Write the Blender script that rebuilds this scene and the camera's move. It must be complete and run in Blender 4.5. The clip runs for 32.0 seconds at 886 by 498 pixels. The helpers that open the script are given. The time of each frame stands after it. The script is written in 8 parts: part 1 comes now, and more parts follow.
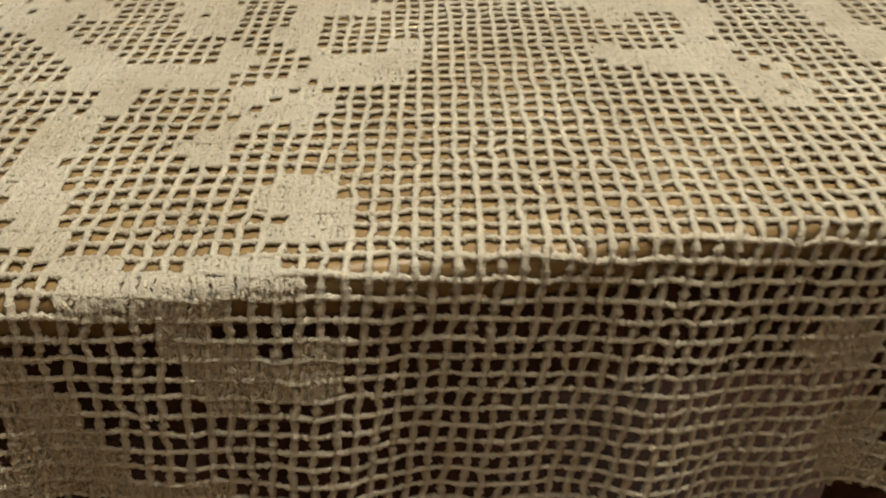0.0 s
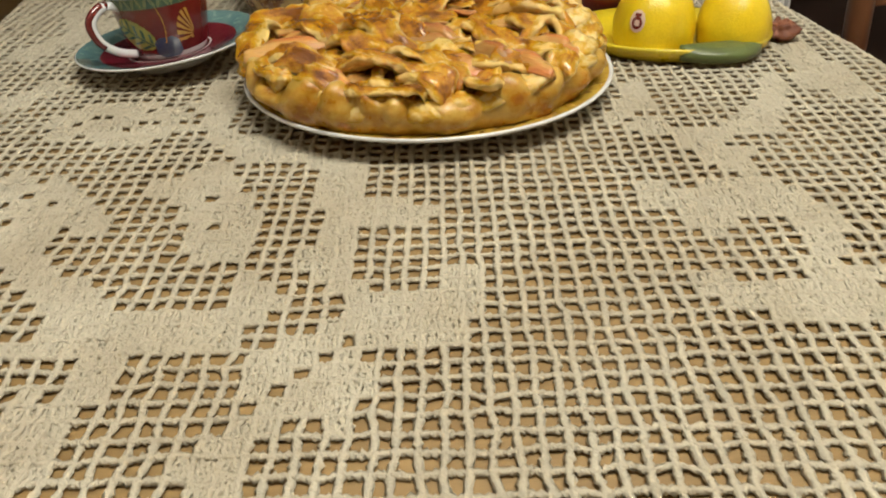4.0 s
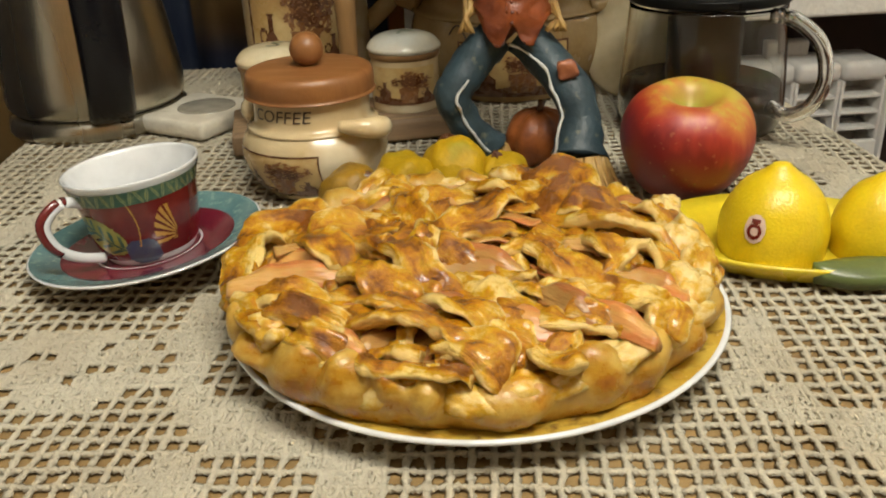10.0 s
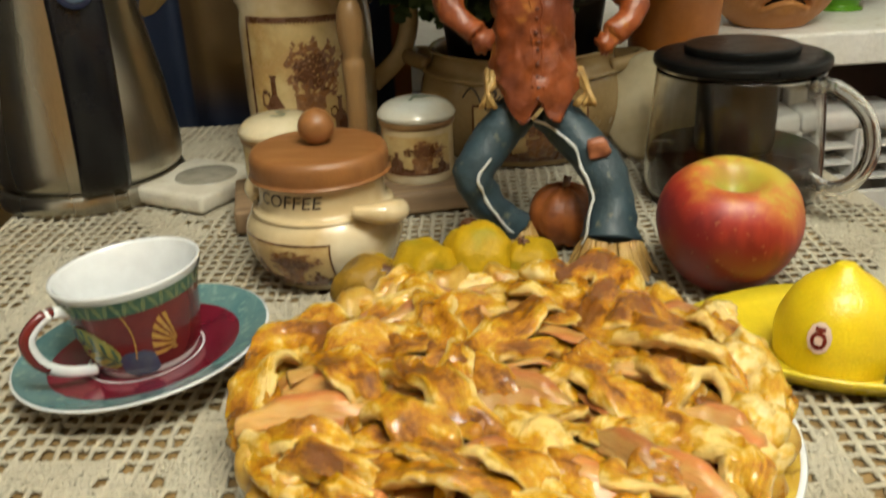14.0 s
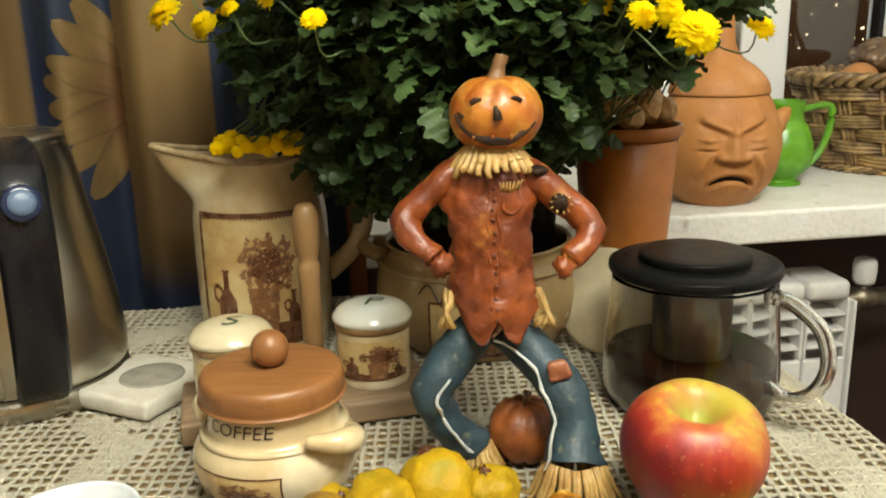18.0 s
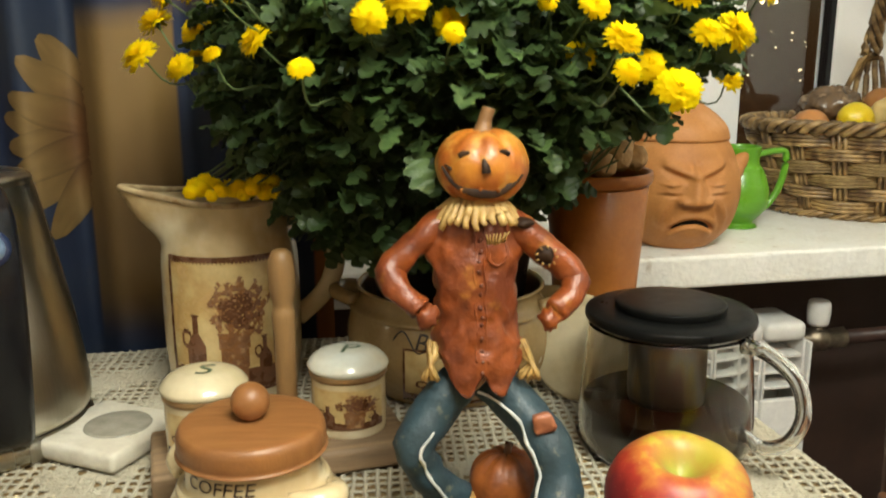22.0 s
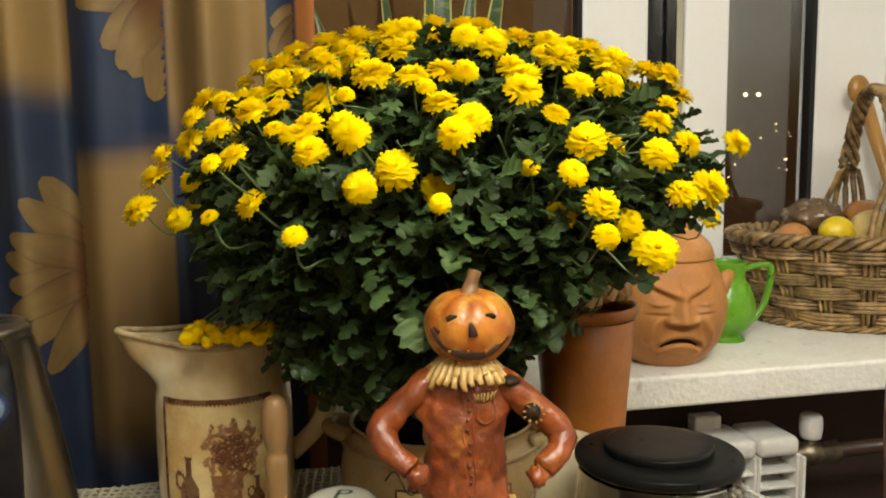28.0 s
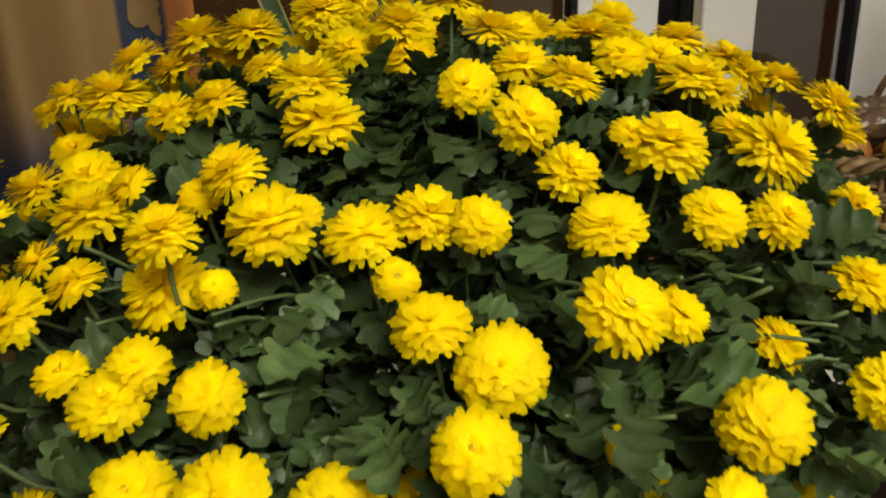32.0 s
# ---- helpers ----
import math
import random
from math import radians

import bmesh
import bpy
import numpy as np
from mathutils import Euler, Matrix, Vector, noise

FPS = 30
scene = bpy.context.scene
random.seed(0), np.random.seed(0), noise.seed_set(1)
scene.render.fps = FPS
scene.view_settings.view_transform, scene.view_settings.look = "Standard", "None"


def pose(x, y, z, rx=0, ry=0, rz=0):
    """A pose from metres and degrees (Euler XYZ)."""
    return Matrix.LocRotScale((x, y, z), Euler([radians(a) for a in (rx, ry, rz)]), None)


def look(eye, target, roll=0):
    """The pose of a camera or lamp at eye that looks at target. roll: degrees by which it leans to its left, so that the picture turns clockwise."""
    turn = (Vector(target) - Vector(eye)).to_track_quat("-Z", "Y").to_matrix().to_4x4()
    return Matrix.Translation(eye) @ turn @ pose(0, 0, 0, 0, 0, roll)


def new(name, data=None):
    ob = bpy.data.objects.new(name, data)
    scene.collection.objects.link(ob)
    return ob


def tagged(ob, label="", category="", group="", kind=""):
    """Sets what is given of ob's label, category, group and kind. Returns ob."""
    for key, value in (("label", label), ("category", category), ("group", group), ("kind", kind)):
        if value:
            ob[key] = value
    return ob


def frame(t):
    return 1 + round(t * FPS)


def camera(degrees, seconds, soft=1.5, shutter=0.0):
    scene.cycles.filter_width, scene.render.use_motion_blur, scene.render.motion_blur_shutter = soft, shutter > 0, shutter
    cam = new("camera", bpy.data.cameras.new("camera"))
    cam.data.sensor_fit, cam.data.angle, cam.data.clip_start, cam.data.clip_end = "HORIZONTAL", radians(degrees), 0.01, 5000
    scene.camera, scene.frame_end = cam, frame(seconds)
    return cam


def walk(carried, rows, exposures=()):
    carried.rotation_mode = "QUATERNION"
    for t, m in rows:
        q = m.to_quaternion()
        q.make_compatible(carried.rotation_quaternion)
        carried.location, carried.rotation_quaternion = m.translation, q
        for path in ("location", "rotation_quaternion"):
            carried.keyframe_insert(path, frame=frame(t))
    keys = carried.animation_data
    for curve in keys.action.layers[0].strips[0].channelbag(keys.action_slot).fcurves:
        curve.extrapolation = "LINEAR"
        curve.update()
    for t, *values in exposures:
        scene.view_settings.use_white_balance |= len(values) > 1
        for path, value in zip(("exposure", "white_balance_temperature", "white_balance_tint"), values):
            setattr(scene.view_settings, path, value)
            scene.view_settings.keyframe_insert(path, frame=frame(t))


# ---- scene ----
cam = camera(54.4, 32.0, soft=1.9, shutter=0.7)
METRES, EYE, TILT, LEAN, TURN = 1.2, 0.9737, 0.0, 0.0, 0.0
PATH = [
    (0, (0.031, -0.011, 0.981), (0.032, 1.607, -0.194), -0.9),
    (0.5, (0.022, 0.014, 0.981), (0.01, 1.619, -0.213), 0.5),
    (1, (0.02, 0.038, 0.99), (0.002, 1.677, -0.156), -0.2),
    (1.5, (0.017, 0.055, 1.007), (-0.019, 1.734, -0.08), -1.6),
    (2, (0.022, 0.077, 1.015), (-0.007, 1.776, -0.04), -2.3),
    (2.5, (0.02, 0.096, 1.022), (-0.005, 1.798, -0.028), -2.2),
    (4.5, (0.0, 0.176, 1.002), (-0.026, 1.892, -0.024), -2.0),
    (5, (-0.001, 0.205, 1.015), (-0.033, 1.936, 0.012), -1.7),
    (5.5, (0.001, 0.243, 1.016), (-0.037, 1.979, 0.024), -1.5),
    (6, (0.004, 0.264, 1.019), (-0.037, 2.005, 0.034), -1.5),
    (6.5, (0.01, 0.283, 1.02), (-0.026, 2.031, 0.05), -1.4),
    (7, (0.009, 0.298, 1.022), (-0.017, 2.053, 0.065), -1.2),
    (7.5, (0.003, 0.308, 1.027), (-0.05, 2.082, 0.107), -1.3),
    (8, (0.004, 0.319, 1.031), (-0.094, 2.111, 0.149), -2.0),
    (8.5, (0.003, 0.33, 1.035), (-0.109, 2.133, 0.177), -2.4),
    (9, (0.0, 0.338, 1.027), (-0.123, 2.148, 0.184), -2.5),
    (9.5, (-0.003, 0.352, 1.019), (-0.124, 2.16, 0.173), -2.5),
    (10, (-0.001, 0.365, 1.015), (-0.121, 2.171, 0.166), -2.4),
    (10.5, (-0.007, 0.379, 1.01), (-0.128, 2.187, 0.164), -2.5),
    (11, (-0.012, 0.4, 1.008), (-0.131, 2.207, 0.162), -2.4),
    (11.5, (-0.011, 0.408, 1.008), (-0.133, 2.213, 0.154), -2.5),
    (12, (-0.019, 0.405, 1.008), (-0.138, 2.211, 0.158), -2.5),
    (12.5, (-0.019, 0.412, 1.008), (-0.139, 2.217, 0.155), -2.5),
    (13, (-0.022, 0.417, 1.014), (-0.142, 2.224, 0.164), -2.5),
    (13.5, (-0.026, 0.428, 1.017), (-0.143, 2.235, 0.167), -2.4),
    (14, (-0.024, 0.435, 1.039), (-0.13, 2.266, 0.243), -2.6),
    (14.5, (-0.021, 0.44, 1.05), (-0.115, 2.286, 0.286), -2.9),
    (15, (-0.022, 0.442, 1.06), (-0.106, 2.308, 0.345), -3.1),
    (15.5, (-0.024, 0.45, 1.07), (-0.097, 2.331, 0.394), -3.1),
    (17.5, (-0.022, 0.475, 1.097), (-0.006, 2.398, 0.55), -2.1),
    (18, (-0.028, 0.472, 1.099), (-0.013, 2.404, 0.582), -1.5),
    (18.5, (-0.028, 0.476, 1.101), (-0.015, 2.412, 0.601), -1.4),
    (19, (-0.021, 0.486, 1.101), (0.014, 2.428, 0.623), -1.1),
    (19.5, (-0.026, 0.483, 1.106), (0.036, 2.427, 0.642), -1.0),
    (20, (-0.032, 0.487, 1.106), (0.105, 2.431, 0.655), -0.3),
    (20.5, (-0.043, 0.483, 1.1), (0.097, 2.426, 0.648), -0.3),
    (21, (-0.051, 0.483, 1.096), (0.087, 2.426, 0.643), -0.3),
    (21.5, (-0.053, 0.485, 1.097), (0.086, 2.428, 0.643), -0.2),
    (22, (-0.055, 0.48, 1.113), (0.082, 2.425, 0.664), -0.2),
    (22.5, (-0.056, 0.47, 1.137), (0.091, 2.421, 0.723), -0.2),
    (23, (-0.059, 0.46, 1.15), (0.1, 2.42, 0.784), -0.2),
    (23.5, (-0.062, 0.445, 1.158), (0.099, 2.412, 0.832), -0.2),
    (24, (-0.063, 0.438, 1.163), (0.097, 2.409, 0.868), -0.3),
    (24.5, (-0.064, 0.439, 1.165), (0.094, 2.413, 0.882), -0.4),
    (25, (-0.063, 0.435, 1.172), (0.093, 2.412, 0.913), -0.6),
    (25.5, (-0.06, 0.439, 1.167), (0.095, 2.416, 0.913), -0.6),
    (27.5, (-0.051, 0.453, 1.169), (0.104, 2.431, 0.918), -0.8),
    (28, (-0.051, 0.467, 1.17), (0.103, 2.445, 0.921), -0.8),
    (28.5, (-0.048, 0.545, 1.158), (0.113, 2.522, 0.899), -1.3),
    (29, (-0.067, 0.644, 1.181), (0.086, 2.624, 0.945), -2.8),
    (29.1, (-0.06, 0.633, 1.205), (0.054, 2.616, 0.97), -3.2),
    (29.5, (-0.061, 0.716, 1.241), (0.16, 2.666, 0.854), -0.5),
    (30, (-0.043, 0.737, 1.276), (0.125, 2.667, 0.779), -0.9),
    (30.5, (-0.041, 0.778, 1.313), (0.191, 2.67, 0.708), -1.4),
    (31, (-0.04, 0.818, 1.34), (0.191, 2.711, 0.735), -1.8),
    (31.5, (-0.029, 0.854, 1.333), (0.204, 2.722, 0.657), -2.5),
    (32, (-0.027, 0.887, 1.332), (0.21, 2.738, 0.612), -1.8),
]
walk(cam, [(t, look(eye, target, roll)) for t, eye, target, roll in PATH],
     [(0, -0.65, 6500, 10), (2, -0.55, 6500, 10), (6, -0.68, 6500, 9), (9, -0.52, 6500, 9), (12, -0.58, 6500, 8), (13.5, -0.45, 6500, 5), (15, -0.25, 6350, 3), (18, 0.13, 6250, 3), (22, 0.12, 6250, 3),
      (24, -0.1, 6350, 5), (28, -0.08, 6500, 6), (30, -0.30, 6500, 7), (31, -0.46, 6500, 8), (32, -0.64, 6500, 8)])

# ---- light and exposure ----
scene.view_settings.exposure = 0.0
world = bpy.data.worlds.new("night")
scene.world = world
world.use_nodes = True
world.node_tree.nodes["Background"].inputs[0].default_value = (0.02, 0.022, 0.03, 1)
world.node_tree.nodes["Background"].inputs[1].default_value = 1.0

ROOM = Matrix.Rotation(radians(7.5), 4, "Z")      # the room and the table stand turned by this


def room(a, b, z=0.0):
    return ROOM @ Vector((a, b, z))


def lamp(name, place, radius, watts, colour):
    data = bpy.data.lights.new(name, "POINT")
    data.shadow_soft_size, data.energy, data.color = radius, watts, colour
    ob = new(name, data)
    ob.location = place
    return ob


LAMP = Vector((0.28, 0.33, 2.0))
for side in (-0.18, 0.18):
    lamp("ceiling_lamp_light", LAMP + Vector((side, 0.1 * side, 0)), 0.17, 49, (1.0, 0.975, 0.885))


# ---- small helpers ----
def empty(name, place=(0, 0, 0), turn=0.0, label="", category="", group="", kind=""):
    ob = new(name)
    ob.matrix_world = pose(place[0], place[1], place[2], 0, 0, turn)
    return tagged(ob, label, category, group, kind)


def mesh_of(name, bm, material, smooth=True):
    me = bpy.data.meshes.new(name)
    bm.normal_update()
    bm.to_mesh(me)
    bm.free()
    for m in material if isinstance(material, (list, tuple)) else [material]:
        me.materials.append(m)
    if smooth:
        me.polygons.foreach_set("use_smooth", [True] * len(me.polygons))
    return me


def part(name, bm, material, parent=None, label="", smooth=True, m=None):
    me = bm if isinstance(bm, bpy.types.Mesh) else mesh_of(name, bm, material, smooth)
    ob = new(name, me)
    if parent:
        ob.parent = parent
    if m is not None:
        ob.matrix_basis = m
    return tagged(ob, label)


def lathe(profile, n=48, wob=None, close_bottom=False, close_top=False):
    """profile: (radius, height) from bottom to top. wob(angle, i) scales the radius."""
    bm = bmesh.new()
    rings = []
    for i, (r, z) in enumerate(profile):
        ring = []
        for k in range(n):
            a = 2 * math.pi * k / n
            f = wob(a, z) if wob else 1.0
            ring.append(bm.verts.new((r * f * math.cos(a), r * f * math.sin(a), z)))
        rings.append(ring)
    for p, q in zip(rings, rings[1:]):
        for k in range(n):
            bm.faces.new((p[k], p[(k + 1) % n], q[(k + 1) % n], q[k]))
    if close_bottom:
        bm.faces.new(rings[0][::-1])
    if close_top:
        bm.faces.new(rings[-1])
    return bm


def smooth_profile(points, steps=5):
    """A Catmull-Rom line through (r, z) points."""
    out = []
    p = [points[0]] + list(points) + [points[-1]]
    for i in range(1, len(p) - 2):
        for k in range(steps):
            t = k / steps
            out.append(tuple(0.5 * (2 * p[i][c] + (p[i + 1][c] - p[i - 1][c]) * t
                       + (2 * p[i - 1][c] - 5 * p[i][c] + 4 * p[i + 1][c] - p[i + 2][c]) * t * t
                       + (3 * p[i][c] - p[i - 1][c] - 3 * p[i + 1][c] + p[i + 2][c]) * t ** 3) for c in range(len(points[0]))))
    out.append(tuple(points[-1]))
    return out


def tube(path, radii, n=10, bm=None, flat=1.0, up=(0, 0, 1), mat=0):
    """A tube along path; radii one number or one a point; flat squeezes it along its own up."""
    bm = bm or bmesh.new()
    pts = [Vector(p) for p in path]
    if not isinstance(radii, (list, tuple)):
        radii = [radii] * len(pts)
    rings = []
    for i, p in enumerate(pts):
        t = (pts[min(i + 1, len(pts) - 1)] - pts[max(i - 1, 0)]).normalized()
        u = Vector(up)
        s = t.cross(u)
        if s.length < 0.05:
            s = t.cross(Vector((1, 0.2, 0)))
        s.normalize()
        u = s.cross(t).normalized()
        rings.append([bm.verts.new(p + radii[i] * (math.cos(2 * math.pi * k / n) * s + flat * math.sin(2 * math.pi * k / n) * u)) for k in range(n)])
    faces = []
    for p, q in zip(rings, rings[1:]):
        for k in range(n):
            faces.append(bm.faces.new((p[k], p[(k + 1) % n], q[(k + 1) % n], q[k])))
    faces.append(bm.faces.new(rings[0][::-1]))
    faces.append(bm.faces.new(rings[-1]))
    for f in faces:
        f.material_index = mat
    return bm


def curve_points(points, steps=6):
    return smooth_profile([tuple(p) for p in points], steps)


def box(size, at=(0, 0, 0), bevel=0.0, bm=None, turn=None):
    bm = bm or bmesh.new()
    m = Matrix.Translation(at) @ (turn or Matrix.Identity(4)) @ Matrix.Diagonal((*size, 1))
    made = bmesh.ops.create_cube(bm, size=1, matrix=m)
    if bevel:
        edges = list({e for v in made["verts"] for e in v.link_edges})
        bmesh.ops.bevel(bm, geom=edges, offset=bevel, segments=3, profile=0.5, affect="EDGES")
    return bm


def blob(r, n=24, m=12, shape=None, at=(0, 0, 0), bm=None, mat=0):
    """A ball whose radius shape(direction) scales."""
    bm = bm or bmesh.new()
    rows = []
    top = bm.verts.new(Vector(at) + Vector((0, 0, r * (shape(Vector((0, 0, 1))) if shape else 1))))
    for j in range(1, m):
        th = math.pi * j / m
        row = []
        for k in range(n):
            ph = 2 * math.pi * k / n
            d = Vector((math.sin(th) * math.cos(ph), math.sin(th) * math.sin(ph), math.cos(th)))
            row.append(bm.verts.new(Vector(at) + d * r * (shape(d) if shape else 1)))
        rows.append(row)
    end = bm.verts.new(Vector(at) + Vector((0, 0, -r * (shape(Vector((0, 0, -1))) if shape else 1))))
    fs = []
    for k in range(n):
        fs.append(bm.faces.new((top, rows[0][k], rows[0][(k + 1) % n])))
        fs.append(bm.faces.new((rows[-1][k], end, rows[-1][(k + 1) % n])))
    for p, q in zip(rows, rows[1:]):
        for k in range(n):
            fs.append(bm.faces.new((p[k], q[k], q[(k + 1) % n], p[(k + 1) % n])))
    for f in fs:
        f.material_index = mat
    return bm


# ---- materials ----
def material(name, a, b=None, rough=0.5, metal=0.0, scale=30.0, fine=300.0, bump=0.15, spread=0.5, coat=0.0, stretch=(1, 1, 1), rough_spread=0.12,
             sss=0.0, spec=0.5, third=None, third_scale=8.0, third_at=0.55, each=0.0, depth=0.002):
    """Two colours mixed by noise at two scales, a third in larger patches, fine relief, uneven gloss."""
    mat = bpy.data.materials.new(name)
    mat.use_nodes = True
    nt = mat.node_tree
    p = nt.nodes["Principled BSDF"]
    b = b or tuple(v * 0.75 for v in a)
    co = nt.nodes.new("ShaderNodeTexCoord")
    mp = nt.nodes.new("ShaderNodeMapping")
    mp.inputs["Scale"].default_value = stretch
    nt.links.new(co.outputs["Object"], mp.inputs[0])

    def noise_at(s, detail):
        n = nt.nodes.new("ShaderNodeTexNoise")
        n.inputs["Scale"].default_value, n.inputs["Detail"].default_value = s, detail
        nt.links.new(mp.outputs[0], n.inputs["Vector"])
        return n.outputs["Fac"]

    def ramp(fac, lo, hi, c0, c1):
        r = nt.nodes.new("ShaderNodeValToRGB")
        r.color_ramp.elements[0].position, r.color_ramp.elements[1].position = lo, hi
        r.color_ramp.elements[0].color, r.color_ramp.elements[1].color = (*c0, 1), (*c1, 1)
        nt.links.new(fac, r.inputs[0])
        return r.outputs[0]

    coarse, small = noise_at(scale, 4), noise_at(fine, 3)
    half = 0.5 * spread
    colour = ramp(coarse, 0.5 - half * 0.6, 0.5 + half * 0.6, a, b)
    mix = nt.nodes.new("ShaderNodeMix")
    mix.data_type, mix.blend_type = "RGBA", "MULTIPLY"
    mix.inputs[0].default_value = 0.35
    nt.links.new(colour, mix.inputs[6])
    nt.links.new(ramp(small, 0.3, 0.7, (0.7, 0.7, 0.7), (1, 1, 1)), mix.inputs[7])
    colour = mix.outputs[2]
    if third:
        m3 = nt.nodes.new("ShaderNodeMix")
        m3.data_type = "RGBA"
        nt.links.new(ramp(noise_at(third_scale, 5), third_at, third_at + 0.15, (0, 0, 0), (1, 1, 1)), m3.inputs[0])
        nt.links.new(colour, m3.inputs[6])
        m3.inputs[7].default_value = (*third, 1)
        colour = m3.outputs[2]
    if each:
        info = nt.nodes.new("ShaderNodeObjectInfo")
        hsv = nt.nodes.new("ShaderNodeHueSaturation")
        mr = nt.nodes.new("ShaderNodeMapRange")
        mr.inputs[3].default_value, mr.inputs[4].default_value = 1 - each, 1 + each
        nt.links.new(info.outputs["Random"], mr.inputs[0])
        nt.links.new(mr.outputs[0], hsv.inputs["Value"])
        nt.links.new(colour, hsv.inputs["Color"])
        colour = hsv.outputs[0]
    nt.links.new(colour, p.inputs["Base Color"])
    rr = nt.nodes.new("ShaderNodeMapRange")
    rr.inputs[3].default_value, rr.inputs[4].default_value = max(0.02, rough - rough_spread), min(1, rough + rough_spread)
    nt.links.new(coarse, rr.inputs[0])
    nt.links.new(rr.outputs[0], p.inputs["Roughness"])
    p.inputs["Metallic"].default_value = metal
    p.inputs["Coat Weight"].default_value = coat
    p.inputs["Coat Roughness"].default_value = 0.1
    p.inputs["Specular IOR Level"].default_value = spec
    if sss:
        p.inputs["Subsurface Weight"].default_value = sss
        p.inputs["Subsurface Radius"].default_value = (0.01, 0.006, 0.003)
        p.inputs["Subsurface Scale"].default_value = 0.5
    if bump:
        bp = nt.nodes.new("ShaderNodeBump")
        bp.inputs["Strength"].default_value, bp.inputs["Distance"].default_value = bump, depth
        nt.links.new(small, bp.inputs["Height"])
        nt.links.new(bp.outputs[0], p.inputs["Normal"])
    return mat


def glass(name, tint=(1, 1, 1), rough=0.0, ior=1.45):
    mat = bpy.data.materials.new(name)
    mat.use_nodes = True
    p = mat.node_tree.nodes["Principled BSDF"]
    p.inputs["Base Color"].default_value = (*tint, 1)
    p.inputs["Transmission Weight"].default_value = 1
    p.inputs["Roughness"].default_value, p.inputs["IOR"].default_value = rough, ior
    return mat


def glow(name, colour, strength):
    mat = bpy.data.materials.new(name)
    mat.use_nodes = True
    p = mat.node_tree.nodes["Principled BSDF"]
    p.inputs["Base Color"].default_value = (*colour, 1)
    p.inputs["Emission Color"].default_value, p.inputs["Emission Strength"].default_value = (*colour, 1), strength
    return mat


YARN = material("cotton_yarn", (0.62, 0.575, 0.455), (0.53, 0.475, 0.36), rough=0.95, scale=14, fine=900, bump=0.9, rough_spread=0.04, spec=0.08, depth=0.002)
TABLE_WOOD = material("varnished_table_wood", (0.31, 0.205, 0.085), (0.235, 0.148, 0.058), rough=0.4, scale=9, fine=120, stretch=(1, 8, 1), bump=0.1)
DARK_WOOD = material("dark_stained_wood", (0.13, 0.055, 0.025), (0.07, 0.03, 0.014), rough=0.4, scale=10, fine=140, stretch=(6, 1, 1), bump=0.1)
CHAIR_WOOD = material("brown_chair_wood", (0.25, 0.11, 0.05), (0.15, 0.065, 0.03), rough=0.35, scale=12, fine=150, stretch=(1, 1, 0.15), bump=0.1)
LID_WOOD = material("orange_brown_wood", (0.31, 0.135, 0.042), (0.22, 0.088, 0.026), rough=0.38, scale=20, fine=260, stretch=(1, 7, 1), bump=0.12, spread=0.8)
STICK_WOOD = material("pale_brown_wood", (0.31, 0.18, 0.070), (0.20, 0.105, 0.038), rough=0.45, scale=25, fine=260, stretch=(1, 1, 0.12), bump=0.15)
GREY_WOOD = material("worn_greyish_wood", (0.33, 0.22, 0.12), (0.2, 0.13, 0.075), rough=0.6, scale=20, fine=260, stretch=(0.3, 5, 3), bump=0.25)
CREAM = material("cream_glazed_ceramic", (0.66, 0.53, 0.31), (0.55, 0.40, 0.20), rough=0.22, scale=14, fine=90, bump=0.05, coat=0.5, third=(0.72, 0.64, 0.45), third_scale=11, third_at=0.5)
PALE_LID = material("pale_cream_glaze", (0.66, 0.58, 0.39), (0.56, 0.45, 0.26), rough=0.2, scale=16, fine=90, bump=0.04, coat=0.5)
BLUISH_LID = material("bluish_white_glaze", (0.62, 0.64, 0.58), (0.66, 0.58, 0.42), rough=0.2, scale=16, fine=90, bump=0.04, coat=0.5)
DECAL = material("sepia_print_ground", (0.66, 0.50, 0.23), (0.52, 0.33, 0.12), rough=0.25, scale=35, fine=200, bump=0.03, coat=0.5, third=(0.62, 0.46, 0.22), third_scale=22, third_at=0.52)
DECAL_DARK = material("sepia_print_dark", (0.10, 0.04, 0.018), (0.17, 0.07, 0.03), rough=0.28, scale=90, fine=400, bump=0.03, coat=0.4)
DECAL_MID = material("sepia_print_brown", (0.28, 0.13, 0.05), (0.18, 0.075, 0.03), rough=0.28, scale=120, fine=500, bump=0.03, coat=0.4, third=(0.42, 0.25, 0.12), third_scale=160)
INK = material("black_brown_print", (0.03, 0.02, 0.013), (0.05, 0.03, 0.018), rough=0.35, bump=0.0)
GREEN_INK = material("green_print", (0.06, 0.1, 0.05), (0.04, 0.07, 0.03), rough=0.3, bump=0.0)
WHITE_CHINA = material("white_porcelain", (0.74, 0.76, 0.77), (0.70, 0.72, 0.73), rough=0.12, scale=20, fine=90, bump=0.01, coat=0.6)
STEEL = material("brushed_steel", (0.58, 0.555, 0.47), (0.46, 0.435, 0.36), rough=0.28, metal=1.0, scale=14, fine=600, stretch=(1, 1, 0.05), bump=0.05, third=(0.42, 0.37, 0.29), third_scale=18, third_at=0.6)
BLACK_PLASTIC = material("black_plastic", (0.008, 0.008, 0.010), (0.010, 0.010, 0.012), rough=0.22, scale=30, fine=500, bump=0.01, rough_spread=0.03, spec=0.35)
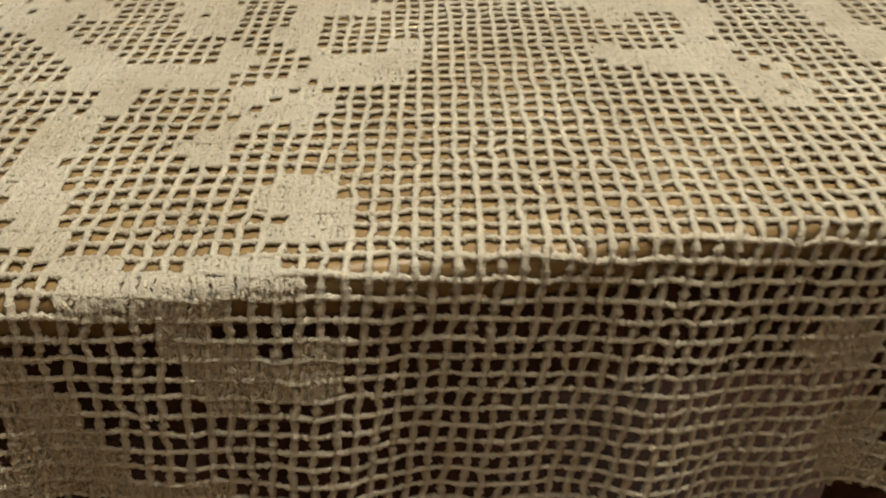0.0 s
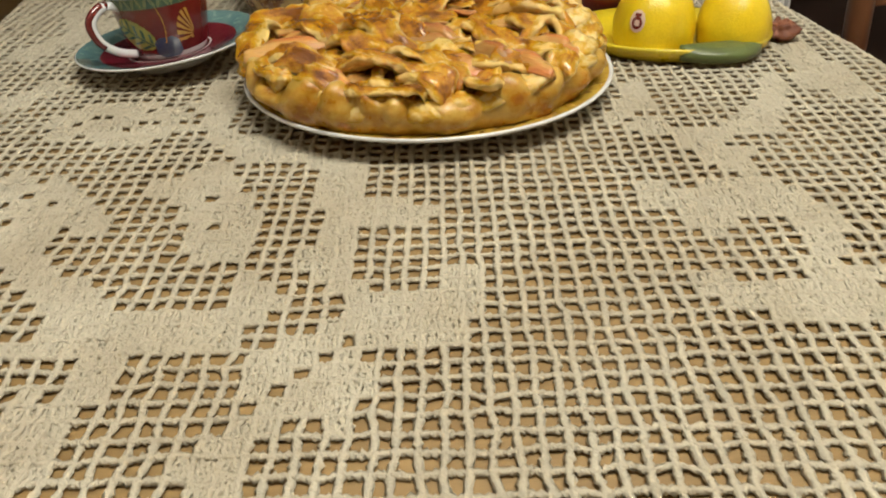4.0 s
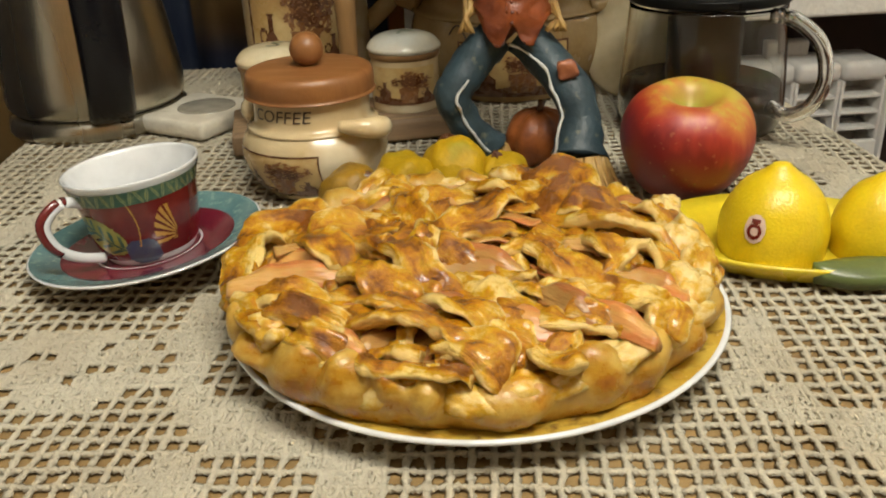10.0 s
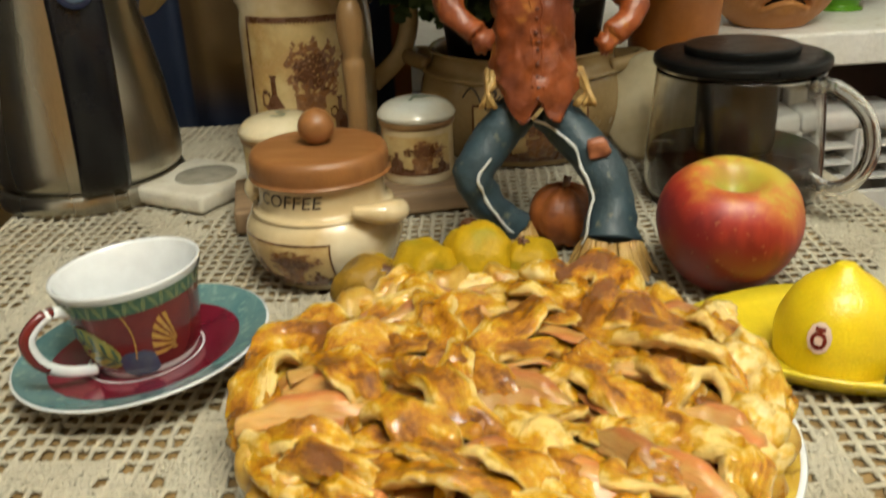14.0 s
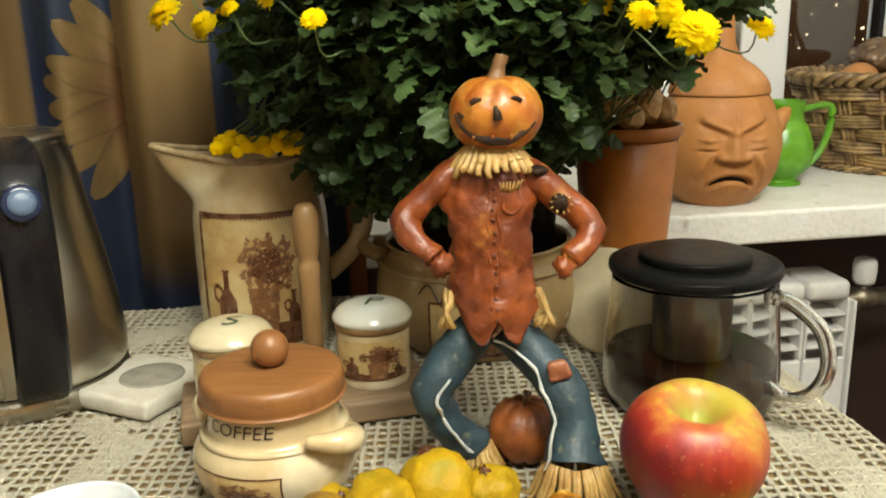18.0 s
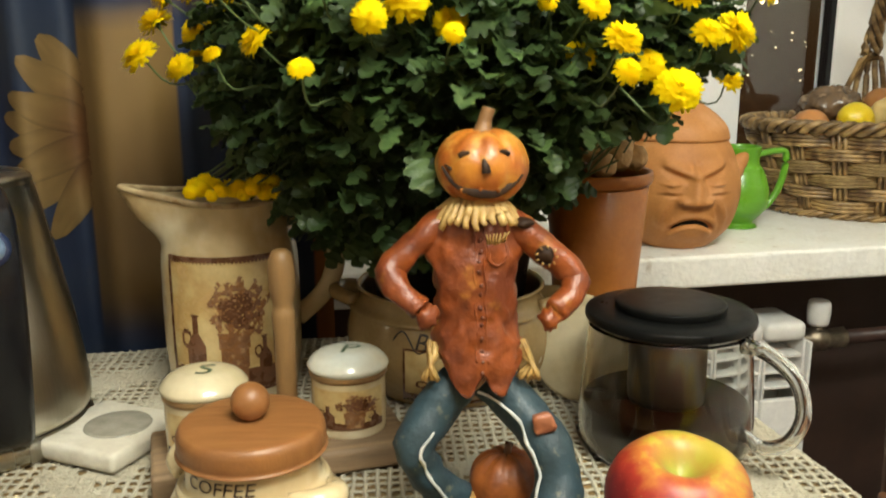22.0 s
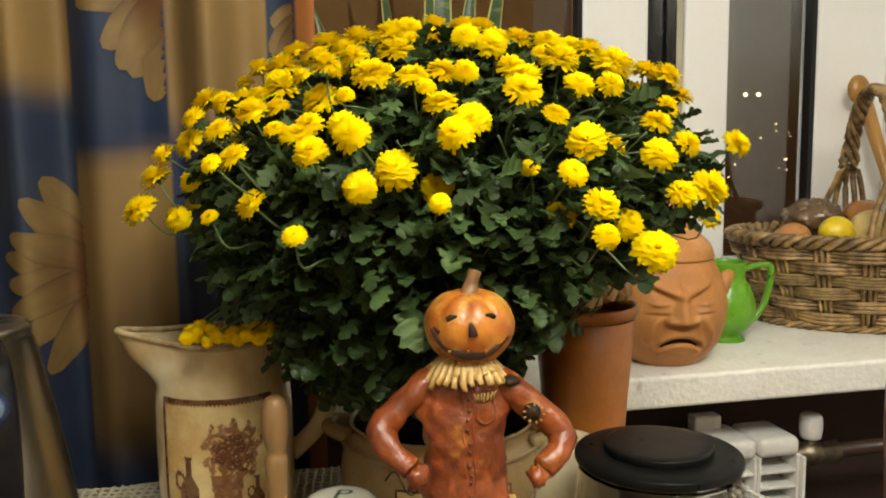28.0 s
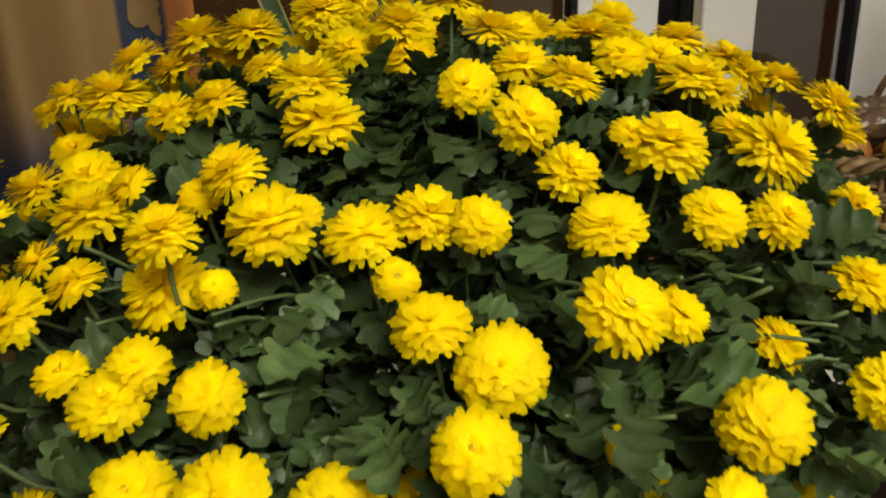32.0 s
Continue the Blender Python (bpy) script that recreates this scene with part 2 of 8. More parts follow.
MATT_BLACK = material("matt_black_plastic", (0.005, 0.005, 0.005), (0.008, 0.008, 0.007), rough=0.32, scale=60, fine=700, bump=0.06, spec=0.12, third=(0.010, 0.0095, 0.009), third_scale=120, third_at=0.72)
TERRACOTTA = material("terracotta", (0.52, 0.21, 0.05), (0.43, 0.16, 0.035), rough=0.75, scale=12, fine=220, bump=0.25, third=(0.55, 0.24, 0.085), third_scale=9, third_at=0.55)
CLAY = material("fired_clay", (0.50, 0.22, 0.060), (0.42, 0.17, 0.042), rough=0.6, scale=14, fine=260, bump=0.25, third=(0.55, 0.27, 0.11), third_scale=16, third_at=0.56)
SILL_PAINT = material("worn_white_sill_paint", (0.87, 0.86, 0.81), (0.80, 0.78, 0.71), rough=0.5, scale=14, fine=110, bump=0.5, third=(0.52, 0.47, 0.38), third_scale=34, third_at=0.63, depth=0.004)
FRAME_PAINT = material("white_window_plastic", (0.90, 0.895, 0.88), (0.88, 0.87, 0.85), rough=0.35, scale=6, fine=900, bump=0.01)
RADIATOR_WHITE = material("white_enamel", (0.78, 0.77, 0.74), (0.72, 0.70, 0.66), rough=0.3, scale=9, fine=80, bump=0.03)
WALL_PAINT = material("warm_wall_paint", (0.80, 0.77, 0.70), (0.76, 0.73, 0.66), rough=0.85, scale=3, fine=60, bump=0.15)
WHITE_WALL = material("white_plaster", (0.90, 0.89, 0.86), (0.87, 0.86, 0.82), rough=0.85, scale=4, fine=900, bump=0.05)
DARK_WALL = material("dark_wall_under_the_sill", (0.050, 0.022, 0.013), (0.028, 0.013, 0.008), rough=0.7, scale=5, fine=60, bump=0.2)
RED_FLOOR = material("red_brown_floorboards", (0.075, 0.027, 0.015), (0.048, 0.018, 0.010), rough=0.4, scale=5, fine=70, stretch=(1, 6, 1), bump=0.1)
CEILING_PAINT = material("white_ceiling_paint", (0.85, 0.83, 0.79), (0.82, 0.80, 0.76), rough=0.9, scale=3, fine=40, bump=0.1)
BROWN_WALL = material("brown_wall_panelling", (0.66, 0.40, 0.15), (0.56, 0.32, 0.11), rough=0.6, scale=3, fine=60, stretch=(4, 4, 0.4), bump=0.1)
CLEAR = glass("clear_glass", (0.97, 0.98, 0.96))
BRASS = material("dull_brass", (0.30, 0.25, 0.18), (0.18, 0.15, 0.11), rough=0.45, metal=1.0, scale=60, fine=400, bump=0.1)
PIPE_BROWN = material("dark_brown_pipe_paint", (0.07, 0.035, 0.025), (0.045, 0.024, 0.018), rough=0.45, scale=20, fine=200, bump=0.1)

# ---- the room ----
A0, A1, B0, B1, TOP = -1.7, 2.1, -2.2, 2.42, 2.70   # room axes: a along the window wall, b towards it


def slab(name, a0, a1, b0, b1, z0, z1, mat, label, category, kind="structure", bevel=0.0):
    bm = box((a1 - a0, b1 - b0, z1 - z0), ((a0 + a1) / 2, (b0 + b1) / 2, (z0 + z1) / 2), bevel)
    ob = part(name, bm, mat, smooth=False)
    ob.matrix_basis = ROOM
    return tagged(ob, label, category, kind=kind)


slab("floor", A0, A1, B0, 1.90, -0.1, 0.0, RED_FLOOR, "dark red-brown board floor", "floor")
slab("ceiling", A0 - 0.1, A1 + 0.1, B0 - 0.1, B1 + 0.2, TOP, TOP + 0.1, CEILING_PAINT, "plain white painted ceiling", "ceiling")
slab("wall_west", A0 - 0.1, A0, B0, 1.90, 0, TOP, WALL_PAINT, "plain warm painted side wall", "wall")
slab("wall_east", A1, A1 + 0.1, B0, 1.90, 0, TOP, WALL_PAINT, "plain warm painted side wall", "wall")
slab("wall_south", A0 - 0.1, A1 + 0.1, B0 - 0.1, B0, 0, TOP, BROWN_WALL, "plain brown wood-panelled rear wall", "wall")
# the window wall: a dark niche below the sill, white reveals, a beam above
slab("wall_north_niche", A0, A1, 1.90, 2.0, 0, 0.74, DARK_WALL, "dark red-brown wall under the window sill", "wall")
slab("wall_north_right", 1.50, A1 + 0.1, 1.72, 2.6, 0.0, TOP, WHITE_WALL, "white plastered wall beside the window", "wall")
slab("wall_north_left", A0 - 0.1, -0.75, 1.72, 2.6, 0.0, TOP, WHITE_WALL, "white plastered wall beside the window", "wall")
slab("wall_north_beam", -0.75, 1.50, 1.90, 2.6, 2.25, TOP, WHITE_WALL, "white plastered beam over the window", "wall")
sill = slab("window_sill", -0.75, 1.50, 1.68, 2.45, 0.748, 0.80, SILL_PAINT, "thick white window sill with chipped worn paint", "window sill", bevel=0.006)

window = empty("window_1", label="white plastic window at night with dark panes", category="window", kind="structure")
window.matrix_basis = ROOM


def bar(name, a0, a1, z0, z1, b=2.35, d=0.07, mat=FRAME_PAINT):
    return part(name, box((a1 - a0, d, z1 - z0), ((a0 + a1) / 2, b, (z0 + z1) / 2), 0.006), mat, window, smooth=False)


bar("window_frame", 0.723, 0.881, 0.80, 2.25)
bar("window_frame", 0.965, 1.076, 0.80, 2.25, b=2.34)
bar("window_frame", 1.31, 1.50, 0.80, 2.25)
bar("window_frame", -0.75, -0.62, 0.80, 2.25)
bar("window_frame", -0.62, 0.723, 0.80, 0.88, b=2.352)
bar("window_frame", 1.076, 1.31, 0.80, 0.88, b=2.352)
bar("window_frame", -0.62, 0.723, 2.15, 2.25, b=2.352)
bar("window_frame", 1.076, 1.31, 2.15, 2.25, b=2.352)
# set-back black bar put in for the dark of the gap between the frames
bar("window_frame", 0.881, 0.965, 0.80, 2.25, b=2.385, d=0.03, mat=BLACK_PLASTIC)
part("seal", box((0.012, 0.03, 1.40), (1.302, 2.33, 1.5)), BLACK_PLASTIC, window, smooth=False)
part("seal", box((0.012, 0.03, 1.40), (0.717, 2.33, 1.5)), BLACK_PLASTIC, window, smooth=False)
part("metal_edge", box((0.016, 0.05, 1.45), (0.955, 2.335, 1.525)), STEEL, window, smooth=False)
PANE = glass("window_pane_glass", (0.9, 0.92, 0.92), ior=1.75)
for a0, a1 in ((-0.62, 0.711), (1.076, 1.296)):
    pane = part("pane", box((a1 - a0, 0.006, 1.27), ((a0 + a1) / 2, 2.36, 1.515)), PANE, window, smooth=False)
    pane.visible_shadow = False

# the night outside: a dull grey sky over dark brown town, with lit points far off; its left part paints a reflection
night = bpy.data.materials.new("night_distance")
night.use_nodes = True
nt = night.node_tree
co, sep, rmp = nt.nodes.new("ShaderNodeTexCoord"), nt.nodes.new("ShaderNodeSeparateXYZ"), nt.nodes.new("ShaderNodeValToRGB")
nt.links.new(co.outputs["Object"], sep.inputs[0])
mr = nt.nodes.new("ShaderNodeMapRange")
mr.inputs[1].default_value, mr.inputs[2].default_value = -3.0, 6.0
nt.links.new(sep.outputs[2], mr.inputs[0])
nt.links.new(mr.outputs[0], rmp.inputs[0])
rmp.color_ramp.elements[0].color, rmp.color_ramp.elements[1].color = (0.030, 0.012, 0.004, 1), (0.130, 0.112, 0.085, 1)
for at, col in ((0.40, (0.030, 0.012, 0.004)), (0.51, (0.042, 0.021, 0.007)), (0.56, (0.052, 0.034, 0.016)), (0.64, (0.090, 0.076, 0.054))):
    e = rmp.color_ramp.elements.new(at)
    e.color = (*col, 1)
p = nt.nodes["Principled BSDF"]
p.inputs["Base Color"].default_value = (0, 0, 0, 1)
p.inputs["Roughness"].default_value = 1
# brown glow at the left stands for the room reflected in the left pane
west = nt.nodes.new("ShaderNodeMapRange")
west.inputs[1].default_value, west.inputs[2].default_value = 5.0, 6.6
nt.links.new(sep.outputs[0], west.inputs[0])
shade = nt.nodes.new("ShaderNodeMix")
shade.data_type = "RGBA"
shade.inputs[6].default_value = (0.060, 0.026, 0.008, 1)
nt.links.new(west.outputs[0], shade.inputs[0])
nt.links.new(rmp.outputs[0], shade.inputs[7])
nt.links.new(shade.outputs[2], p.inputs["Emission Color"])
p.inputs["Emission Strength"].default_value = 1.0
bm = bmesh.new()
bm.faces.new([bm.verts.new(v) for v in ((-14, 14, -3), (26, 14, -3), (26, 14, 9), (-14, 14, 9))])
back = part("backdrop", bm, night, smooth=False)
back.matrix_basis = ROOM
tagged(back, "dull grey night sky above a dark town, brown room reflection painted at left", "night sky", kind="structure")
STREET = glow("street_light_glow", (1.0, 0.76, 0.42), 5.0)
rng = random.Random(5)
for k in range(20):
    big = k < 2
    r = 0.034 if big else rng.uniform(0.006, 0.014)
    a = (7.95 + 0.24 * k) if big else rng.uniform(7.5, 8.9) if k < 16 else rng.uniform(0.7, 4.9)
    z = 1.86 if big else rng.uniform(0.5, 1.45)
    ob = part("street_light", blob(r, 10, 6), STREET)
    ob.location = room(a, 13.6, z)
    tagged(ob, "small warm street light far off at night", "street light", "street lights outside")

# ---- table ----
TA0, TA1, TB0, TB1 = -0.334, 0.487, 0.294, 1.569     # the table top in room axes
TOP_Z = 0.7455
table = empty("table", label="brown varnished wooden kitchen table under a crocheted cloth", category="table")
table.matrix_basis = ROOM
part("tabletop", box((TA1 - TA0 - 0.006, TB1 - TB0 - 0.006, 0.028), ((TA0 + TA1) / 2, (TB0 + TB1) / 2, TOP_Z - 0.014), 0.005), TABLE_WOOD, table)
for a, b, sx, sy in (((TA0 + TA1) / 2, TB0 + 0.045, 0.70, 0.02), ((TA0 + TA1) / 2, TB1 - 0.06, 0.70, 0.02), (TA0 + 0.06, (TB0 + TB1) / 2, 0.02, 1.1), (TA1 - 0.06, (TB0 + TB1) / 2, 0.02, 1.1)):
    part("apron", box((sx, sy, 0.10), (a, b, TOP_Z - 0.078), 0.003), DARK_WOOD, table)
for a in (TA0 + 0.07, TA1 - 0.07):
    for b in (TB0 + 0.07, TB1 - 0.07):
        part("leg", box((0.055, 0.055, 0.70), (a, b, 0.35), 0.006), DARK_WOOD, table)

# ---- crocheted filet cloth: a net of yarn, filled cells form roses and leaves ----
PU, PV = 0.0103, 0.0119
U0, V0, NU, NV = -0.60, 0.045, 112, 134
CS, SN = math.cos(radians(7.5)), math.sin(radians(7.5))
STROKES = [    # the far half of the cloth
    (0.03, [(-0.40, 1.40), (-0.30, 1.47), (-0.20, 1.50)]), (0.02, [(-0.34, 1.05), (-0.30, 1.15), (-0.35, 1.20)]), (0.022, [(-0.30, 1.36), (-0.26, 1.28), (-0.30, 1.20)]),
    (0.02, [(-0.40, 0.95), (-0.36, 1.02), (-0.40, 1.10)]), (0.024, [(0.26, 0.98), (0.30, 1.05), (0.27, 1.14)]), (0.02, [(0.32, 0.80), (0.31, 0.92), (0.25, 0.97)]),
    (0.016, [(0.10, 1.15), (0.05, 1.20), (-0.02, 1.18)]), (0.022, [(-0.06, 1.10), (-0.10, 1.02), (-0.20, 0.98)]), (0.02, [(0.12, 0.98), (0.05, 1.00), (0.0, 0.96)]),
    (0.02, [(0.32, 1.20), (0.30, 1.30), (0.22, 1.36)]), (0.016, [(-0.42, 0.70), (-0.38, 0.80), (-0.34, 0.86)]), (0.018, [(0.33, 0.50), (0.31, 0.60), (0.33, 0.68)]),
]
cu = U0 + (np.arange(NU) + 0.5) * PU
cv = V0 + (np.arange(NV) + 0.5) * PV
GU, GV = np.meshgrid(cu, cv, indexing="ij")
filled = np.zeros((NU, NV), bool)
for w, pts in STROKES:
    for (x0, y0), (x1, y1) in zip(pts, pts[1:]):
        L = (x1 - x0) ** 2 + (y1 - y0) ** 2
        t = np.clip(((GU - x0) * (x1 - x0) + (GV - y0) * (y1 - y0)) / L, 0, 1)
        filled |= np.hypot(GU - x0 - t * (x1 - x0), GV - y0 - t * (y1 - y0)) < w * 0.70 + 0.0035
def motif(outline):
    """Fills the cells inside an outline given in cells: columns across, rows towards the window."""
    for dx, dy in ((0.5, 0.5), (0.36, 0.5), (0.64, 0.5), (0.5, 0.36), (0.5, 0.64)):
        inside = np.zeros((NU, NV), bool)
        col, row = np.meshgrid(np.arange(NU) + dx, np.arange(NV) + dy, indexing="ij")
        for (x0, y0), (x1, y1) in zip(outline, outline[1:] + outline[:1]):
            if y0 != y1:
                inside ^= ((row > y0) != (row > y1)) & (col < x0 + (x1 - x0) * (row - y0) / (y1 - y0))
        filled[inside] = True


motif([(27.2, 52.9), (28.9, 54.6), (32.8, 53.4), (35.4, 50.3), (34.6, 48.2), (34.5, 46.7), (35.6, 44.3), (39.1, 42.3), (40.9, 39.9), (47.0, 39.8), (47.5, 42.4), (49.2, 42.0), (49.6, 40.3), (48.5, 39.0), (47.9, 37.2), (44.5, 37.4), (42.6, 36.5), (41.4, 36.6), (35.2, 36.9), (34.8, 37.8), (38.3, 37.9), (38.0, 39.2), (35.3, 42.2), (32.8, 44.5), (30.9, 45.5)])    # rose, outer petals
motif([(52.3, 47.8), (53.5, 41.2), (54.5, 35.0), (54.1, 33.3), (53.4, 32.1), (52.2, 34.2), (51.2, 33.4), (50.1, 31.8), (50.1, 29.3), (48.1, 29.0), (47.4, 30.4), (48.8, 32.3), (48.8, 34.9), (50.1, 37.6), (52.1, 38.5), (53.1, 39.0), (52.3, 41.8), (50.3, 43.8), (50.8, 45.7), (50.7, 48.7)])    # stem
motif([(49.6, 54.5), (51.8, 55.2), (52.8, 54.7), (53.0, 52.9), (52.5, 49.7), (56.4, 49.4), (58.3, 48.5), (57.3, 47.5), (55.8, 46.8), (52.8, 46.6), (52.8, 43.7), (51.5, 43.8), (50.8, 47.9)])    # bud, upper leaf
motif([(57.8, 43.0), (59.2, 43.3), (60.2, 41.4), (59.9, 39.7), (58.6, 38.5), (58.3, 37.2), (54.3, 37.4), (53.5, 41.2), (54.9, 41.4), (56.9, 40.2), (58.3, 40.9), (58.5, 42.4)])    # bud, lower leaf
motif([(52.7, 27.7), (55.0, 27.9), (55.8, 27.4), (55.6, 26.2), (56.5, 25.9), (56.7, 22.9), (53.8, 22.9), (53.5, 23.5), (54.2, 24.3), (54.0, 25.1), (52.4, 25.5), (52.0, 26.1), (52.9, 26.6)])    # hem leaf
motif([(41.8, 32.2), (42.3, 33.8), (42.6, 36.3), (41.4, 36.6), (40.8, 34.8), (40.8, 32.6), (39.6, 31.5), (38.6, 30.1), (42.0, 23.4), (43.7, 23.3), (42.6, 25.0), (42.5, 26.4), (41.5, 27.0), (41.3, 28.6), (41.4, 30.7)])    # long leaf
motif([(71.7, 47.6), (76.0, 51.3), (78.4, 50.3), (80.5, 48.2), (80.4, 45.3), (78.8, 41.6), (80.5, 41.5), (79.3, 38.7), (76.0, 38.3), (74.0, 38.7), (70.5, 40.6), (71.9, 42.3), (73.5, 40.7), (76.6, 41.1), (78.5, 44.8), (78.5, 46.9), (77.0, 48.1), (74.7, 46.4), (72.5, 46.6)])    # second bud
motif([(78.9, 41.0), (79.8, 39.7), (81.9, 40.3), (82.4, 38.6), (83.5, 36.5), (82.1, 33.8), (80.8, 34.3), (79.3, 35.7), (79.1, 38.2)])    # side stem
motif([(71.9, 65.8), (74.3, 67.3), (74.1, 64.1), (74.4, 61.9), (73.3, 59.3), (74.5, 57.5), (76.2, 57.7), (79.0, 58.8), (80.3, 60.4), (82.1, 63.2), (83.6, 66.2), (85.3, 67.0), (85.0, 64.5), (84.1, 62.4), (82.8, 60.3), (81.7, 57.3), (78.9, 57.1), (78.0, 56.2), (76.9, 56.8), (76.4, 54.6), (75.1, 54.6), (73.9, 56.9), (72.0, 57.6), (71.2, 58.2), (70.0, 60.8), (71.5, 62.0)])    # third bud
motif([(75.4, 54.6), (76.6, 55.1), (78.5, 55.1), (77.9, 52.1), (78.4, 50.7), (80.3, 49.8), (79.0, 47.4), (77.6, 48.2), (77.4, 51.6), (76.3, 51.8), (76.4, 53.1), (75.4, 53.6)])    # third stem
motif([(70.2, 50.4), (71.6, 51.3), (72.6, 49.9), (75.8, 50.8), (77.4, 51.6), (78.3, 49.8), (79.4, 48.2), (79.0, 47.4), (77.3, 47.4), (75.6, 46.7), (74.1, 46.4), (72.9, 44.6), (72.5, 46.4), (73.6, 47.9), (72.6, 48.2), (70.2, 48.3), (69.9, 49.6)])    # second bud, far side
motif([(38.9, 68.5), (40.6, 69.3), (42.3, 62.9), (42.3, 60.2), (44.0, 58.8), (46.6, 58.2), (49.5, 55.8), (50.9, 55.2), (44.3, 55.4), (42.4, 57.1), (40.4, 60.3), (39.4, 62.9)])    # rose, far leaf
motif([(28.1, 61.9), (30.6, 64.7), (32.8, 65.0), (36.7, 64.2), (38.9, 64.5), (40.4, 60.3), (38.3, 59.9), (38.3, 59.0), (35.0, 58.2), (33.1, 58.5), (31.4, 59.8), (29.5, 59.2)])    # rose, far petal
motif([(38.5, 52.4), (40.1, 53.1), (43.4, 54.9), (44.6, 53.0), (42.6, 52.4), (42.9, 50.5), (44.1, 48.7), (44.5, 46.5), (44.8, 44.4), (43.7, 44.4), (42.5, 48.4), (41.5, 50.5), (40.0, 51.0)])    # rose, inner petal
motif([(43.2, 52.4), (44.6, 53.0), (45.3, 50.4), (46.2, 50.4), (46.5, 48.3), (47.2, 46.7), (46.9, 46.1), (47.3, 43.7), (45.7, 43.7), (44.7, 48.3)])    # rose, inner petal
motif([(33.1, 52.5), (35.0, 51.1), (36.4, 49.7), (37.6, 48.5), (37.5, 46.9), (36.1, 46.9)])    # rose, outer petal
motif([(86.5, 67.7), (89.6, 68.5), (87.6, 64.5), (85.8, 64.5)])    # side leaf
motif([(47.8, 19.7), (48.4, 20.0), (49.8, 20.0), (50.7, 19.5), (50.8, 17.8), (52.7, 17.8), (52.9, 17.0), (56.4, 17.6), (56.8, 15.0), (54.5, 15.1), (54.8, 16.1), (52.7, 15.1), (52.4, 14.2), (50.2, 15.2), (49.8, 17.0), (48.9, 18.2)])    # hanging leaf
motif([(42.5, 16.6), (43.8, 15.9), (44.6, 15.0), (45.0, 12.8), (46.6, 11.8), (47.2, 10.3), (49.0, 9.8), (52.3, 9.7), (52.3, 8.5), (41.2, 9.1), (41.7, 11.9)])    # hanging stem
motif([(79.8, 18.0), (81.7, 18.7), (84.2, 18.7), (85.4, 16.3), (82.5, 16.3), (80.9, 16.4)])    # hanging bud
motif([(83.9, 12.7), (86.5, 14.1), (89.8, 8.0), (85.1, 8.7)])    # hanging leaf
motif([(44.0, 22.0), (45.5, 22.3), (47.6, 21.2), (53.0, 21.5), (54.9, 21.3), (55.1, 19.9), (51.7, 19.6), (47.8, 19.2), (45.0, 19.7)])    # hem band
motif([(41.6, 32.3), (39.6, 34.8), (39.1, 29.9), (38.4, 29.1), (41.5, 22.9), (43.6, 22.5), (44.2, 22.7), (42.0, 26.0), (41.1, 30.0)])    # long leaf, hem end
for i, j in [(53, 37), (52, 36), (51, 35), (50, 34), (49, 33), (80, 39), (81, 38), (82, 37), (81, 35), (30, 50), (31, 51), (33, 50), (31, 48), (45, 40), (46, 40), (30, 61), (31, 62), (32, 62), (34, 60), (35, 61), (35, 61), (36, 61), (38, 61), (39, 61), (35, 63), (38, 63), (39, 62), (71, 59), (72, 60), (73, 60), (39, 59), (40, 59)]:      # single open cells
    filled[i, j] = False
filled &= np.random.RandomState(3).rand(NU, NV) > 0.012


def drape(u, v, w):
    """From the flat cloth (u, v) and the height w over it to the place on and over the table."""
    a, b = CS * u + SN * v, -SN * u + CS * v
    R = 0.009
    pa, pb = np.clip(a, TA0 + R, TA1 - R), np.clip(b, TB0 + R, TB1 - R)
    da, db = a - pa, b - pb
    d = np.hypot(da, db)
    nx, ny = np.where(d > 0, da / np.maximum(d, 1e-9), 0), np.where(d > 0, db / np.maximum(d, 1e-9), 0)
    th = np.clip(d / R, 0, math.pi / 2)
    rest = np.maximum(d - R * math.pi / 2, 0)
    along = pa * 31 + pb * 27
    sway = rest * (0.03 + 0.035 * np.sin(along) + 0.02 * np.sin(2.3 * along + 1))
    out = (R + w) * np.sin(th) + sway
    z = 0.7474 - R + (R + w) * np.cos(th) - rest
    z = z + (1 - np.clip(d * 200, 0, 1)) * (0.0006 * np.sin(u * 37 + 2) * np.sin(v * 29))
    return np.stack((CS * (pa + nx * out) - SN * (pb + ny * out), SN * (pa + nx * out) + CS * (pb + ny * out), z), -1), d


def reach(u, v):
    a, b = CS * u + SN * v, -SN * u + CS * v
    return (b > TB0 - 0.20) & (b < TB1 + 0.012) & (a > TA0 - 0.09) & (a < TA1 + 0.09)


def strands(fixed, line, along_v, radius, keep, knot=0.35, sides=4):
    """Tubes of yarn: fixed (L, N) holds the cross coordinate, line (L, N) the running one."""
    ang = np.arange(sides) * 2 * math.pi / sides + 0.3
    r = radius[..., None]
    off, w = r * np.cos(ang), r * 0.72 * np.sin(ang)
    f, l = fixed[..., None] + off, np.repeat(line[..., None], sides, -1)
    f, l, w = f + rs.normal(0, 0.00028, f.shape), l + rs.normal(0, 0.00035, f.shape), w + rs.normal(0, 0.00025, f.shape)
    pts, _ = drape(f, l, w) if along_v else drape(l, f, w)
    L, N = fixed.shape
    idx = np.arange(L * N * sides).reshape(L, N, sides)
    nxt = np.roll(idx, -1, 2)
    quads = np.stack((idx[:, :-1], nxt[:, :-1], nxt[:, 1:], idx[:, 1:]), -1)[keep]
    return pts.reshape(-1, 3), quads.reshape(-1, 4)


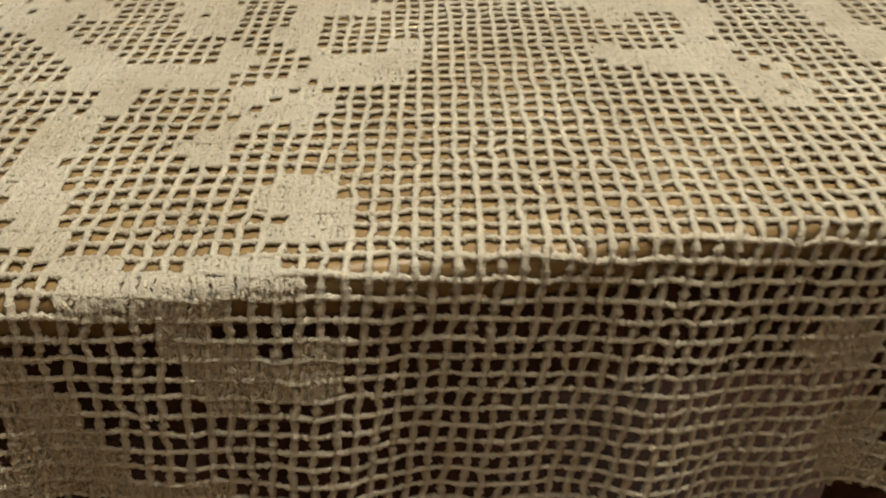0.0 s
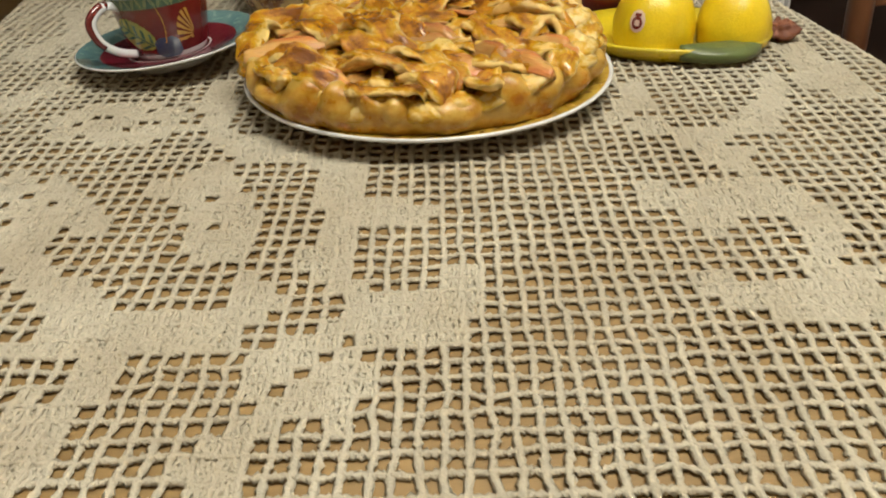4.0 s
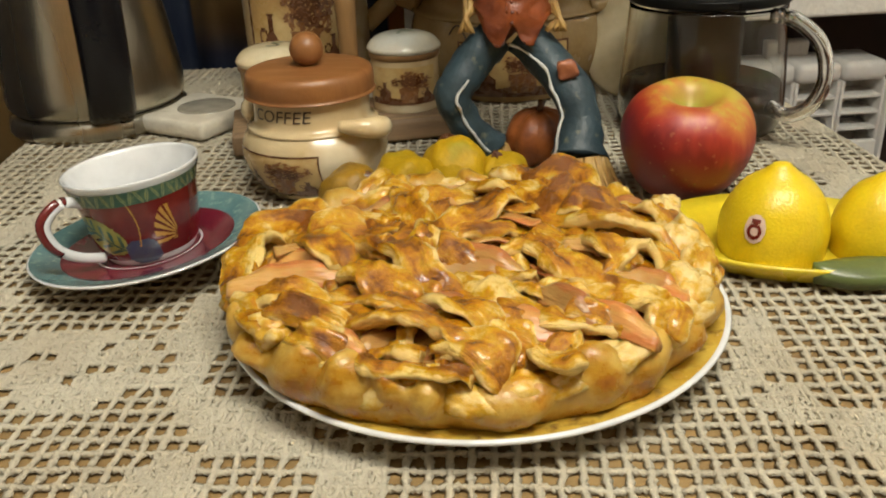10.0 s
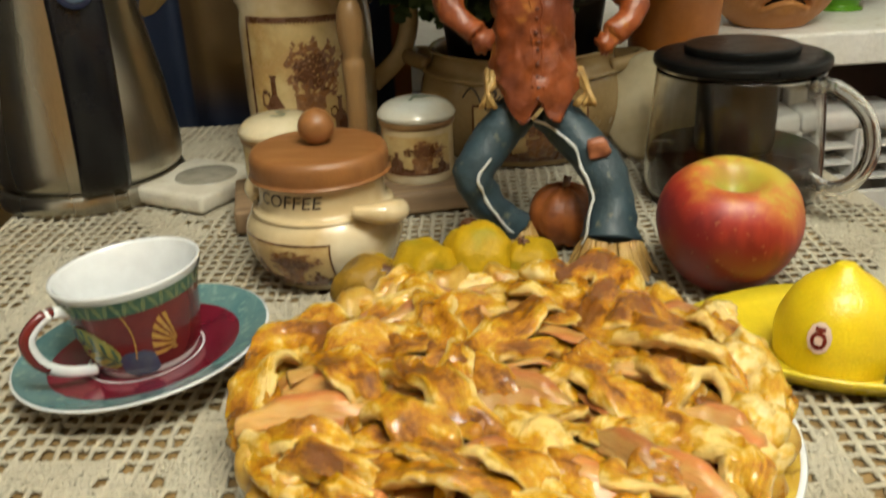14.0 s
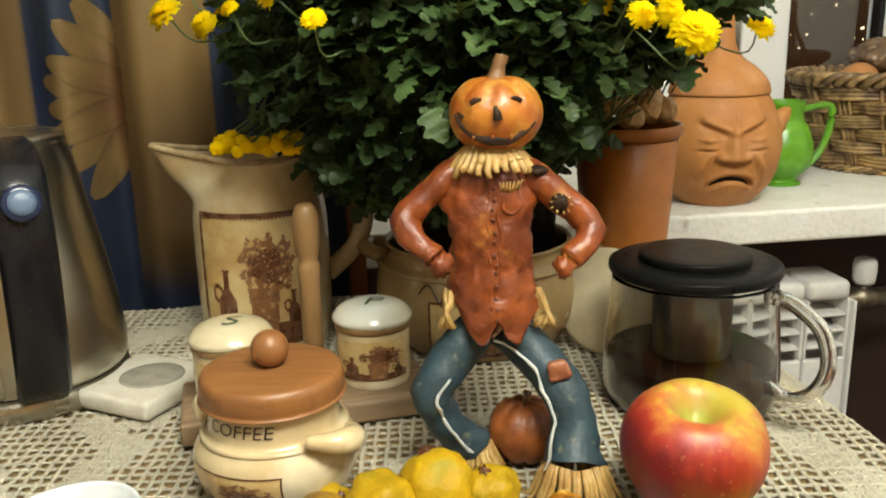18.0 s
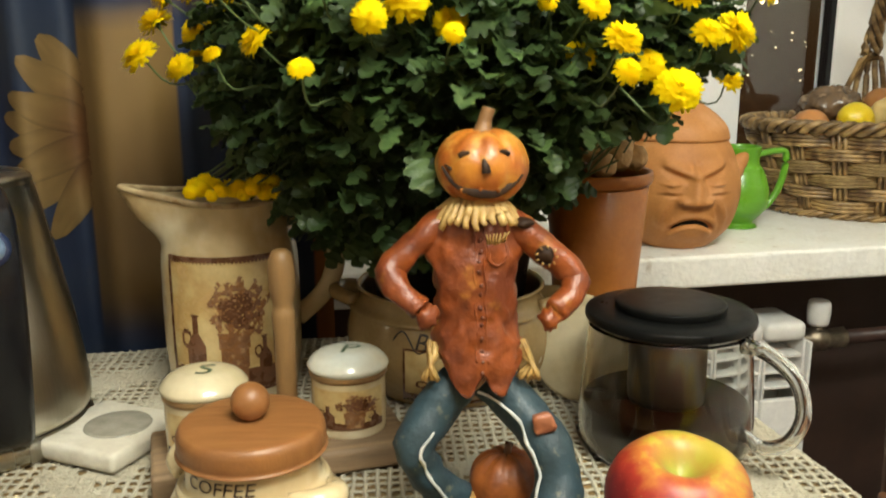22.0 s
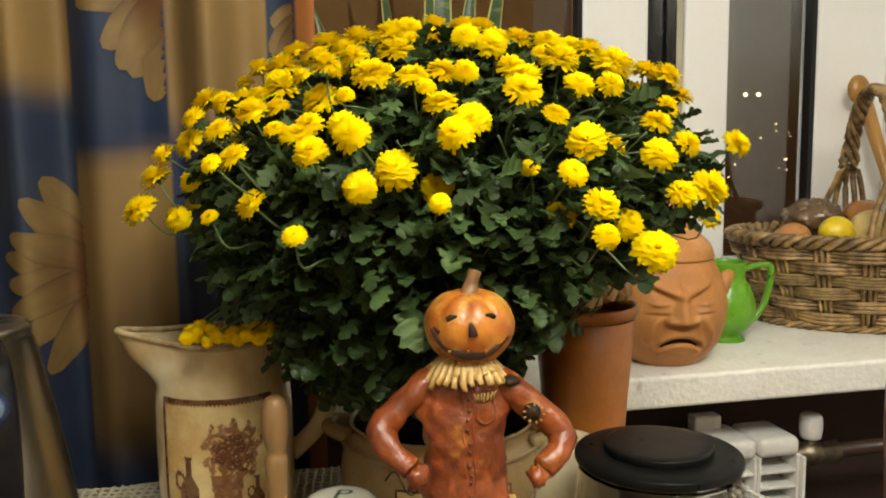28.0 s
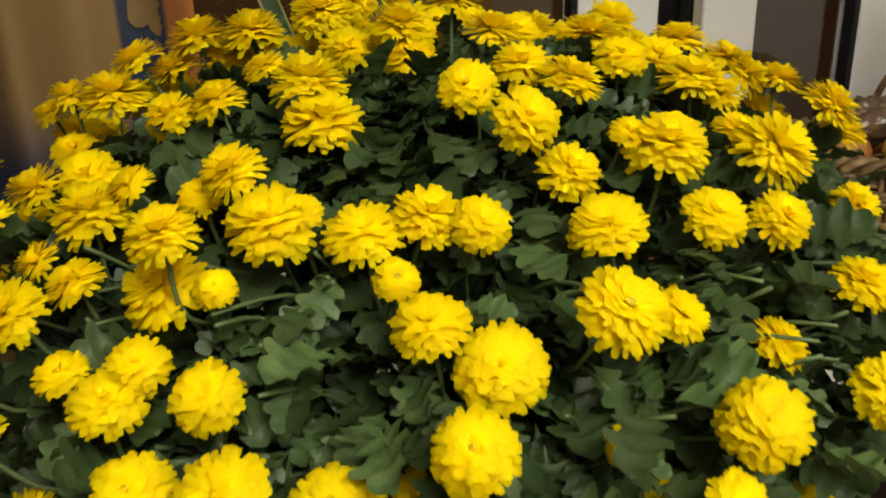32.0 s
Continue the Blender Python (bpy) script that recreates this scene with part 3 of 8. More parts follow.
def raw_mesh(name, pts, quads, mat):
    used = np.zeros(len(pts), bool)
    used[quads.ravel()] = True
    renum = np.cumsum(used) - 1
    pts, quads = pts[used], renum[quads]
    me = bpy.data.meshes.new(name)
    me.vertices.add(len(pts))
    me.vertices.foreach_set("co", pts.astype(np.float32).ravel())
    me.loops.add(quads.size)
    me.loops.foreach_set("vertex_index", quads.astype(np.int32).ravel())
    me.polygons.add(len(quads))
    me.polygons.foreach_set("loop_start", np.arange(len(quads), dtype=np.int32) * 4)
    me.polygons.foreach_set("use_smooth", np.ones(len(quads), bool))
    me.update(calc_edges=True)
    me.materials.append(mat)
    return me


rs = np.random.RandomState(11)
SUB = 6
node_u, node_v = rs.normal(0, 0.00075, (NU + 1, NV + 1)), rs.normal(0, 0.0009, (NU + 1, NV + 1))


def fine_line(n):
    return np.arange(n * SUB + 1) / SUB


def between(grid, axis):
    n = grid.shape[axis] - 1
    x = fine_line(n)
    i = np.minimum(x.astype(int), n - 1)
    f = x - i
    f = f * f * (3 - 2 * f)
    lo, hi = np.take(grid, i, axis), np.take(grid, i + 1, axis)
    f = f[None, :] if axis == 1 else f[:, None]
    return lo * (1 - f) + hi * f


pieces = []
# posts, one at every column line
x = fine_line(NV)
fixed = (U0 + np.arange(NU + 1)[:, None] * PU) + between(node_u, 1)
line = np.broadcast_to(V0 + x[None] * PV, fixed.shape) + between(node_v, 1) * 0.6
rad = 0.00234 * (1 + 0.25 * (np.abs(x - np.round(x)) < 0.1) + 0.16 * np.cos(2 * math.pi * 2 * x))[None] * (1 + rs.normal(0, 0.13, fixed.shape))
mu, mv = (fixed[:, 1:] + fixed[:, :-1]) / 2, (line[:, 1:] + line[:, :-1]) / 2
pieces.append(strands(fixed, line, True, rad, reach(mu, mv)))
# chains, one at every row line
x = fine_line(NU)
fixed = (V0 + np.arange(NV + 1)[:, None] * PV) + between(node_v.T, 1)
line = np.broadcast_to(U0 + x[None] * PU, fixed.shape) + between(node_u.T, 1) * 0.6
rad = 0.00216 * (1 + 0.25 * (np.abs(x - np.round(x)) < 0.1) + 0.20 * np.cos(2 * math.pi * 3 * x))[None] * (1 + rs.normal(0, 0.13, fixed.shape))
mu, mv = (line[:, 1:] + line[:, :-1]) / 2, (fixed[:, 1:] + fixed[:, :-1]) / 2
pieces.append(strands(fixed, line, False, rad, reach(mu, mv)))
# filled cells: three more posts each
ii, jj = np.nonzero(filled)
for share in (0.2, 0.4, 0.6, 0.8):
    n = len(ii)
    y = np.array([0.02, 0.17, 0.33, 0.5, 0.67, 0.83, 0.98])
    base = U0 + (ii + share) * PU + (1 - share) * node_u[ii, jj] + share * node_u[ii + 1, jj]
    fixed = base[:, None] + rs.normal(0, 0.0006, (n, 7))
    line = V0 + (jj[:, None] + y[None]) * PV + node_v[ii, jj][:, None] * 0.8
    rad = 0.00165 * np.array([0.62, 1.12, 0.72, 1.16, 0.72, 1.12, 0.62])[None] * (1 + rs.normal(0, 0.15, (n, 7)))
    pieces.append(strands(fixed, line, True, rad, reach(fixed[:, :-1], line[:, :-1])))
corner = np.array([(0, 0), (1, 0), (1, 1), (0, 1)])
su = U0 + (ii[:, None] + corner[None, :, 0]) * PU
sv = V0 + (jj[:, None] + corner[None, :, 1]) * PV
sheet, _ = drape(su, sv, np.full(su.shape, -0.0005))
seen = reach(su.mean(1), sv.mean(1))
pieces.append((sheet.reshape(-1, 3), np.arange(su.size).reshape(-1, 4)[seen]))
count, allp, allq = 0, [], []
for pts, quads in pieces:
    allp.append(pts)
    allq.append(quads + count)
    count += len(pts)
cloth = new("tablecloth", raw_mesh("tablecloth", np.concatenate(allp), np.concatenate(allq), YARN))
tagged(cloth, "cream crocheted filet lace tablecloth with rose motifs over the table", "tablecloth")

# ---- curtain ----
CURTAIN_B = 1.60


def fold(a, z):
    return 0.020 * math.sin(2 * math.pi * a / 0.118 + 0.6) + 0.009 * math.sin(2 * math.pi * a / 0.071 + 2 + 0.6 * z)


def step(x, a, b):
    t = min(1, max(0, (x - a) / (b - a)))
    return t * t * (3 - 2 * t)


SEAM_1, SEAM_2, SEAM_3, SEAM_4 = -0.211, -0.098, 0.028, 0.061       # where the print changes from panel to panel


def print_colour(a, z):
    """The cloth's own print: navy ground, ochre and brown blocks with soft lower edges and sharp sides."""
    blue, ochre, brown = Vector((0.012, 0.020, 0.052)), Vector((0.205, 0.128, 0.044)), Vector((0.105, 0.064, 0.028))
    z2 = z + 0.018 * noise.noise(Vector((a * 9, z * 7, 1)))
    if a < SEAM_1:
        m = max(step(z2, 1.251-0.03, 1.251+0.02), 1 - step(a, -0.311-0.004, -0.311))
    elif a < SEAM_2:
        m = (1 - step(z2, 1.162-0.02, 1.162+0.012)) * step(z2, 0.74, 0.82)
    elif a < SEAM_3:
        m = step(z2, 1.194-0.05, 1.194+0.03)
    else:
        m = 0.0 if a < SEAM_4 else 1.0
    tint = ochre.lerp(brown, min(1, max(0, 0.45 + 0.6 * noise.noise(Vector((a * 14, z * 5, 4))) - 0.3 * step(z, 1.1, 1.2))))
    if a > SEAM_4:
        tint = Vector((0.30, 0.11, 0.03))
    sky = blue.lerp(Vector((0.026, 0.034, 0.052)), min(1, max(0, 0.45 + 0.7 * noise.noise(Vector((a * 5, z * 12, 8))))))
    return sky.lerp(tint, m)


def cloth_material(name, rough=0.6):
    mat = bpy.data.materials.new(name)
    mat.use_nodes = True
    nt = mat.node_tree
    p = nt.nodes["Principled BSDF"]
    at = nt.nodes.new("ShaderNodeVertexColor")
    at.layer_name = "print"
    co = nt.nodes.new("ShaderNodeTexCoord")
    n = nt.nodes.new("ShaderNodeTexNoise")
    n.inputs["Scale"].default_value = 700
    nt.links.new(co.outputs["Object"], n.inputs["Vector"])
    bp = nt.nodes.new("ShaderNodeBump")
    bp.inputs["Strength"].default_value, bp.inputs["Distance"].default_value = 0.3, 0.001
    nt.links.new(n.outputs["Fac"], bp.inputs["Height"])
    nt.links.new(bp.outputs[0], p.inputs["Normal"])
    nt.links.new(at.outputs["Color"], p.inputs["Base Color"])
    p.inputs["Roughness"].default_value = rough
    p.inputs["Specular IOR Level"].default_value = 0.25
    return mat


def colour_mesh(me, fn):
    lay = me.color_attributes.new("print", "FLOAT_COLOR", "POINT")
    vals = []
    for v in me.vertices:
        vals.extend((*fn(v.co), 1))
    lay.data.foreach_set("color", vals)


CURTAIN_MAT = cloth_material("printed_curtain_cloth")
curtain = empty("curtain", label="blue and ochre curtain printed with large pale sunflowers", category="curtain")
curtain.matrix_basis = ROOM
NA, NZ, CA0, CA1, CZ0, CZ1 = 200, 110, -0.72, 0.085, 0.25, 2.20
bm = bmesh.new()
grid = [[bm.verts.new((CA0 + (CA1 - CA0) * i / NA, CURTAIN_B + fold(CA0 + (CA1 - CA0) * i / NA, CZ0 + (CZ1 - CZ0) * j / NZ), CZ0 + (CZ1 - CZ0) * j / NZ)) for j in range(NZ + 1)] for i in range(NA + 1)]
for i in range(NA):
    for j in range(NZ):
        bm.faces.new((grid[i][j], grid[i + 1][j], grid[i + 1][j + 1], grid[i][j + 1]))
me = mesh_of("cloth", bm, CURTAIN_MAT)
colour_mesh(me, lambda co: print_colour(co.x, co.z))
part("cloth", me, None, curtain)
part("rod", tube([(CA0 - 0.1, CURTAIN_B, 2.21), (0.9, CURTAIN_B, 2.21)], 0.012), STEEL, curtain)
PETAL_MAT = cloth_material("printed_petal_cloth")


def sunflower(ca, cz, petals, width, a0, a1):
    """Printed petals round a middle, cut off at the seams a0 and a1; petals: angle in degrees, length."""
    for n, (deg, length) in enumerate(petals):
        bm = bmesh.new()
        rows = []
        ang = radians(deg)
        d = Vector((math.cos(ang), math.sin(ang)))
        s = Vector((-d.y, d.x))
        lift = 0.0008 + 0.0004 * (n % 3)
        for i in range(25):
            t = 0.12 + 0.88 * i / 24
            h = width * (math.sin(math.pi * min(1, t * 0.92 + 0.02)) ** 0.75) * (1 - 0.12 * t) if t < 1 else 0.0004
            row = []
            for k in range(9):
                q = d * length * t + s * h * (k / 4 - 1)
                a, z = ca + q.x, cz + q.y
                row.append(bm.verts.new((a, CURTAIN_B + fold(a, z) - lift, z)))
            rows.append(row)
        for p, q in zip(rows, rows[1:]):
            for k in range(8):
                if all(a0 < v.co.x < a1 for v in (p[k], q[k], q[k + 1], p[k + 1])):
                    bm.faces.new((p[k], q[k], q[k + 1], p[k + 1]))
        bmesh.ops.delete(bm, geom=[v for v in bm.verts if not v.link_faces], context="VERTS")
        if not bm.verts:
            bm.free()
            continue
        me = mesh_of("printed_petal", bm, PETAL_MAT)

        def tone(co):
            q = Vector((co.x - ca, co.z - cz))
            along, across = q.dot(d) / length, abs(q.dot(s)) / width
            base = Vector((0.10, 0.045, 0.016)).lerp(Vector((0.17, 0.108, 0.040)), step(along, 0.25, 0.75))
            return base * (1 - 0.38 * step(across, 0.55, 1.0)) * (0.95 + 0.22 * noise.noise(Vector((q.dot(s) * 260, 0, q.dot(d) * 30))))
        colour_mesh(me, tone)
        part("printed_petal", me, None, curtain)


sunflower(-0.182, 1.012, [(118, 0.138), (132, 0.13), (153, 0.116), (167, 0.116), (-175, 0.111), (-157, 0.119), (-138, 0.128), (-119, 0.141)], 0.021, -0.70, SEAM_1 + 0.006)
sunflower(-0.088, 1.367, [(-165, 0.113), (-134, 0.113), (-120, 0.123), (-112, 0.125), (-100, 0.146)], 0.023, SEAM_1, SEAM_2)
sunflower(0.081, 1.335, [(-163, 0.051), (-135, 0.072), (-119, 0.087), (-107, 0.087)], 0.018, SEAM_3, SEAM_4)
# a second curtain at the side, dark with worn gold leaves
side = empty("side_curtain", label="dark curtain with a worn gold leaf pattern beside the table", category="curtain")
side.matrix_basis = ROOM
SIDE_MAT = material("dark_gold_patterned_cloth", (0.02, 0.022, 0.03), (0.035, 0.03, 0.028), rough=0.7, scale=8, fine=500, bump=0.3, third=(0.20, 0.12, 0.035), third_scale=30, third_at=0.55)
bm = bmesh.new()
grid = [[bm.verts.new((-0.60 + 0.018 * math.sin(i * 0.75), 0.9 + 0.62 * i / 60, 0.0 + 2.2 * j / 20)) for j in range(21)] for i in range(61)]
for i in range(60):
    for j in range(20):
        bm.faces.new((grid[i][j], grid[i][j + 1], grid[i + 1][j + 1], grid[i + 1][j]))
part("cloth", bm, SIDE_MAT, side)

# ---- radiator under the sill ----
radiator = empty("radiator", label="white enamelled sectional radiator under the window sill", category="radiator")
radiator.matrix_basis = ROOM @ pose(0, 0, -0.018)
for k in range(7):
    a = 0.895 - 0.04 - 0.08 * k
    part("section", box((0.077, 0.10, 0.034), (a, 1.775, 0.664), 0.011), RADIATOR_WHITE, radiator)
    part("back_plate", box((0.078, 0.006, 0.50), (a, 1.800, 0.40), 0.001), RADIATOR_WHITE, radiator)
    for da in (-0.036, 0.036):
        part("upright", box((0.005, 0.075, 0.105), (a + da, 1.765, 0.596), 0.001), RADIATOR_WHITE, radiator)
    for z in (0.620, 0.592, 0.564):
        part("louvre", box((0.068, 0.060, 0.005), (a, 1.760, z), 0.001), RADIATOR_WHITE, radiator)
    part("front_plate", box((0.077, 0.012, 0.40), (a, 1.731, 0.344), 0.004), RADIATOR_WHITE, radiator)
part("end_panel", box((0.006, 0.105, 0.52), (0.8985, 1.772, 0.386), 0.002), RADIATOR_WHITE, radiator)
part("bracket", box((0.05, 0.03, 0.03), (0.76, 1.81, 0.69), 0.004), RADIATOR_WHITE, radiator)
valve = empty("radiator_valve", label="brass radiator valve with a white cap on a brown pipe", category="valve")
valve.matrix_basis = ROOM @ pose(0, 0, -0.034)
part("pipe", tube([(0.99, 1.77, 0.648), (1.6, 1.77, 0.655)], 0.013), PIPE_BROWN, valve)
part("body", tube([(0.895, 1.77, 0.648), (0.925, 1.77, 0.648), (0.93, 1.77, 0.648), (0.955, 1.77, 0.648), (0.96, 1.77, 0.648), (0.995, 1.77, 0.648)], [0.014, 0.014, 0.023, 0.023, 0.017, 0.020], 8), BRASS, valve)
part("neck", tube([(0.943, 1.77, 0.65), (0.943, 1.77, 0.678)], 0.01), BRASS, valve)
part("cap", lathe(smooth_profile([(0.013, 0.0), (0.0185, 0.006), (0.0205, 0.028), (0.0170, 0.044), (0.0, 0.047)]), 12, wob=lambda a, z: 1 + 0.03 * math.cos(6 * a)), RADIATOR_WHITE, valve, m=pose(0.943, 1.77, 0.674))

# ---- chair beyond the table ----
chair = empty("chair", room(1.080, 1.31, 0), 7.5, "brown varnished wooden chair pushed beside the table", "chair")
part("seat", box((0.40, 0.40, 0.035), (0, 0, 0.45), 0.008), CHAIR_WOOD, chair)
for x, y in ((-0.17, -0.17), (-0.17, 0.17), (0.17, -0.17), (0.17, 0.17)):
    part("leg", tube([(x, y, 0), (x * 0.98, y * 0.98, 0.44)], [0.017, 0.021], 10), CHAIR_WOOD, chair)
for x in (-0.17, 0.17):
    part("back_post", tube([(x, 0.19, 0.44), (x, 0.20, 0.62), (x, 0.213, 0.76), (x, 0.218, 0.815)], [0.022, 0.022, 0.020, 0.016], 10), CHAIR_WOOD, chair)
for z, y in ((0.60, 0.20), (0.765, 0.213)):
    part("back_rail", box((0.36, 0.018, 0.055), (0, y, z), 0.005), CHAIR_WOOD, chair)

# ---- ceiling lamp ----
fitting = empty("ceiling_lamp", (LAMP.x, LAMP.y, TOP), 0, "round white glass ceiling lamp, lit", "ceiling lamp")
part("base", lathe([(0.0, 0.0), (0.07, 0.0), (0.07, -0.03), (0.0, -0.03)], 32), STEEL, fitting)
part("stem", tube([(0, 0, -0.03), (0, 0, -0.47)], 0.01), STEEL, fitting)
part("shade", lathe([(0.0, -0.47), (0.12, -0.47), (0.22, -0.485), (0.225, -0.495), (0.22, -0.505)], 40), glow("lit_lamp_glass", (1.0, 0.82, 0.58), 2.0), fitting)

# ---- prints on round wares ----
def radius_at(profile, z):
    for (r0, z0), (r1, z1) in zip(profile, profile[1:]):
        if min(z0, z1) <= z <= max(z0, z1) and abs(z1 - z0) > 1e-7:
            return r0 + (r1 - r0) * (z - z0) / (z1 - z0)
    return profile[-1][0]


def wrapped(profile, facing, s, z, lift):
    """The place on a turned body: s metres round from the facing angle, at height z, lift off the surface."""
    r = radius_at(profile, z)
    a = facing + s / max(r, 0.01)
    return Vector(((r + lift) * math.cos(a), (r + lift) * math.sin(a), z))


def wrap_patch(profile, facing, inside, s0, s1, z0, z1, lift, n=22, m=14):
    """A thin print over s0..s1, z0..z1; inside(s, z) trims it to its shape."""
    bm = bmesh.new()
    pts = {}
    for i in range(n + 1):
        for j in range(m + 1):
            s, z = s0 + (s1 - s0) * i / n, z0 + (z1 - z0) * j / m
            pts[i, j] = (s, z)
    vs = {}

    def v(k):
        if k not in vs:
            vs[k] = bm.verts.new(wrapped(profile, facing, *pts[k], lift))
        return vs[k]
    for i in range(n):
        for j in range(m):
            s, z = (pts[i, j][0] + pts[i + 1, j + 1][0]) / 2, (pts[i, j][1] + pts[i + 1, j + 1][1]) / 2
            if inside is None or inside((s - s0) / (s1 - s0), (z - z0) / (z1 - z0)):
                bm.faces.new((v((i, j)), v((i + 1, j)), v((i + 1, j + 1)), v((i, j + 1))))
    return bm


def bottle_shape(x, y):
    """A bellied bottle with a short neck, a lip and a ring handle at its shoulder."""
    w = 0.36 if y < 0.5 else 0.36 - 0.26 * min(1, (y - 0.5) / 0.22) if y < 0.80 else 0.10
    ring = 0.12 < math.hypot((x - 0.20) / 1.1, (y - 0.62) / 0.8) < 0.19
    return abs(x - 0.56) < w or (y > 0.95 and abs(x - 0.56) < 0.15) or ring


def bucket_shape(x, y):
    return abs(x - 0.5) < 0.34 + 0.12 * y


def bouquet_shape(seed):
    def inside(x, y):
        r = math.hypot((x - 0.5) / 0.5, (y - 0.5) / 0.5)
        return r < 0.80 + 0.45 * noise.noise(Vector((x * 7, y * 7, seed))) and noise.noise(Vector((x * 17, y * 17, seed + 4))) > -0.22
    return inside


def still_life(parent, profile, facing, s0, s1, z0, z1, seed=0.0, border=True):
    """The sepia print of a bottle, a basket and dried flowers that all these wares carry."""
    w, h = s1 - s0, z1 - z0
    part("print", wrap_patch(profile, facing, None, s0, s1, z0, z1, 0.0006, 26, 18), DECAL, parent, "sepia still-life print")
    part("print_table", wrap_patch(profile, facing, lambda x, y: y < 0.75 + 0.2 * noise.noise(Vector((x * 5, seed, 2))), s0, s1, z0, z0 + 0.24 * h, 0.0009), DECAL_DARK, parent)
    part("print_bottle", wrap_patch(profile, facing, bottle_shape, s0 + 0.10 * w, s0 + 0.36 * w, z0 + 0.10 * h, z0 + 0.60 * h, 0.0012, 24, 30), DECAL_DARK, parent)
    part("print_basket", wrap_patch(profile, facing, bucket_shape, s0 + 0.44 * w, s0 + 0.74 * w, z0 + 0.06 * h, z0 + 0.46 * h, 0.0012, 20, 16), DECAL_MID, parent)
    part("print_bouquet", wrap_patch(profile, facing, bouquet_shape(seed), s0 + 0.34 * w, s0 + 0.94 * w, z0 + 0.36 * h, z0 + 0.92 * h, 0.0015, 56, 48), DECAL_MID, parent)
    part("print_blossom", wrap_patch(profile, facing, bouquet_shape(seed + 9), s0 + 0.42 * w, s0 + 0.86 * w, z0 + 0.46 * h, z0 + 0.80 * h, 0.0018, 44, 38), DECAL_DARK, parent)
    part("print_small_bottle", wrap_patch(profile, facing, bottle_shape, s0 + 0.76 * w, s0 + 0.93 * w, z0 + 0.10 * h, z0 + 0.42 * h, 0.0012, 18, 22), DECAL_DARK, parent)
    if border:
        t = min(w, h) * 0.035
        for a, b, c, d in ((s0 - t, s1 + t, z1, z1 + t), (s0 - t, s1 + t, z0 - t, z0), (s0 - t, s0, z0, z1), (s1, s1 + t, z0, z1)):
            part("print_border", wrap_patch(profile, facing, None, a, b, c, d, 0.0011, 20 if b - a > t * 3 else 1, 1 if b - a > t * 3 else 16), DECAL_DARK, parent)


def lettering(text, size, place, name="lettering"):
    """A mesh of the built-in font; place(x, y) maps its flat places, centred on 0, into the thing."""
    cu = bpy.data.curves.new("text", "FONT")
    cu.body, cu.size, cu.align_x, cu.resolution_u = text, size, "CENTER", 4
    ob = new("text", cu)
    me = bpy.data.meshes.new_from_object(ob.evaluated_get(bpy.context.evaluated_depsgraph_get()))
    bm = bmesh.new()
    bm.from_mesh(me)
    bpy.data.objects.remove(ob)
    bpy.data.meshes.remove(me)
    bmesh.ops.subdivide_edges(bm, edges=[e for e in bm.edges if e.calc_length() > size * 0.12], cuts=2)
    bmesh.ops.triangulate(bm, faces=bm.faces)
    for v in bm.verts:
        v.co = place(v.co.x, v.co.y)
    return bm


TO_EYE = math.radians(-90)        # the angle, in the plan, at which most wares face the camera

# ---- cup and saucer ----
SAUCER_TEAL = material("teal_glaze", (0.09, 0.20, 0.22), (0.13, 0.25, 0.25), rough=0.2, scale=60, fine=500, bump=0.02, coat=0.5, third=(0.20, 0.34, 0.30), third_scale=180, third_at=0.55)
SAUCER_RED = material("crimson_glaze", (0.19, 0.012, 0.03), (0.14, 0.008, 0.022), rough=0.14, scale=30, fine=300, bump=0.01, coat=0.6)
CUP_RED = material("dark_red_glaze", (0.17, 0.018, 0.012), (0.12, 0.012, 0.012), rough=0.16, scale=30, fine=300, bump=0.01, coat=0.6)
CUP_GREEN = material("green_leaf_glaze", (0.05, 0.11, 0.075), (0.10, 0.17, 0.10), rough=0.16, scale=160, fine=600, bump=0.01, coat=0.5, third=(0.22, 0.27, 0.12), third_scale=220, third_at=0.56)
LEAF_YELLOW = material("yellow_green_glaze", (0.40, 0.38, 0.10), (0.30, 0.30, 0.07), rough=0.2, scale=90, fine=300, bump=0.0, coat=0.4)
BORDER_LEAF = material("pale_green_leaf_glaze", (0.20, 0.27, 0.15), (0.28, 0.30, 0.12), rough=0.18, scale=160, bump=0.0, coat=0.4)
GOLD = material("gold_line_glaze", (0.55, 0.30, 0.07), (0.45, 0.22, 0.04), rough=0.25, scale=60, bump=0.0, coat=0.4)
BLUE_GLAZE = material("blue_grey_glaze", (0.045, 0.065, 0.13), (0.07, 0.09, 0.13), rough=0.15, scale=120, bump=0.0, coat=0.5)
SC = Vector((-0.2455, 0.912, 0.750))
TILT_CUP = pose(0, 0, 0.0035, 0, -5, 0)
saucer = empty("saucer", SC, 0, "teal and crimson glazed saucer with a white edge", "saucer")
part("body", lathe([(0.0, 0.003), (0.030, 0.003), (0.032, 0.0), (0.036, 0.0), (0.038, 0.004), (0.066, 0.0135), (0.0745, 0.0165), (0.0750, 0.0178), (0.0740, 0.0182), (0.058, 0.0128), (0.040, 0.0088), (0.030, 0.0082), (0.0, 0.0080)], 72), WHITE_CHINA, saucer)
part("rim_band", lathe([(0.0735, 0.0185), (0.066, 0.0158), (0.056, 0.0128)], 72), SAUCER_TEAL, saucer, "teal rim band")
part("centre", lathe([(0.056, 0.0130), (0.040, 0.0094), (0.032, 0.0088), (0.0, 0.0087)], 72), SAUCER_RED, saucer, "crimson centre")
part("white_ring", lathe([(0.0345, 0.0095), (0.0330, 0.0093)], 72), WHITE_CHINA, saucer)
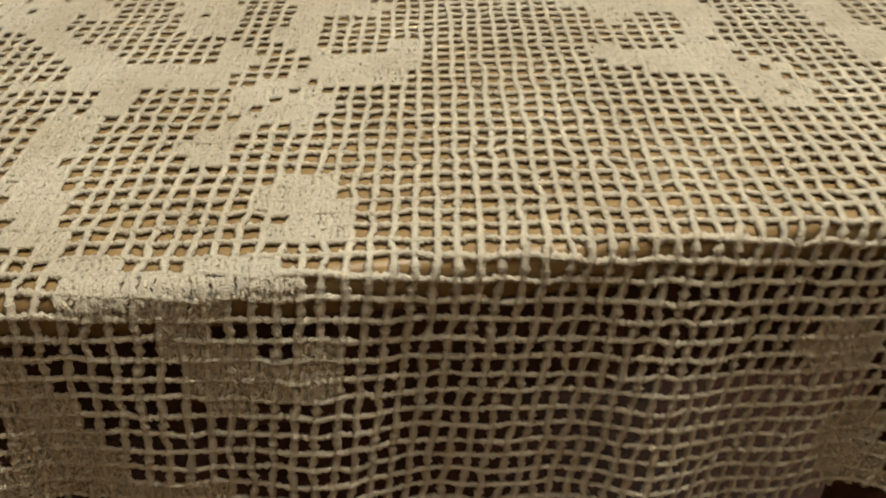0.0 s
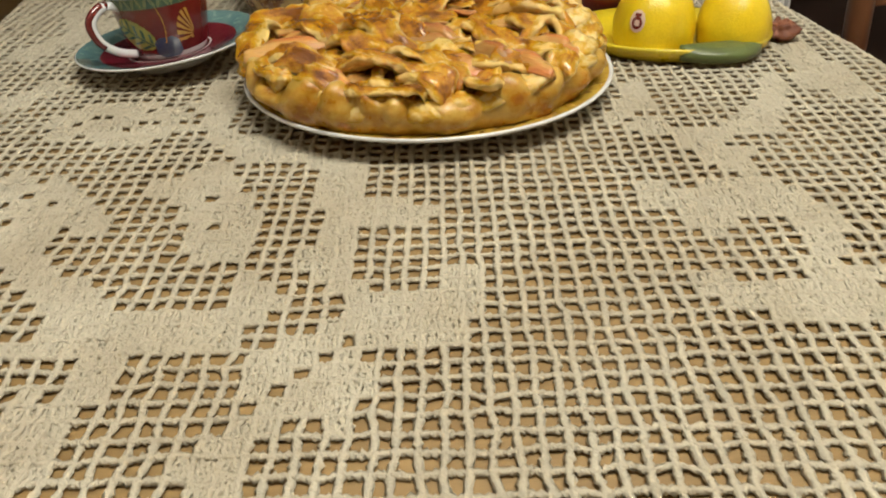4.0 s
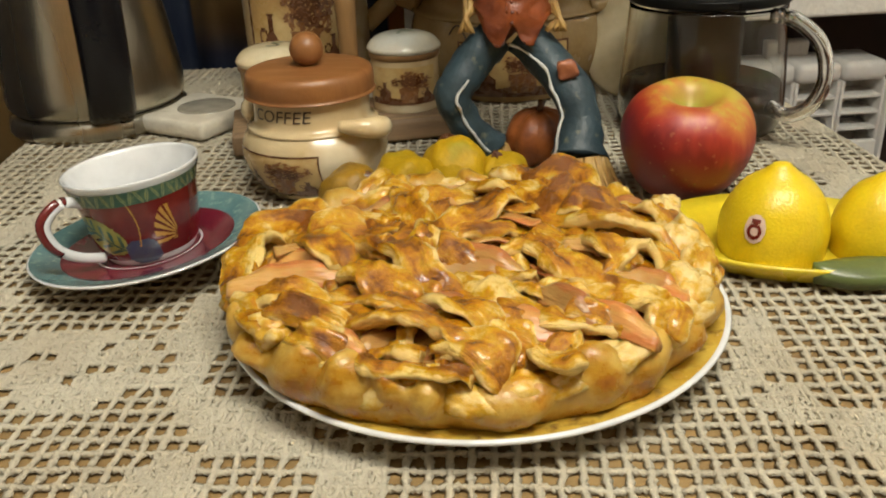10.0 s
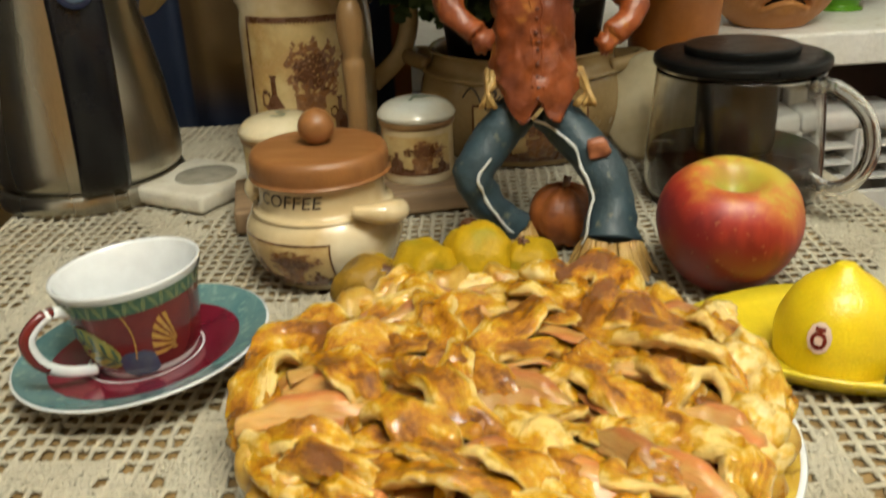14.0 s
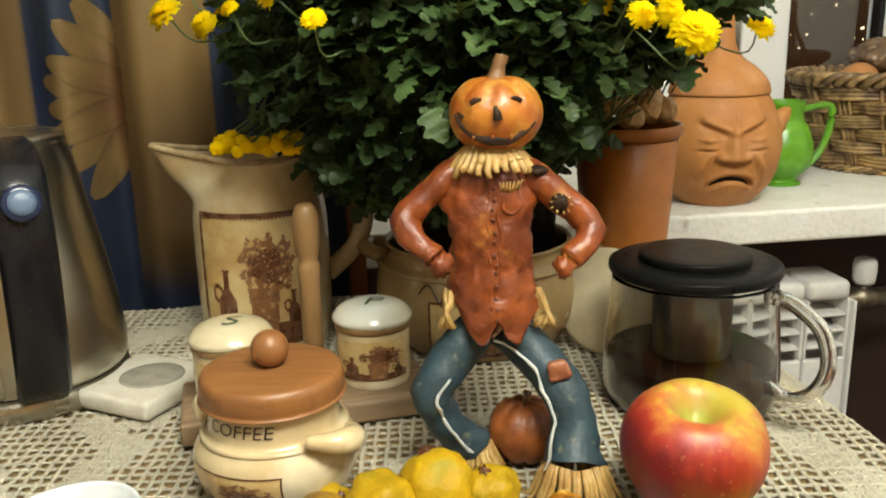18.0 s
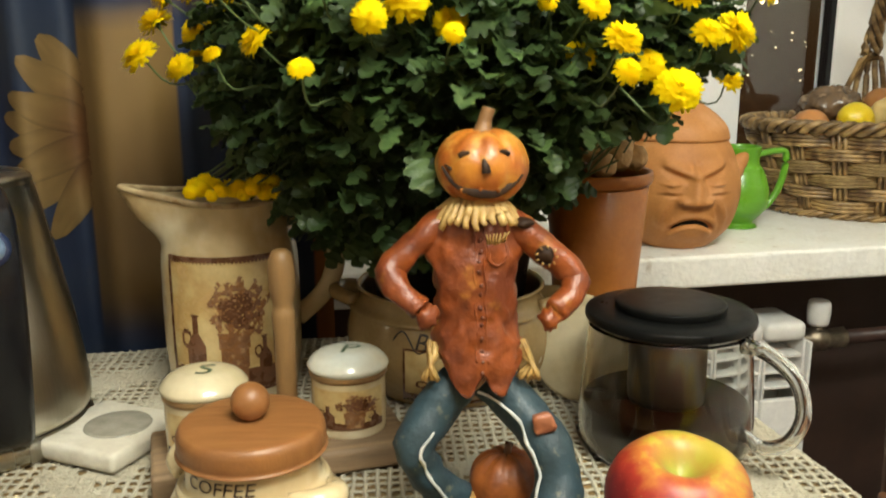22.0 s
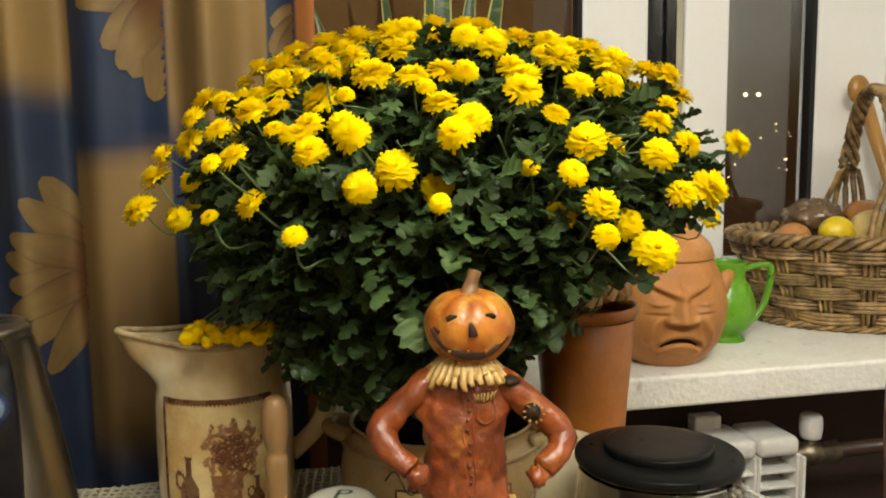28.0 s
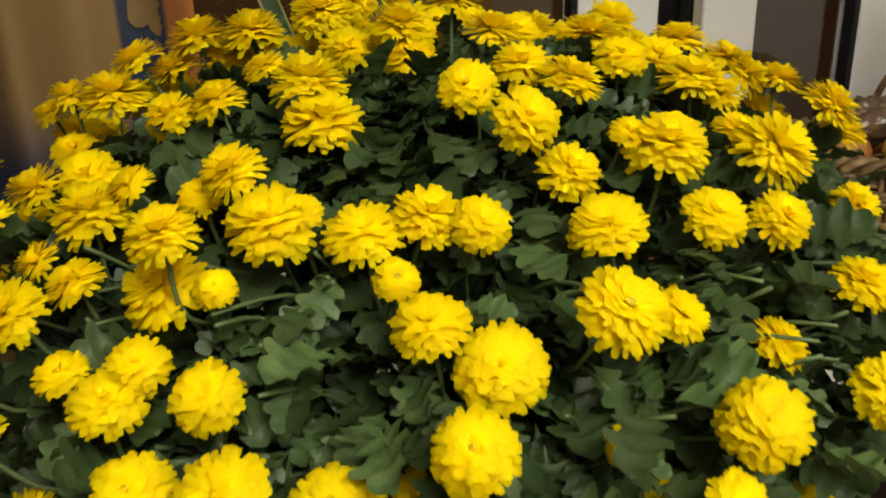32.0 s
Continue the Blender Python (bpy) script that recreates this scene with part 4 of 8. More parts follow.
saucer.matrix_world = Matrix.Translation(SC) @ TILT_CUP @ Matrix.Scale(1.08, 4)
cup = empty("teacup", SC, 0, "porcelain teacup painted red and green, standing on its saucer", "cup")
cup.matrix_world = Matrix.Translation(SC) @ TILT_CUP @ pose(0.002, 0.0, 0.0092) @ Matrix.Scale(1.05, 4)
CUP = smooth_profile([(0.0285, 0.0), (0.030, 0.002), (0.0335, 0.012), (0.0365, 0.028), (0.0392, 0.045), (0.0440, 0.0590)], 5)
inner = [(r - 0.0022, z) for r, z in reversed(CUP[4:])]
part("body", lathe([(0.0, 0.002)] + CUP + [(0.0437, 0.0597), (0.0427, 0.0595)] + inner + [(0.020, 0.006), (0.0, 0.0055)], 64), WHITE_CHINA, cup, "white porcelain body")
part("red_band", lathe([(r + 0.0004, z) for r, z in CUP if 0.004 < z < 0.047], 64), CUP_RED, cup, "dark red painted band")
part("green_band", lathe([(r + 0.0006, z) for r, z in CUP if 0.043 < z < 0.0570], 64), CUP_GREEN, cup, "green leafy border")


def ellipse_shape(x, y):
    return math.hypot((x - 0.5) / 0.5, (y - 0.5) / 0.5) < 1


def tilted_leaf(x, y):
    u, v = (x - 0.5) * 0.80 - (y - 0.5) * 0.60, (x - 0.5) * 0.60 + (y - 0.5) * 0.80       # the leaf's own axes
    return u, v


def leaf_vein(x, y):
    u, v = tilted_leaf(x, y)
    inside = (u / 0.46) ** 2 + (v / 0.27) ** 2 < 1
    return inside and (abs(v) < 0.018 or (math.sin(34 * (u + 0.8 * abs(v))) > 0.35 and 0.03 < abs(v) < 0.20))


def border_leaf(x, y):
    c = x * 26
    u, v = (c - math.floor(c)) - 0.5, (y - 0.5) * 0.9
    s = 0.8 if math.floor(c) % 2 else -0.8
    p, q = u * math.cos(s) - v * math.sin(s), u * math.sin(s) + v * math.cos(s)
    return (p / 0.16) ** 2 + (q / 0.52) ** 2 < 1 and abs(p) > 0.025


part("border_leaf", wrap_patch(CUP, TO_EYE, border_leaf, -0.066, 0.066, 0.0440, 0.0562, 0.0011, 320, 24), BORDER_LEAF, cup, "pale green painted leaves")
part("painted_leaf", wrap_patch(CUP, TO_EYE, lambda x, y: (tilted_leaf(x, y)[0] / 0.48) ** 2 + (tilted_leaf(x, y)[1] / 0.29) ** 2 < 1, -0.034, 0.004, 0.005, 0.043, 0.0010, 36, 36), LEAF_YELLOW, cup, "yellow-green painted leaf")
part("leaf_veins", wrap_patch(CUP, TO_EYE, leaf_vein, -0.034, 0.004, 0.005, 0.043, 0.0013, 80, 80), CUP_GREEN, cup)
part("painted_fan", wrap_patch(CUP, TO_EYE, lambda x, y: 0.15 < math.hypot(x - 1, y - 0.1) < 0.95 and math.sin(22 * math.atan2(y - 0.1, x - 1)) > -0.3, 0.018, 0.034, 0.014, 0.040, 0.0010, 40, 40), GOLD, cup, "golden painted fan")
part("blue_patch", wrap_patch(CUP, TO_EYE, lambda x, y: math.hypot((x - 0.5) / 0.5, (y - 0.5) / 0.5) ** 4 < 1.6 and math.hypot(x - 0.5, y - 0.5) < 0.62, -0.001, 0.019, 0.002, 0.020, 0.0010, 24, 24), BLUE_GLAZE, cup, "blue-grey painted square")
part("painted_line", wrap_patch(CUP, TO_EYE, lambda x, y: abs(x - 0.5 - 0.3 * math.sin(3 * y)) < 0.035, 0.003, 0.013, 0.014, 0.046, 0.0010, 30, 26), GOLD, cup)
hd = Vector((math.cos(radians(-128)), math.sin(radians(-128)), 0))
path = curve_points([hd * 0.0375 + Vector((0, 0, 0.046)), hd * 0.050 + Vector((0, 0, 0.051)), hd * 0.064 + Vector((0, 0, 0.042)), hd * 0.062 + Vector((0, 0, 0.026)), hd * 0.050 + Vector((0, 0, 0.014)), hd * 0.034 + Vector((0, 0, 0.007))], 6)
part("handle", tube(path, [0.0027] * len(path), 10, flat=1.3, up=hd), WHITE_CHINA, cup, "white handle with a red back")
part("handle_back", tube([(p[0] + 0.0026 * hd.x, p[1] + 0.0026 * hd.y, p[2] + 0.0014) for p in path[4:22]], [0.0030] * 18, 8, up=hd), CUP_RED, cup)

# ---- pie on its plate ----
PC = Vector((-0.0125, 0.828, 0.750))
PLATE_YELLOW = material("yellow_patterned_glaze", (0.60, 0.43, 0.07), (0.50, 0.30, 0.035), rough=0.25, scale=60, fine=300, bump=0.02, coat=0.4, third=(0.16, 0.085, 0.02), third_scale=95, third_at=0.56)
plate = empty("pie_plate", PC, 0, "large white plate with a yellow patterned inside", "plate")
part("body", lathe([(0.0, 0.003), (0.078, 0.003), (0.080, 0.0), (0.085, 0.0), (0.088, 0.004), (0.120, 0.010), (0.1465, 0.0165), (0.1480, 0.0185), (0.1470, 0.0200), (0.1445, 0.0190)], 96), WHITE_CHINA, plate)
part("inside", lathe([(0.1448, 0.0190), (0.120, 0.0140), (0.090, 0.0085), (0.0, 0.0080)], 96), PLATE_YELLOW, plate, "yellow patterned inside")
PHI = (1 + 5 ** 0.5) / 2


def crust_material(name, pale, gold, brown, rough, bump, use_uv=False):
    """Baked dough: pale where folds stayed covered, gold, and browned in glazed patches; flaky lines along it."""
    mat = bpy.data.materials.new(name)
    mat.use_nodes = True
    nt = mat.node_tree
    p = nt.nodes["Principled BSDF"]
    co = nt.nodes.new("ShaderNodeTexCoord")

    def ns(scale, detail, rough_=0.6, vec=None):
        n = nt.nodes.new("ShaderNodeTexNoise")
        n.inputs["Scale"].default_value, n.inputs["Detail"].default_value, n.inputs["Roughness"].default_value = scale, detail, rough_
        nt.links.new(vec or co.outputs["Object"], n.inputs["Vector"])
        return n.outputs["Fac"]

    info = nt.nodes.new("ShaderNodeObjectInfo")
    add = nt.nodes.new("ShaderNodeVectorMath")
    add.operation = "ADD"
    nt.links.new(co.outputs["Object"], add.inputs[0])
    nt.links.new(info.outputs["Random"], add.inputs[1])
    a = ns(38 if use_uv else 55, 5, 0.62, add.outputs[0])
    if use_uv:
        wide = nt.nodes.new("ShaderNodeMapRange")
        wide.clamp = False
        wide.inputs[1].default_value, wide.inputs[2].default_value, wide.inputs[3].default_value, wide.inputs[4].default_value = 0.3, 0.7, 0.20, 0.76
        nt.links.new(a, wide.inputs[0])
        a = wide.outputs[0]
    if use_uv:
        sp = nt.nodes.new("ShaderNodeSeparateXYZ")
        nt.links.new(co.outputs["UV"], sp.inputs[0])
        ang = nt.nodes.new("ShaderNodeMath")
        ang.operation = "MULTIPLY_ADD"
        ang.inputs[1].default_value, ang.inputs[2].default_value = 2 * math.pi, -math.pi / 2
        nt.links.new(sp.outputs[1], ang.inputs[0])
        cs = nt.nodes.new("ShaderNodeMath")
        cs.operation = "COSINE"
        nt.links.new(ang.outputs[0], cs.inputs[0])
        ad = nt.nodes.new("ShaderNodeMath")
        ad.operation = "MULTIPLY_ADD"
        ad.inputs[1].default_value = 0.25
        nt.links.new(cs.outputs[0], ad.inputs[0])
        nt.links.new(a, ad.inputs[2])
        a = ad.outputs[0]
    st = nt.nodes.new("ShaderNodeMapping")
    st.inputs["Scale"].default_value = (3, 40, 1) if use_uv else (1, 1, 6)
    nt.links.new(co.outputs["UV"] if use_uv else co.outputs["Object"], st.inputs[0])
    lines = ns(0.8 if use_uv else 40, 4, 0.6, st.outputs[0])
    streak = nt.nodes.new("ShaderNodeMath")
    streak.operation = "MULTIPLY_ADD"
    streak.inputs[1].default_value = 0.30 if use_uv else 0.12
    nt.links.new(lines, streak.inputs[0])
    nt.links.new(a, streak.inputs[2])
    lower = nt.nodes.new("ShaderNodeMath")
    lower.operation = "SUBTRACT"
    lower.inputs[1].default_value = 0.225 if use_uv else 0.06
    nt.links.new(streak.outputs[0], lower.inputs[0])
    a = lower.outputs[0]
    r = nt.nodes.new("ShaderNodeValToRGB")
    els = r.color_ramp.elements
    els[0].position, els[0].color = 0.42, (*pale, 1)
    els[1].position, els[1].color = 0.78, (*brown, 1)
    for at, col in ((0.54, gold), (0.65, tuple(g * m for g, m in zip(gold, (0.80, 0.59, 0.55))))):
        e = els.new(at)
        e.color = (*col, 1)
    nt.links.new(a, r.inputs[0])
    nt.links.new(r.outputs[0], p.inputs["Base Color"])
    fine = ns(130, 5, 0.7)
    m = nt.nodes.new("ShaderNodeMath")
    m.operation = "ADD"
    m.operation = "MULTIPLY_ADD"
    m.inputs[1].default_value = 0.6 if use_uv else 0.22
    nt.links.new(lines, m.inputs[0])
    nt.links.new(fine, m.inputs[2])
    bp = nt.nodes.new("ShaderNodeBump")
    bp.inputs["Strength"].default_value, bp.inputs["Distance"].default_value = bump, 0.006
    nt.links.new(m.outputs[0], bp.inputs["Height"])
    nt.links.new(bp.outputs[0], p.inputs["Normal"])
    mr = nt.nodes.new("ShaderNodeMapRange")
    mr.inputs[3].default_value, mr.inputs[4].default_value = rough + 0.15, rough - 0.15
    nt.links.new(a, mr.inputs[0])
    nt.links.new(mr.outputs[0], p.inputs["Roughness"])
    p.inputs["Subsurface Weight"].default_value = 0.15
    p.inputs["Coat Weight"].default_value, p.inputs["Coat Roughness"].default_value = 0.45 if use_uv else 0.15, 0.14
    p.inputs["Subsurface Radius"].default_value = (0.006, 0.003, 0.001)
    return mat


CRUST = crust_material("baked_crust", (0.50, 0.315, 0.062), (0.40, 0.205, 0.012), (0.24, 0.080, 0.006), 0.30, 0.25)
STRIP = crust_material("glazed_pastry_strip", (0.80, 0.575, 0.185), (0.58, 0.320, 0.008), (0.20, 0.066, 0.003), 0.18, 0.70, True)
STRIP_EDGE = crust_material("pale_glazed_fold", (0.68, 0.51, 0.20), (0.54, 0.315, 0.02), (0.32, 0.11, 0.010), 0.22, 0.35)
APPLE_FILL = material("baked_apple_flesh", (0.50, 0.30, 0.090), (0.43, 0.20, 0.045), rough=0.30, scale=60, fine=140, bump=0.9, sss=0.25, coat=0.12, third=(0.43, 0.150, 0.045), third_scale=45, third_at=0.50, each=0.28, stretch=(0.5, 1.6, 1.6))
pie = empty("apple_pie", PC + Vector((-0.004, -0.002, 0.0085)), 0, "golden baked apple pie with a rough pastry lattice on a plate", "pie")


def pie_top(x, y):
    """The height of the filling over the plate."""
    r = math.hypot(x, y) / 0.13
    return 0.031 - 0.011 * step(0.8 * y - 0.6 * x, 0.035, 0.11) + 0.008 * max(0, 1 - r * r) + 0.006 * noise.noise(Vector((x * 30, y * 30, 0.5)))


def crust_wob(a, z):
    c, d = math.cos(a), math.sin(a)
    return 1 + (0.020 * noise.noise(Vector((c * 5, d * 5, 2))) + 0.022 * noise.noise(Vector((c * 2.2, d * 2.2, 5)))) * min(1, z / 0.02) + 0.016 * math.sin(27 * a + 2.2 * math.sin(3 * a) + 1.5 * math.sin(7 * a)) * step(z, 0.004, 0.022)


bm = lathe([(0.0, 0.0), (0.10, 0.0), (0.117, 0.002), (0.126, 0.007), (0.1315, 0.014), (0.1345, 0.021), (0.1345, 0.028), (0.1315, 0.034), (0.1265, 0.0375), (0.1210, 0.0375), (0.116, 0.034), (0.112, 0.028), (0.110, 0.022)], 220, crust_wob)
for v in bm.verts:
    a = math.atan2(v.co.y, v.co.x)
    c, d = math.cos(a), math.sin(a)
    v.co.z += (0.010 * noise.noise(Vector((c * 5.5, d * 5.5, 7))) + 0.004 * noise.noise(Vector((c * 14, d * 14, 3))) + 0.0028 * math.sin(27 * a + 2.2 * math.sin(3 * a) + 1.5 * math.sin(7 * a))) * step(v.co.z, 0.010, 0.034)
    v.co += 0.0050 * Vector(noise.noise_vector(v.co * 46)) + 0.0012 * Vector(noise.noise_vector(v.co * 150))
part("crust", bm, CRUST, pie, "golden scalloped crust")
bm = bmesh.new()
rows = []
for i in range(26):
    rows.append([bm.verts.new((0.119 * i / 25 * math.cos(2 * math.pi * k / 90), 0.119 * i / 25 * math.sin(2 * math.pi * k / 90), 0)) for k in range(90)] if i else [bm.verts.new((0, 0, 0))] * 90)
for v in bm.verts:
    v.co.z = pie_top(v.co.x, v.co.y) + 0.0025 + 0.003 * noise.noise(Vector((v.co.x * 110, v.co.y * 110, 4)))
for p, q in zip(rows, rows[1:]):
    for k in range(90):
        f = [p[k], q[k], q[(k + 1) % 90], p[(k + 1) % 90]]
        if p[0] is p[1]:
            f = [p[0], q[k], q[(k + 1) % 90]]
        bm.faces.new(f)
part("filling", bm, APPLE_FILL, pie, "soft baked apple filling")
prng = random.Random(21)


def apple_slice(length, thick, wide):
    """A soft wedge of baked apple: rounded back, flat cut faces, tapered ends."""
    bm = bmesh.new()
    rows = []
    n = 26
    for i in range(n + 1):
        t = i / n
        w = wide * math.sin(math.pi * (0.07 + 0.86 * t)) ** 0.6
        c = Vector((length * (t - 0.5), wide * 0.35 * math.sin(math.pi * t) - wide * 0.18, 0.004 * math.sin(math.pi * t)))
        ring = []
        for k in range(12):
            a = 2 * math.pi * k / 12
            ring.append(bm.verts.new(c + Vector((0, w * 0.5 * math.cos(a), thick * math.sin(a) * (0.62 + 0.38 * math.cos(a))))))
        rows.append(ring)
    for p, q in zip(rows, rows[1:]):
        for k in range(12):
            bm.faces.new((p[k], p[(k + 1) % 12], q[(k + 1) % 12], q[k]))
    bm.faces.new(rows[0][::-1])
    bm.faces.new(rows[-1])
    for v in bm.verts:
        v.co += 0.0030 * Vector(noise.noise_vector(v.co * 62 + Vector((length * 900, 0, 0)))) + 0.0009 * Vector(noise.noise_vector(Vector((v.co.x * 90, v.co.y * 320, v.co.z * 320))))
    return mesh_of("apple_slice", bm, APPLE_FILL)


slices = [apple_slice(0.046, 0.0055, 0.022), apple_slice(0.038, 0.0050, 0.020), apple_slice(0.060, 0.0060, 0.026)]
for k in range(30):
    r, a = 0.106 * math.sqrt((k + 0.5) / 30), k * 2 * math.pi / PHI ** 2
    x, y = r * math.cos(a), r * math.sin(a)
    part("apple_slice", slices[k % 3], None, pie, m=pose(x, y, pie_top(x, y) + 0.0005, prng.uniform(-40, 40), prng.uniform(-14, 14), prng.uniform(-60, 40)))
# the slices that lie open between the strips: place, turn, length
for k, (x, y, turn, long) in enumerate(((-0.090, -0.036, 5, 0.068), (0.008, -0.023, -22, 0.052), (0.068, -0.014, -26, 0.034), (0.064, -0.086, -36, 0.058), (-0.014, 0.066, -58, 0.046),
                                        (0.073, 0.066, -30, 0.034), (0.092, -0.050, -28, 0.038), (-0.072, 0.068, 3, 0.036), (-0.057, -0.103, -20, 0.030), (-0.088, -0.016, -8, 0.040), (0.048, -0.075, -46, 0.042))):
    f = long / 0.060
    part("apple_slice", slices[2], None, pie, m=pose(x, y, pie_top(x, y) + 0.0060, 24 + 14 * math.sin(k * 2.1), 6 * math.sin(k * 1.3), turn) @ Matrix.Diagonal((f, 0.42 + 0.30 * f, 0.9, 1)))


def pastry_strip(points, width, thick, seed, lift=0.006, twist=0.0, bulge=0.003):
    """A soft, uneven ribbon of puff pastry that follows the filling and swells over it."""
    points = [(x * min(1, 0.127 / max(math.hypot(x, y), 1e-6)), y * min(1, 0.127 / max(math.hypot(x, y), 1e-6))) for x, y in points]
    line = curve_points(points, 12)
    bm = bmesh.new()
    uv = bm.loops.layers.uv.new("flow")
    rows, n = [], 26
    length = 0
    lens = []
    for i, p in enumerate(line):
        if i:
            length += math.hypot(p[0] - line[i - 1][0], p[1] - line[i - 1][1])
        lens.append(length)
    for i, (x, y) in enumerate(line):
        q0, q1 = line[max(0, i - 1)], line[min(len(line) - 1, i + 1)]
        d = Vector((q1[0] - q0[0], q1[1] - q0[1], 0)).normalized()
        s = Vector((-d.y, d.x, 0))
        t = i / (len(line) - 1)
        up = bulge * math.sin(lens[i] * 75 + seed) + bulge * 1.2 * noise.noise(Vector((lens[i] * 30, seed, 0)))
        ends = math.sin(math.pi * min(1, max(0.02, min(t, 1 - t) * 5)) / 2)
        w = width * (0.95 + 0.45 * noise.noise(Vector((lens[i] * 36, seed, 3)))) * (0.6 + 0.4 * ends)
        roll = twist * math.sin(lens[i] * 45 + seed) + 0.4 * noise.noise(Vector((lens[i] * 22, seed, 9)))
        c = Vector((x, y, pie_top(x, y) + (lift + up) * (0.35 + 0.65 * ends)))
        ring = []
        for k in range(n):
            a = 2 * math.pi * k / n
            h = thick * (1.0 if math.sin(a) > 0 else 0.9) * math.sin(a) * (0.75 + 0.25 * abs(math.cos(a)))
            h += thick * (0.17 - 0.34 * abs(math.sin(2.5 * a + seed + 1.3 * noise.noise(Vector((lens[i] * 26, seed, 6)))))) * max(0.0, math.sin(a))          # layers that run along the strip
            side = w * math.copysign(abs(math.cos(a)) ** 0.8, math.cos(a))
            off = s * (side * math.cos(roll) - h * math.sin(roll)) + Vector((0, 0, side * math.sin(roll) + h * math.cos(roll)))
            v = bm.verts.new(c + off)
            v.co += Vector((0, 0, 0.0019 * noise.noise(Vector((lens[i] * 45, side * 420, seed)))))          # flaky layers
            v.co += 0.0042 * Vector(noise.noise_vector(v.co * 52 + Vector((seed, 0, 0)))) + 0.0017 * Vector(noise.noise_vector(v.co * 170 + Vector((seed, 0, 0))))
            ring.append(v)
        rows.append(ring)
    for i, (p, q) in enumerate(zip(rows, rows[1:])):
        for k in range(n):
            f = bm.faces.new((p[k], p[(k + 1) % n], q[(k + 1) % n], q[k]))
            for lp, (uu, vv) in zip(f.loops, ((lens[i], k / n), (lens[i], (k + 1) / n), (lens[i + 1], (k + 1) / n), (lens[i + 1], k / n))):
                lp[uv].uv = (uu * 10, vv)
    bm.faces.new(rows[0][::-1])
    bm.faces.new(rows[-1])
    part("pastry_strip", bm, STRIP, pie)


# lower strips that cross under the others
for k, x0 in enumerate((-0.078, -0.030, 0.016, 0.058, 0.096)):
    half = math.sqrt(max(0.0, 0.124 ** 2 - x0 * x0))
    pts = [(x0 + 0.022 * t + 0.010 * math.sin(2.6 * t + k), half * t) for t in (-1, -0.66, -0.33, 0, 0.33, 0.66, 1)]
    pastry_strip(pts, 0.0105, 0.0050, 5.3 * k + 2, 0.0030, 0.30, 0.0015)
# the upper strips: width, lift and the line they take over the pie
UPPER_1 = [(0.0115, 0.008, [(-0.107, -0.056), (-0.080, -0.067), (-0.056, -0.078), (-0.034, -0.090), (-0.011, -0.098), (0.013, -0.105), (0.031, -0.112)]),
           (0.0085, 0.009, [(-0.074, -0.002), (-0.052, -0.011), (-0.032, -0.036), (-0.016, -0.057), (0.002, -0.068), (0.018, -0.081)]),
           (0.0115, 0.008, [(-0.090, 0.008), (-0.069, 0.022), (-0.048, 0.021), (-0.022, 0.010)]),
           (0.0125, 0.013, [(-0.124, -0.036), (-0.124, -0.002), (-0.116, 0.026), (-0.099, 0.027), (-0.082, -0.002), (-0.064, -0.030)]),
           (0.0120, 0.008, [(-0.112, 0.046), (-0.104, 0.066), (-0.090, 0.050), (-0.070, 0.052), (-0.046, 0.038)])]
UPPER_2 = [(0.0105, 0.011, [(-0.044, 0.108), (-0.038, 0.058), (-0.029, 0.016), (-0.022, -0.026)]),
           (0.0110, 0.009, [(-0.026, -0.024), (-0.010, 0.009), (0.009, 0.034), (0.032, 0.052)]),
           (0.0095, 0.011, [(-0.016, 0.092), (0.009, 0.079), (0.028, 0.068), (0.042, 0.045), (0.057, 0.023), (0.079, 0.006), (0.105, -0.003), (0.117, -0.024), (0.121, -0.046)]),
           (0.0125, 0.009, [(0.054, 0.020), (0.078, 0.030), (0.101, 0.042), (0.116, 0.056)]),
           (0.0120, 0.009, [(-0.010, 0.106), (0.014, 0.122), (0.038, 0.114)]),
           (0.0120, 0.009, [(0.034, 0.104), (0.061, 0.104), (0.071, 0.080), (0.064, 0.052), (0.044, 0.044)])]
UPPER_3 = [(0.0110, 0.008, [(0.000, -0.026), (0.031, -0.010), (0.050, -0.033), (0.070, -0.051), (0.086, -0.063), (0.094, -0.080), (0.094, -0.096)]),
           (0.0115, 0.007, [(-0.004, -0.053), (0.015, -0.069), (0.029, -0.075), (0.042, -0.060), (0.052, -0.044)]),
           (0.0105, 0.008, [(0.020, -0.094), (0.034, -0.106), (0.045, -0.116), (0.054, -0.122)]),
           (0.0105, 0.006, [(-0.012, -0.102), (0.006, -0.113), (0.022, -0.122)]), (0.0110, 0.006, [(-0.048, -0.108), (-0.028, -0.117), (-0.008, -0.122), (0.004, -0.126)]),
           (0.0110, 0.008, [(-0.080, 0.062), (-0.059, 0.072), (-0.036, 0.080)]), (0.0115, 0.009, [(0.060, -0.040), (0.080, -0.018), (0.098, -0.020), (0.106, -0.038)])]
UPPER_4 = [(0.0100, 0.006, [(-0.080, -0.092), (-0.058, -0.106), (-0.038, -0.110)]), (0.0105, 0.008, [(-0.048, -0.060), (-0.026, -0.074), (-0.007, -0.080), (0.014, -0.094)]),
           (0.0100, 0.007, [(-0.062, -0.036), (-0.042, -0.056), (-0.020, -0.079)]), (0.0115, 0.009, [(0.082, 0.074), (0.098, 0.060), (0.118, 0.030)]),
           (0.0120, 0.008, [(-0.088, 0.086), (-0.066, 0.098), (-0.040, 0.116)]), (0.0100, 0.008, [(0.108, 0.012), (0.122, -0.006), (0.126, -0.030)])]
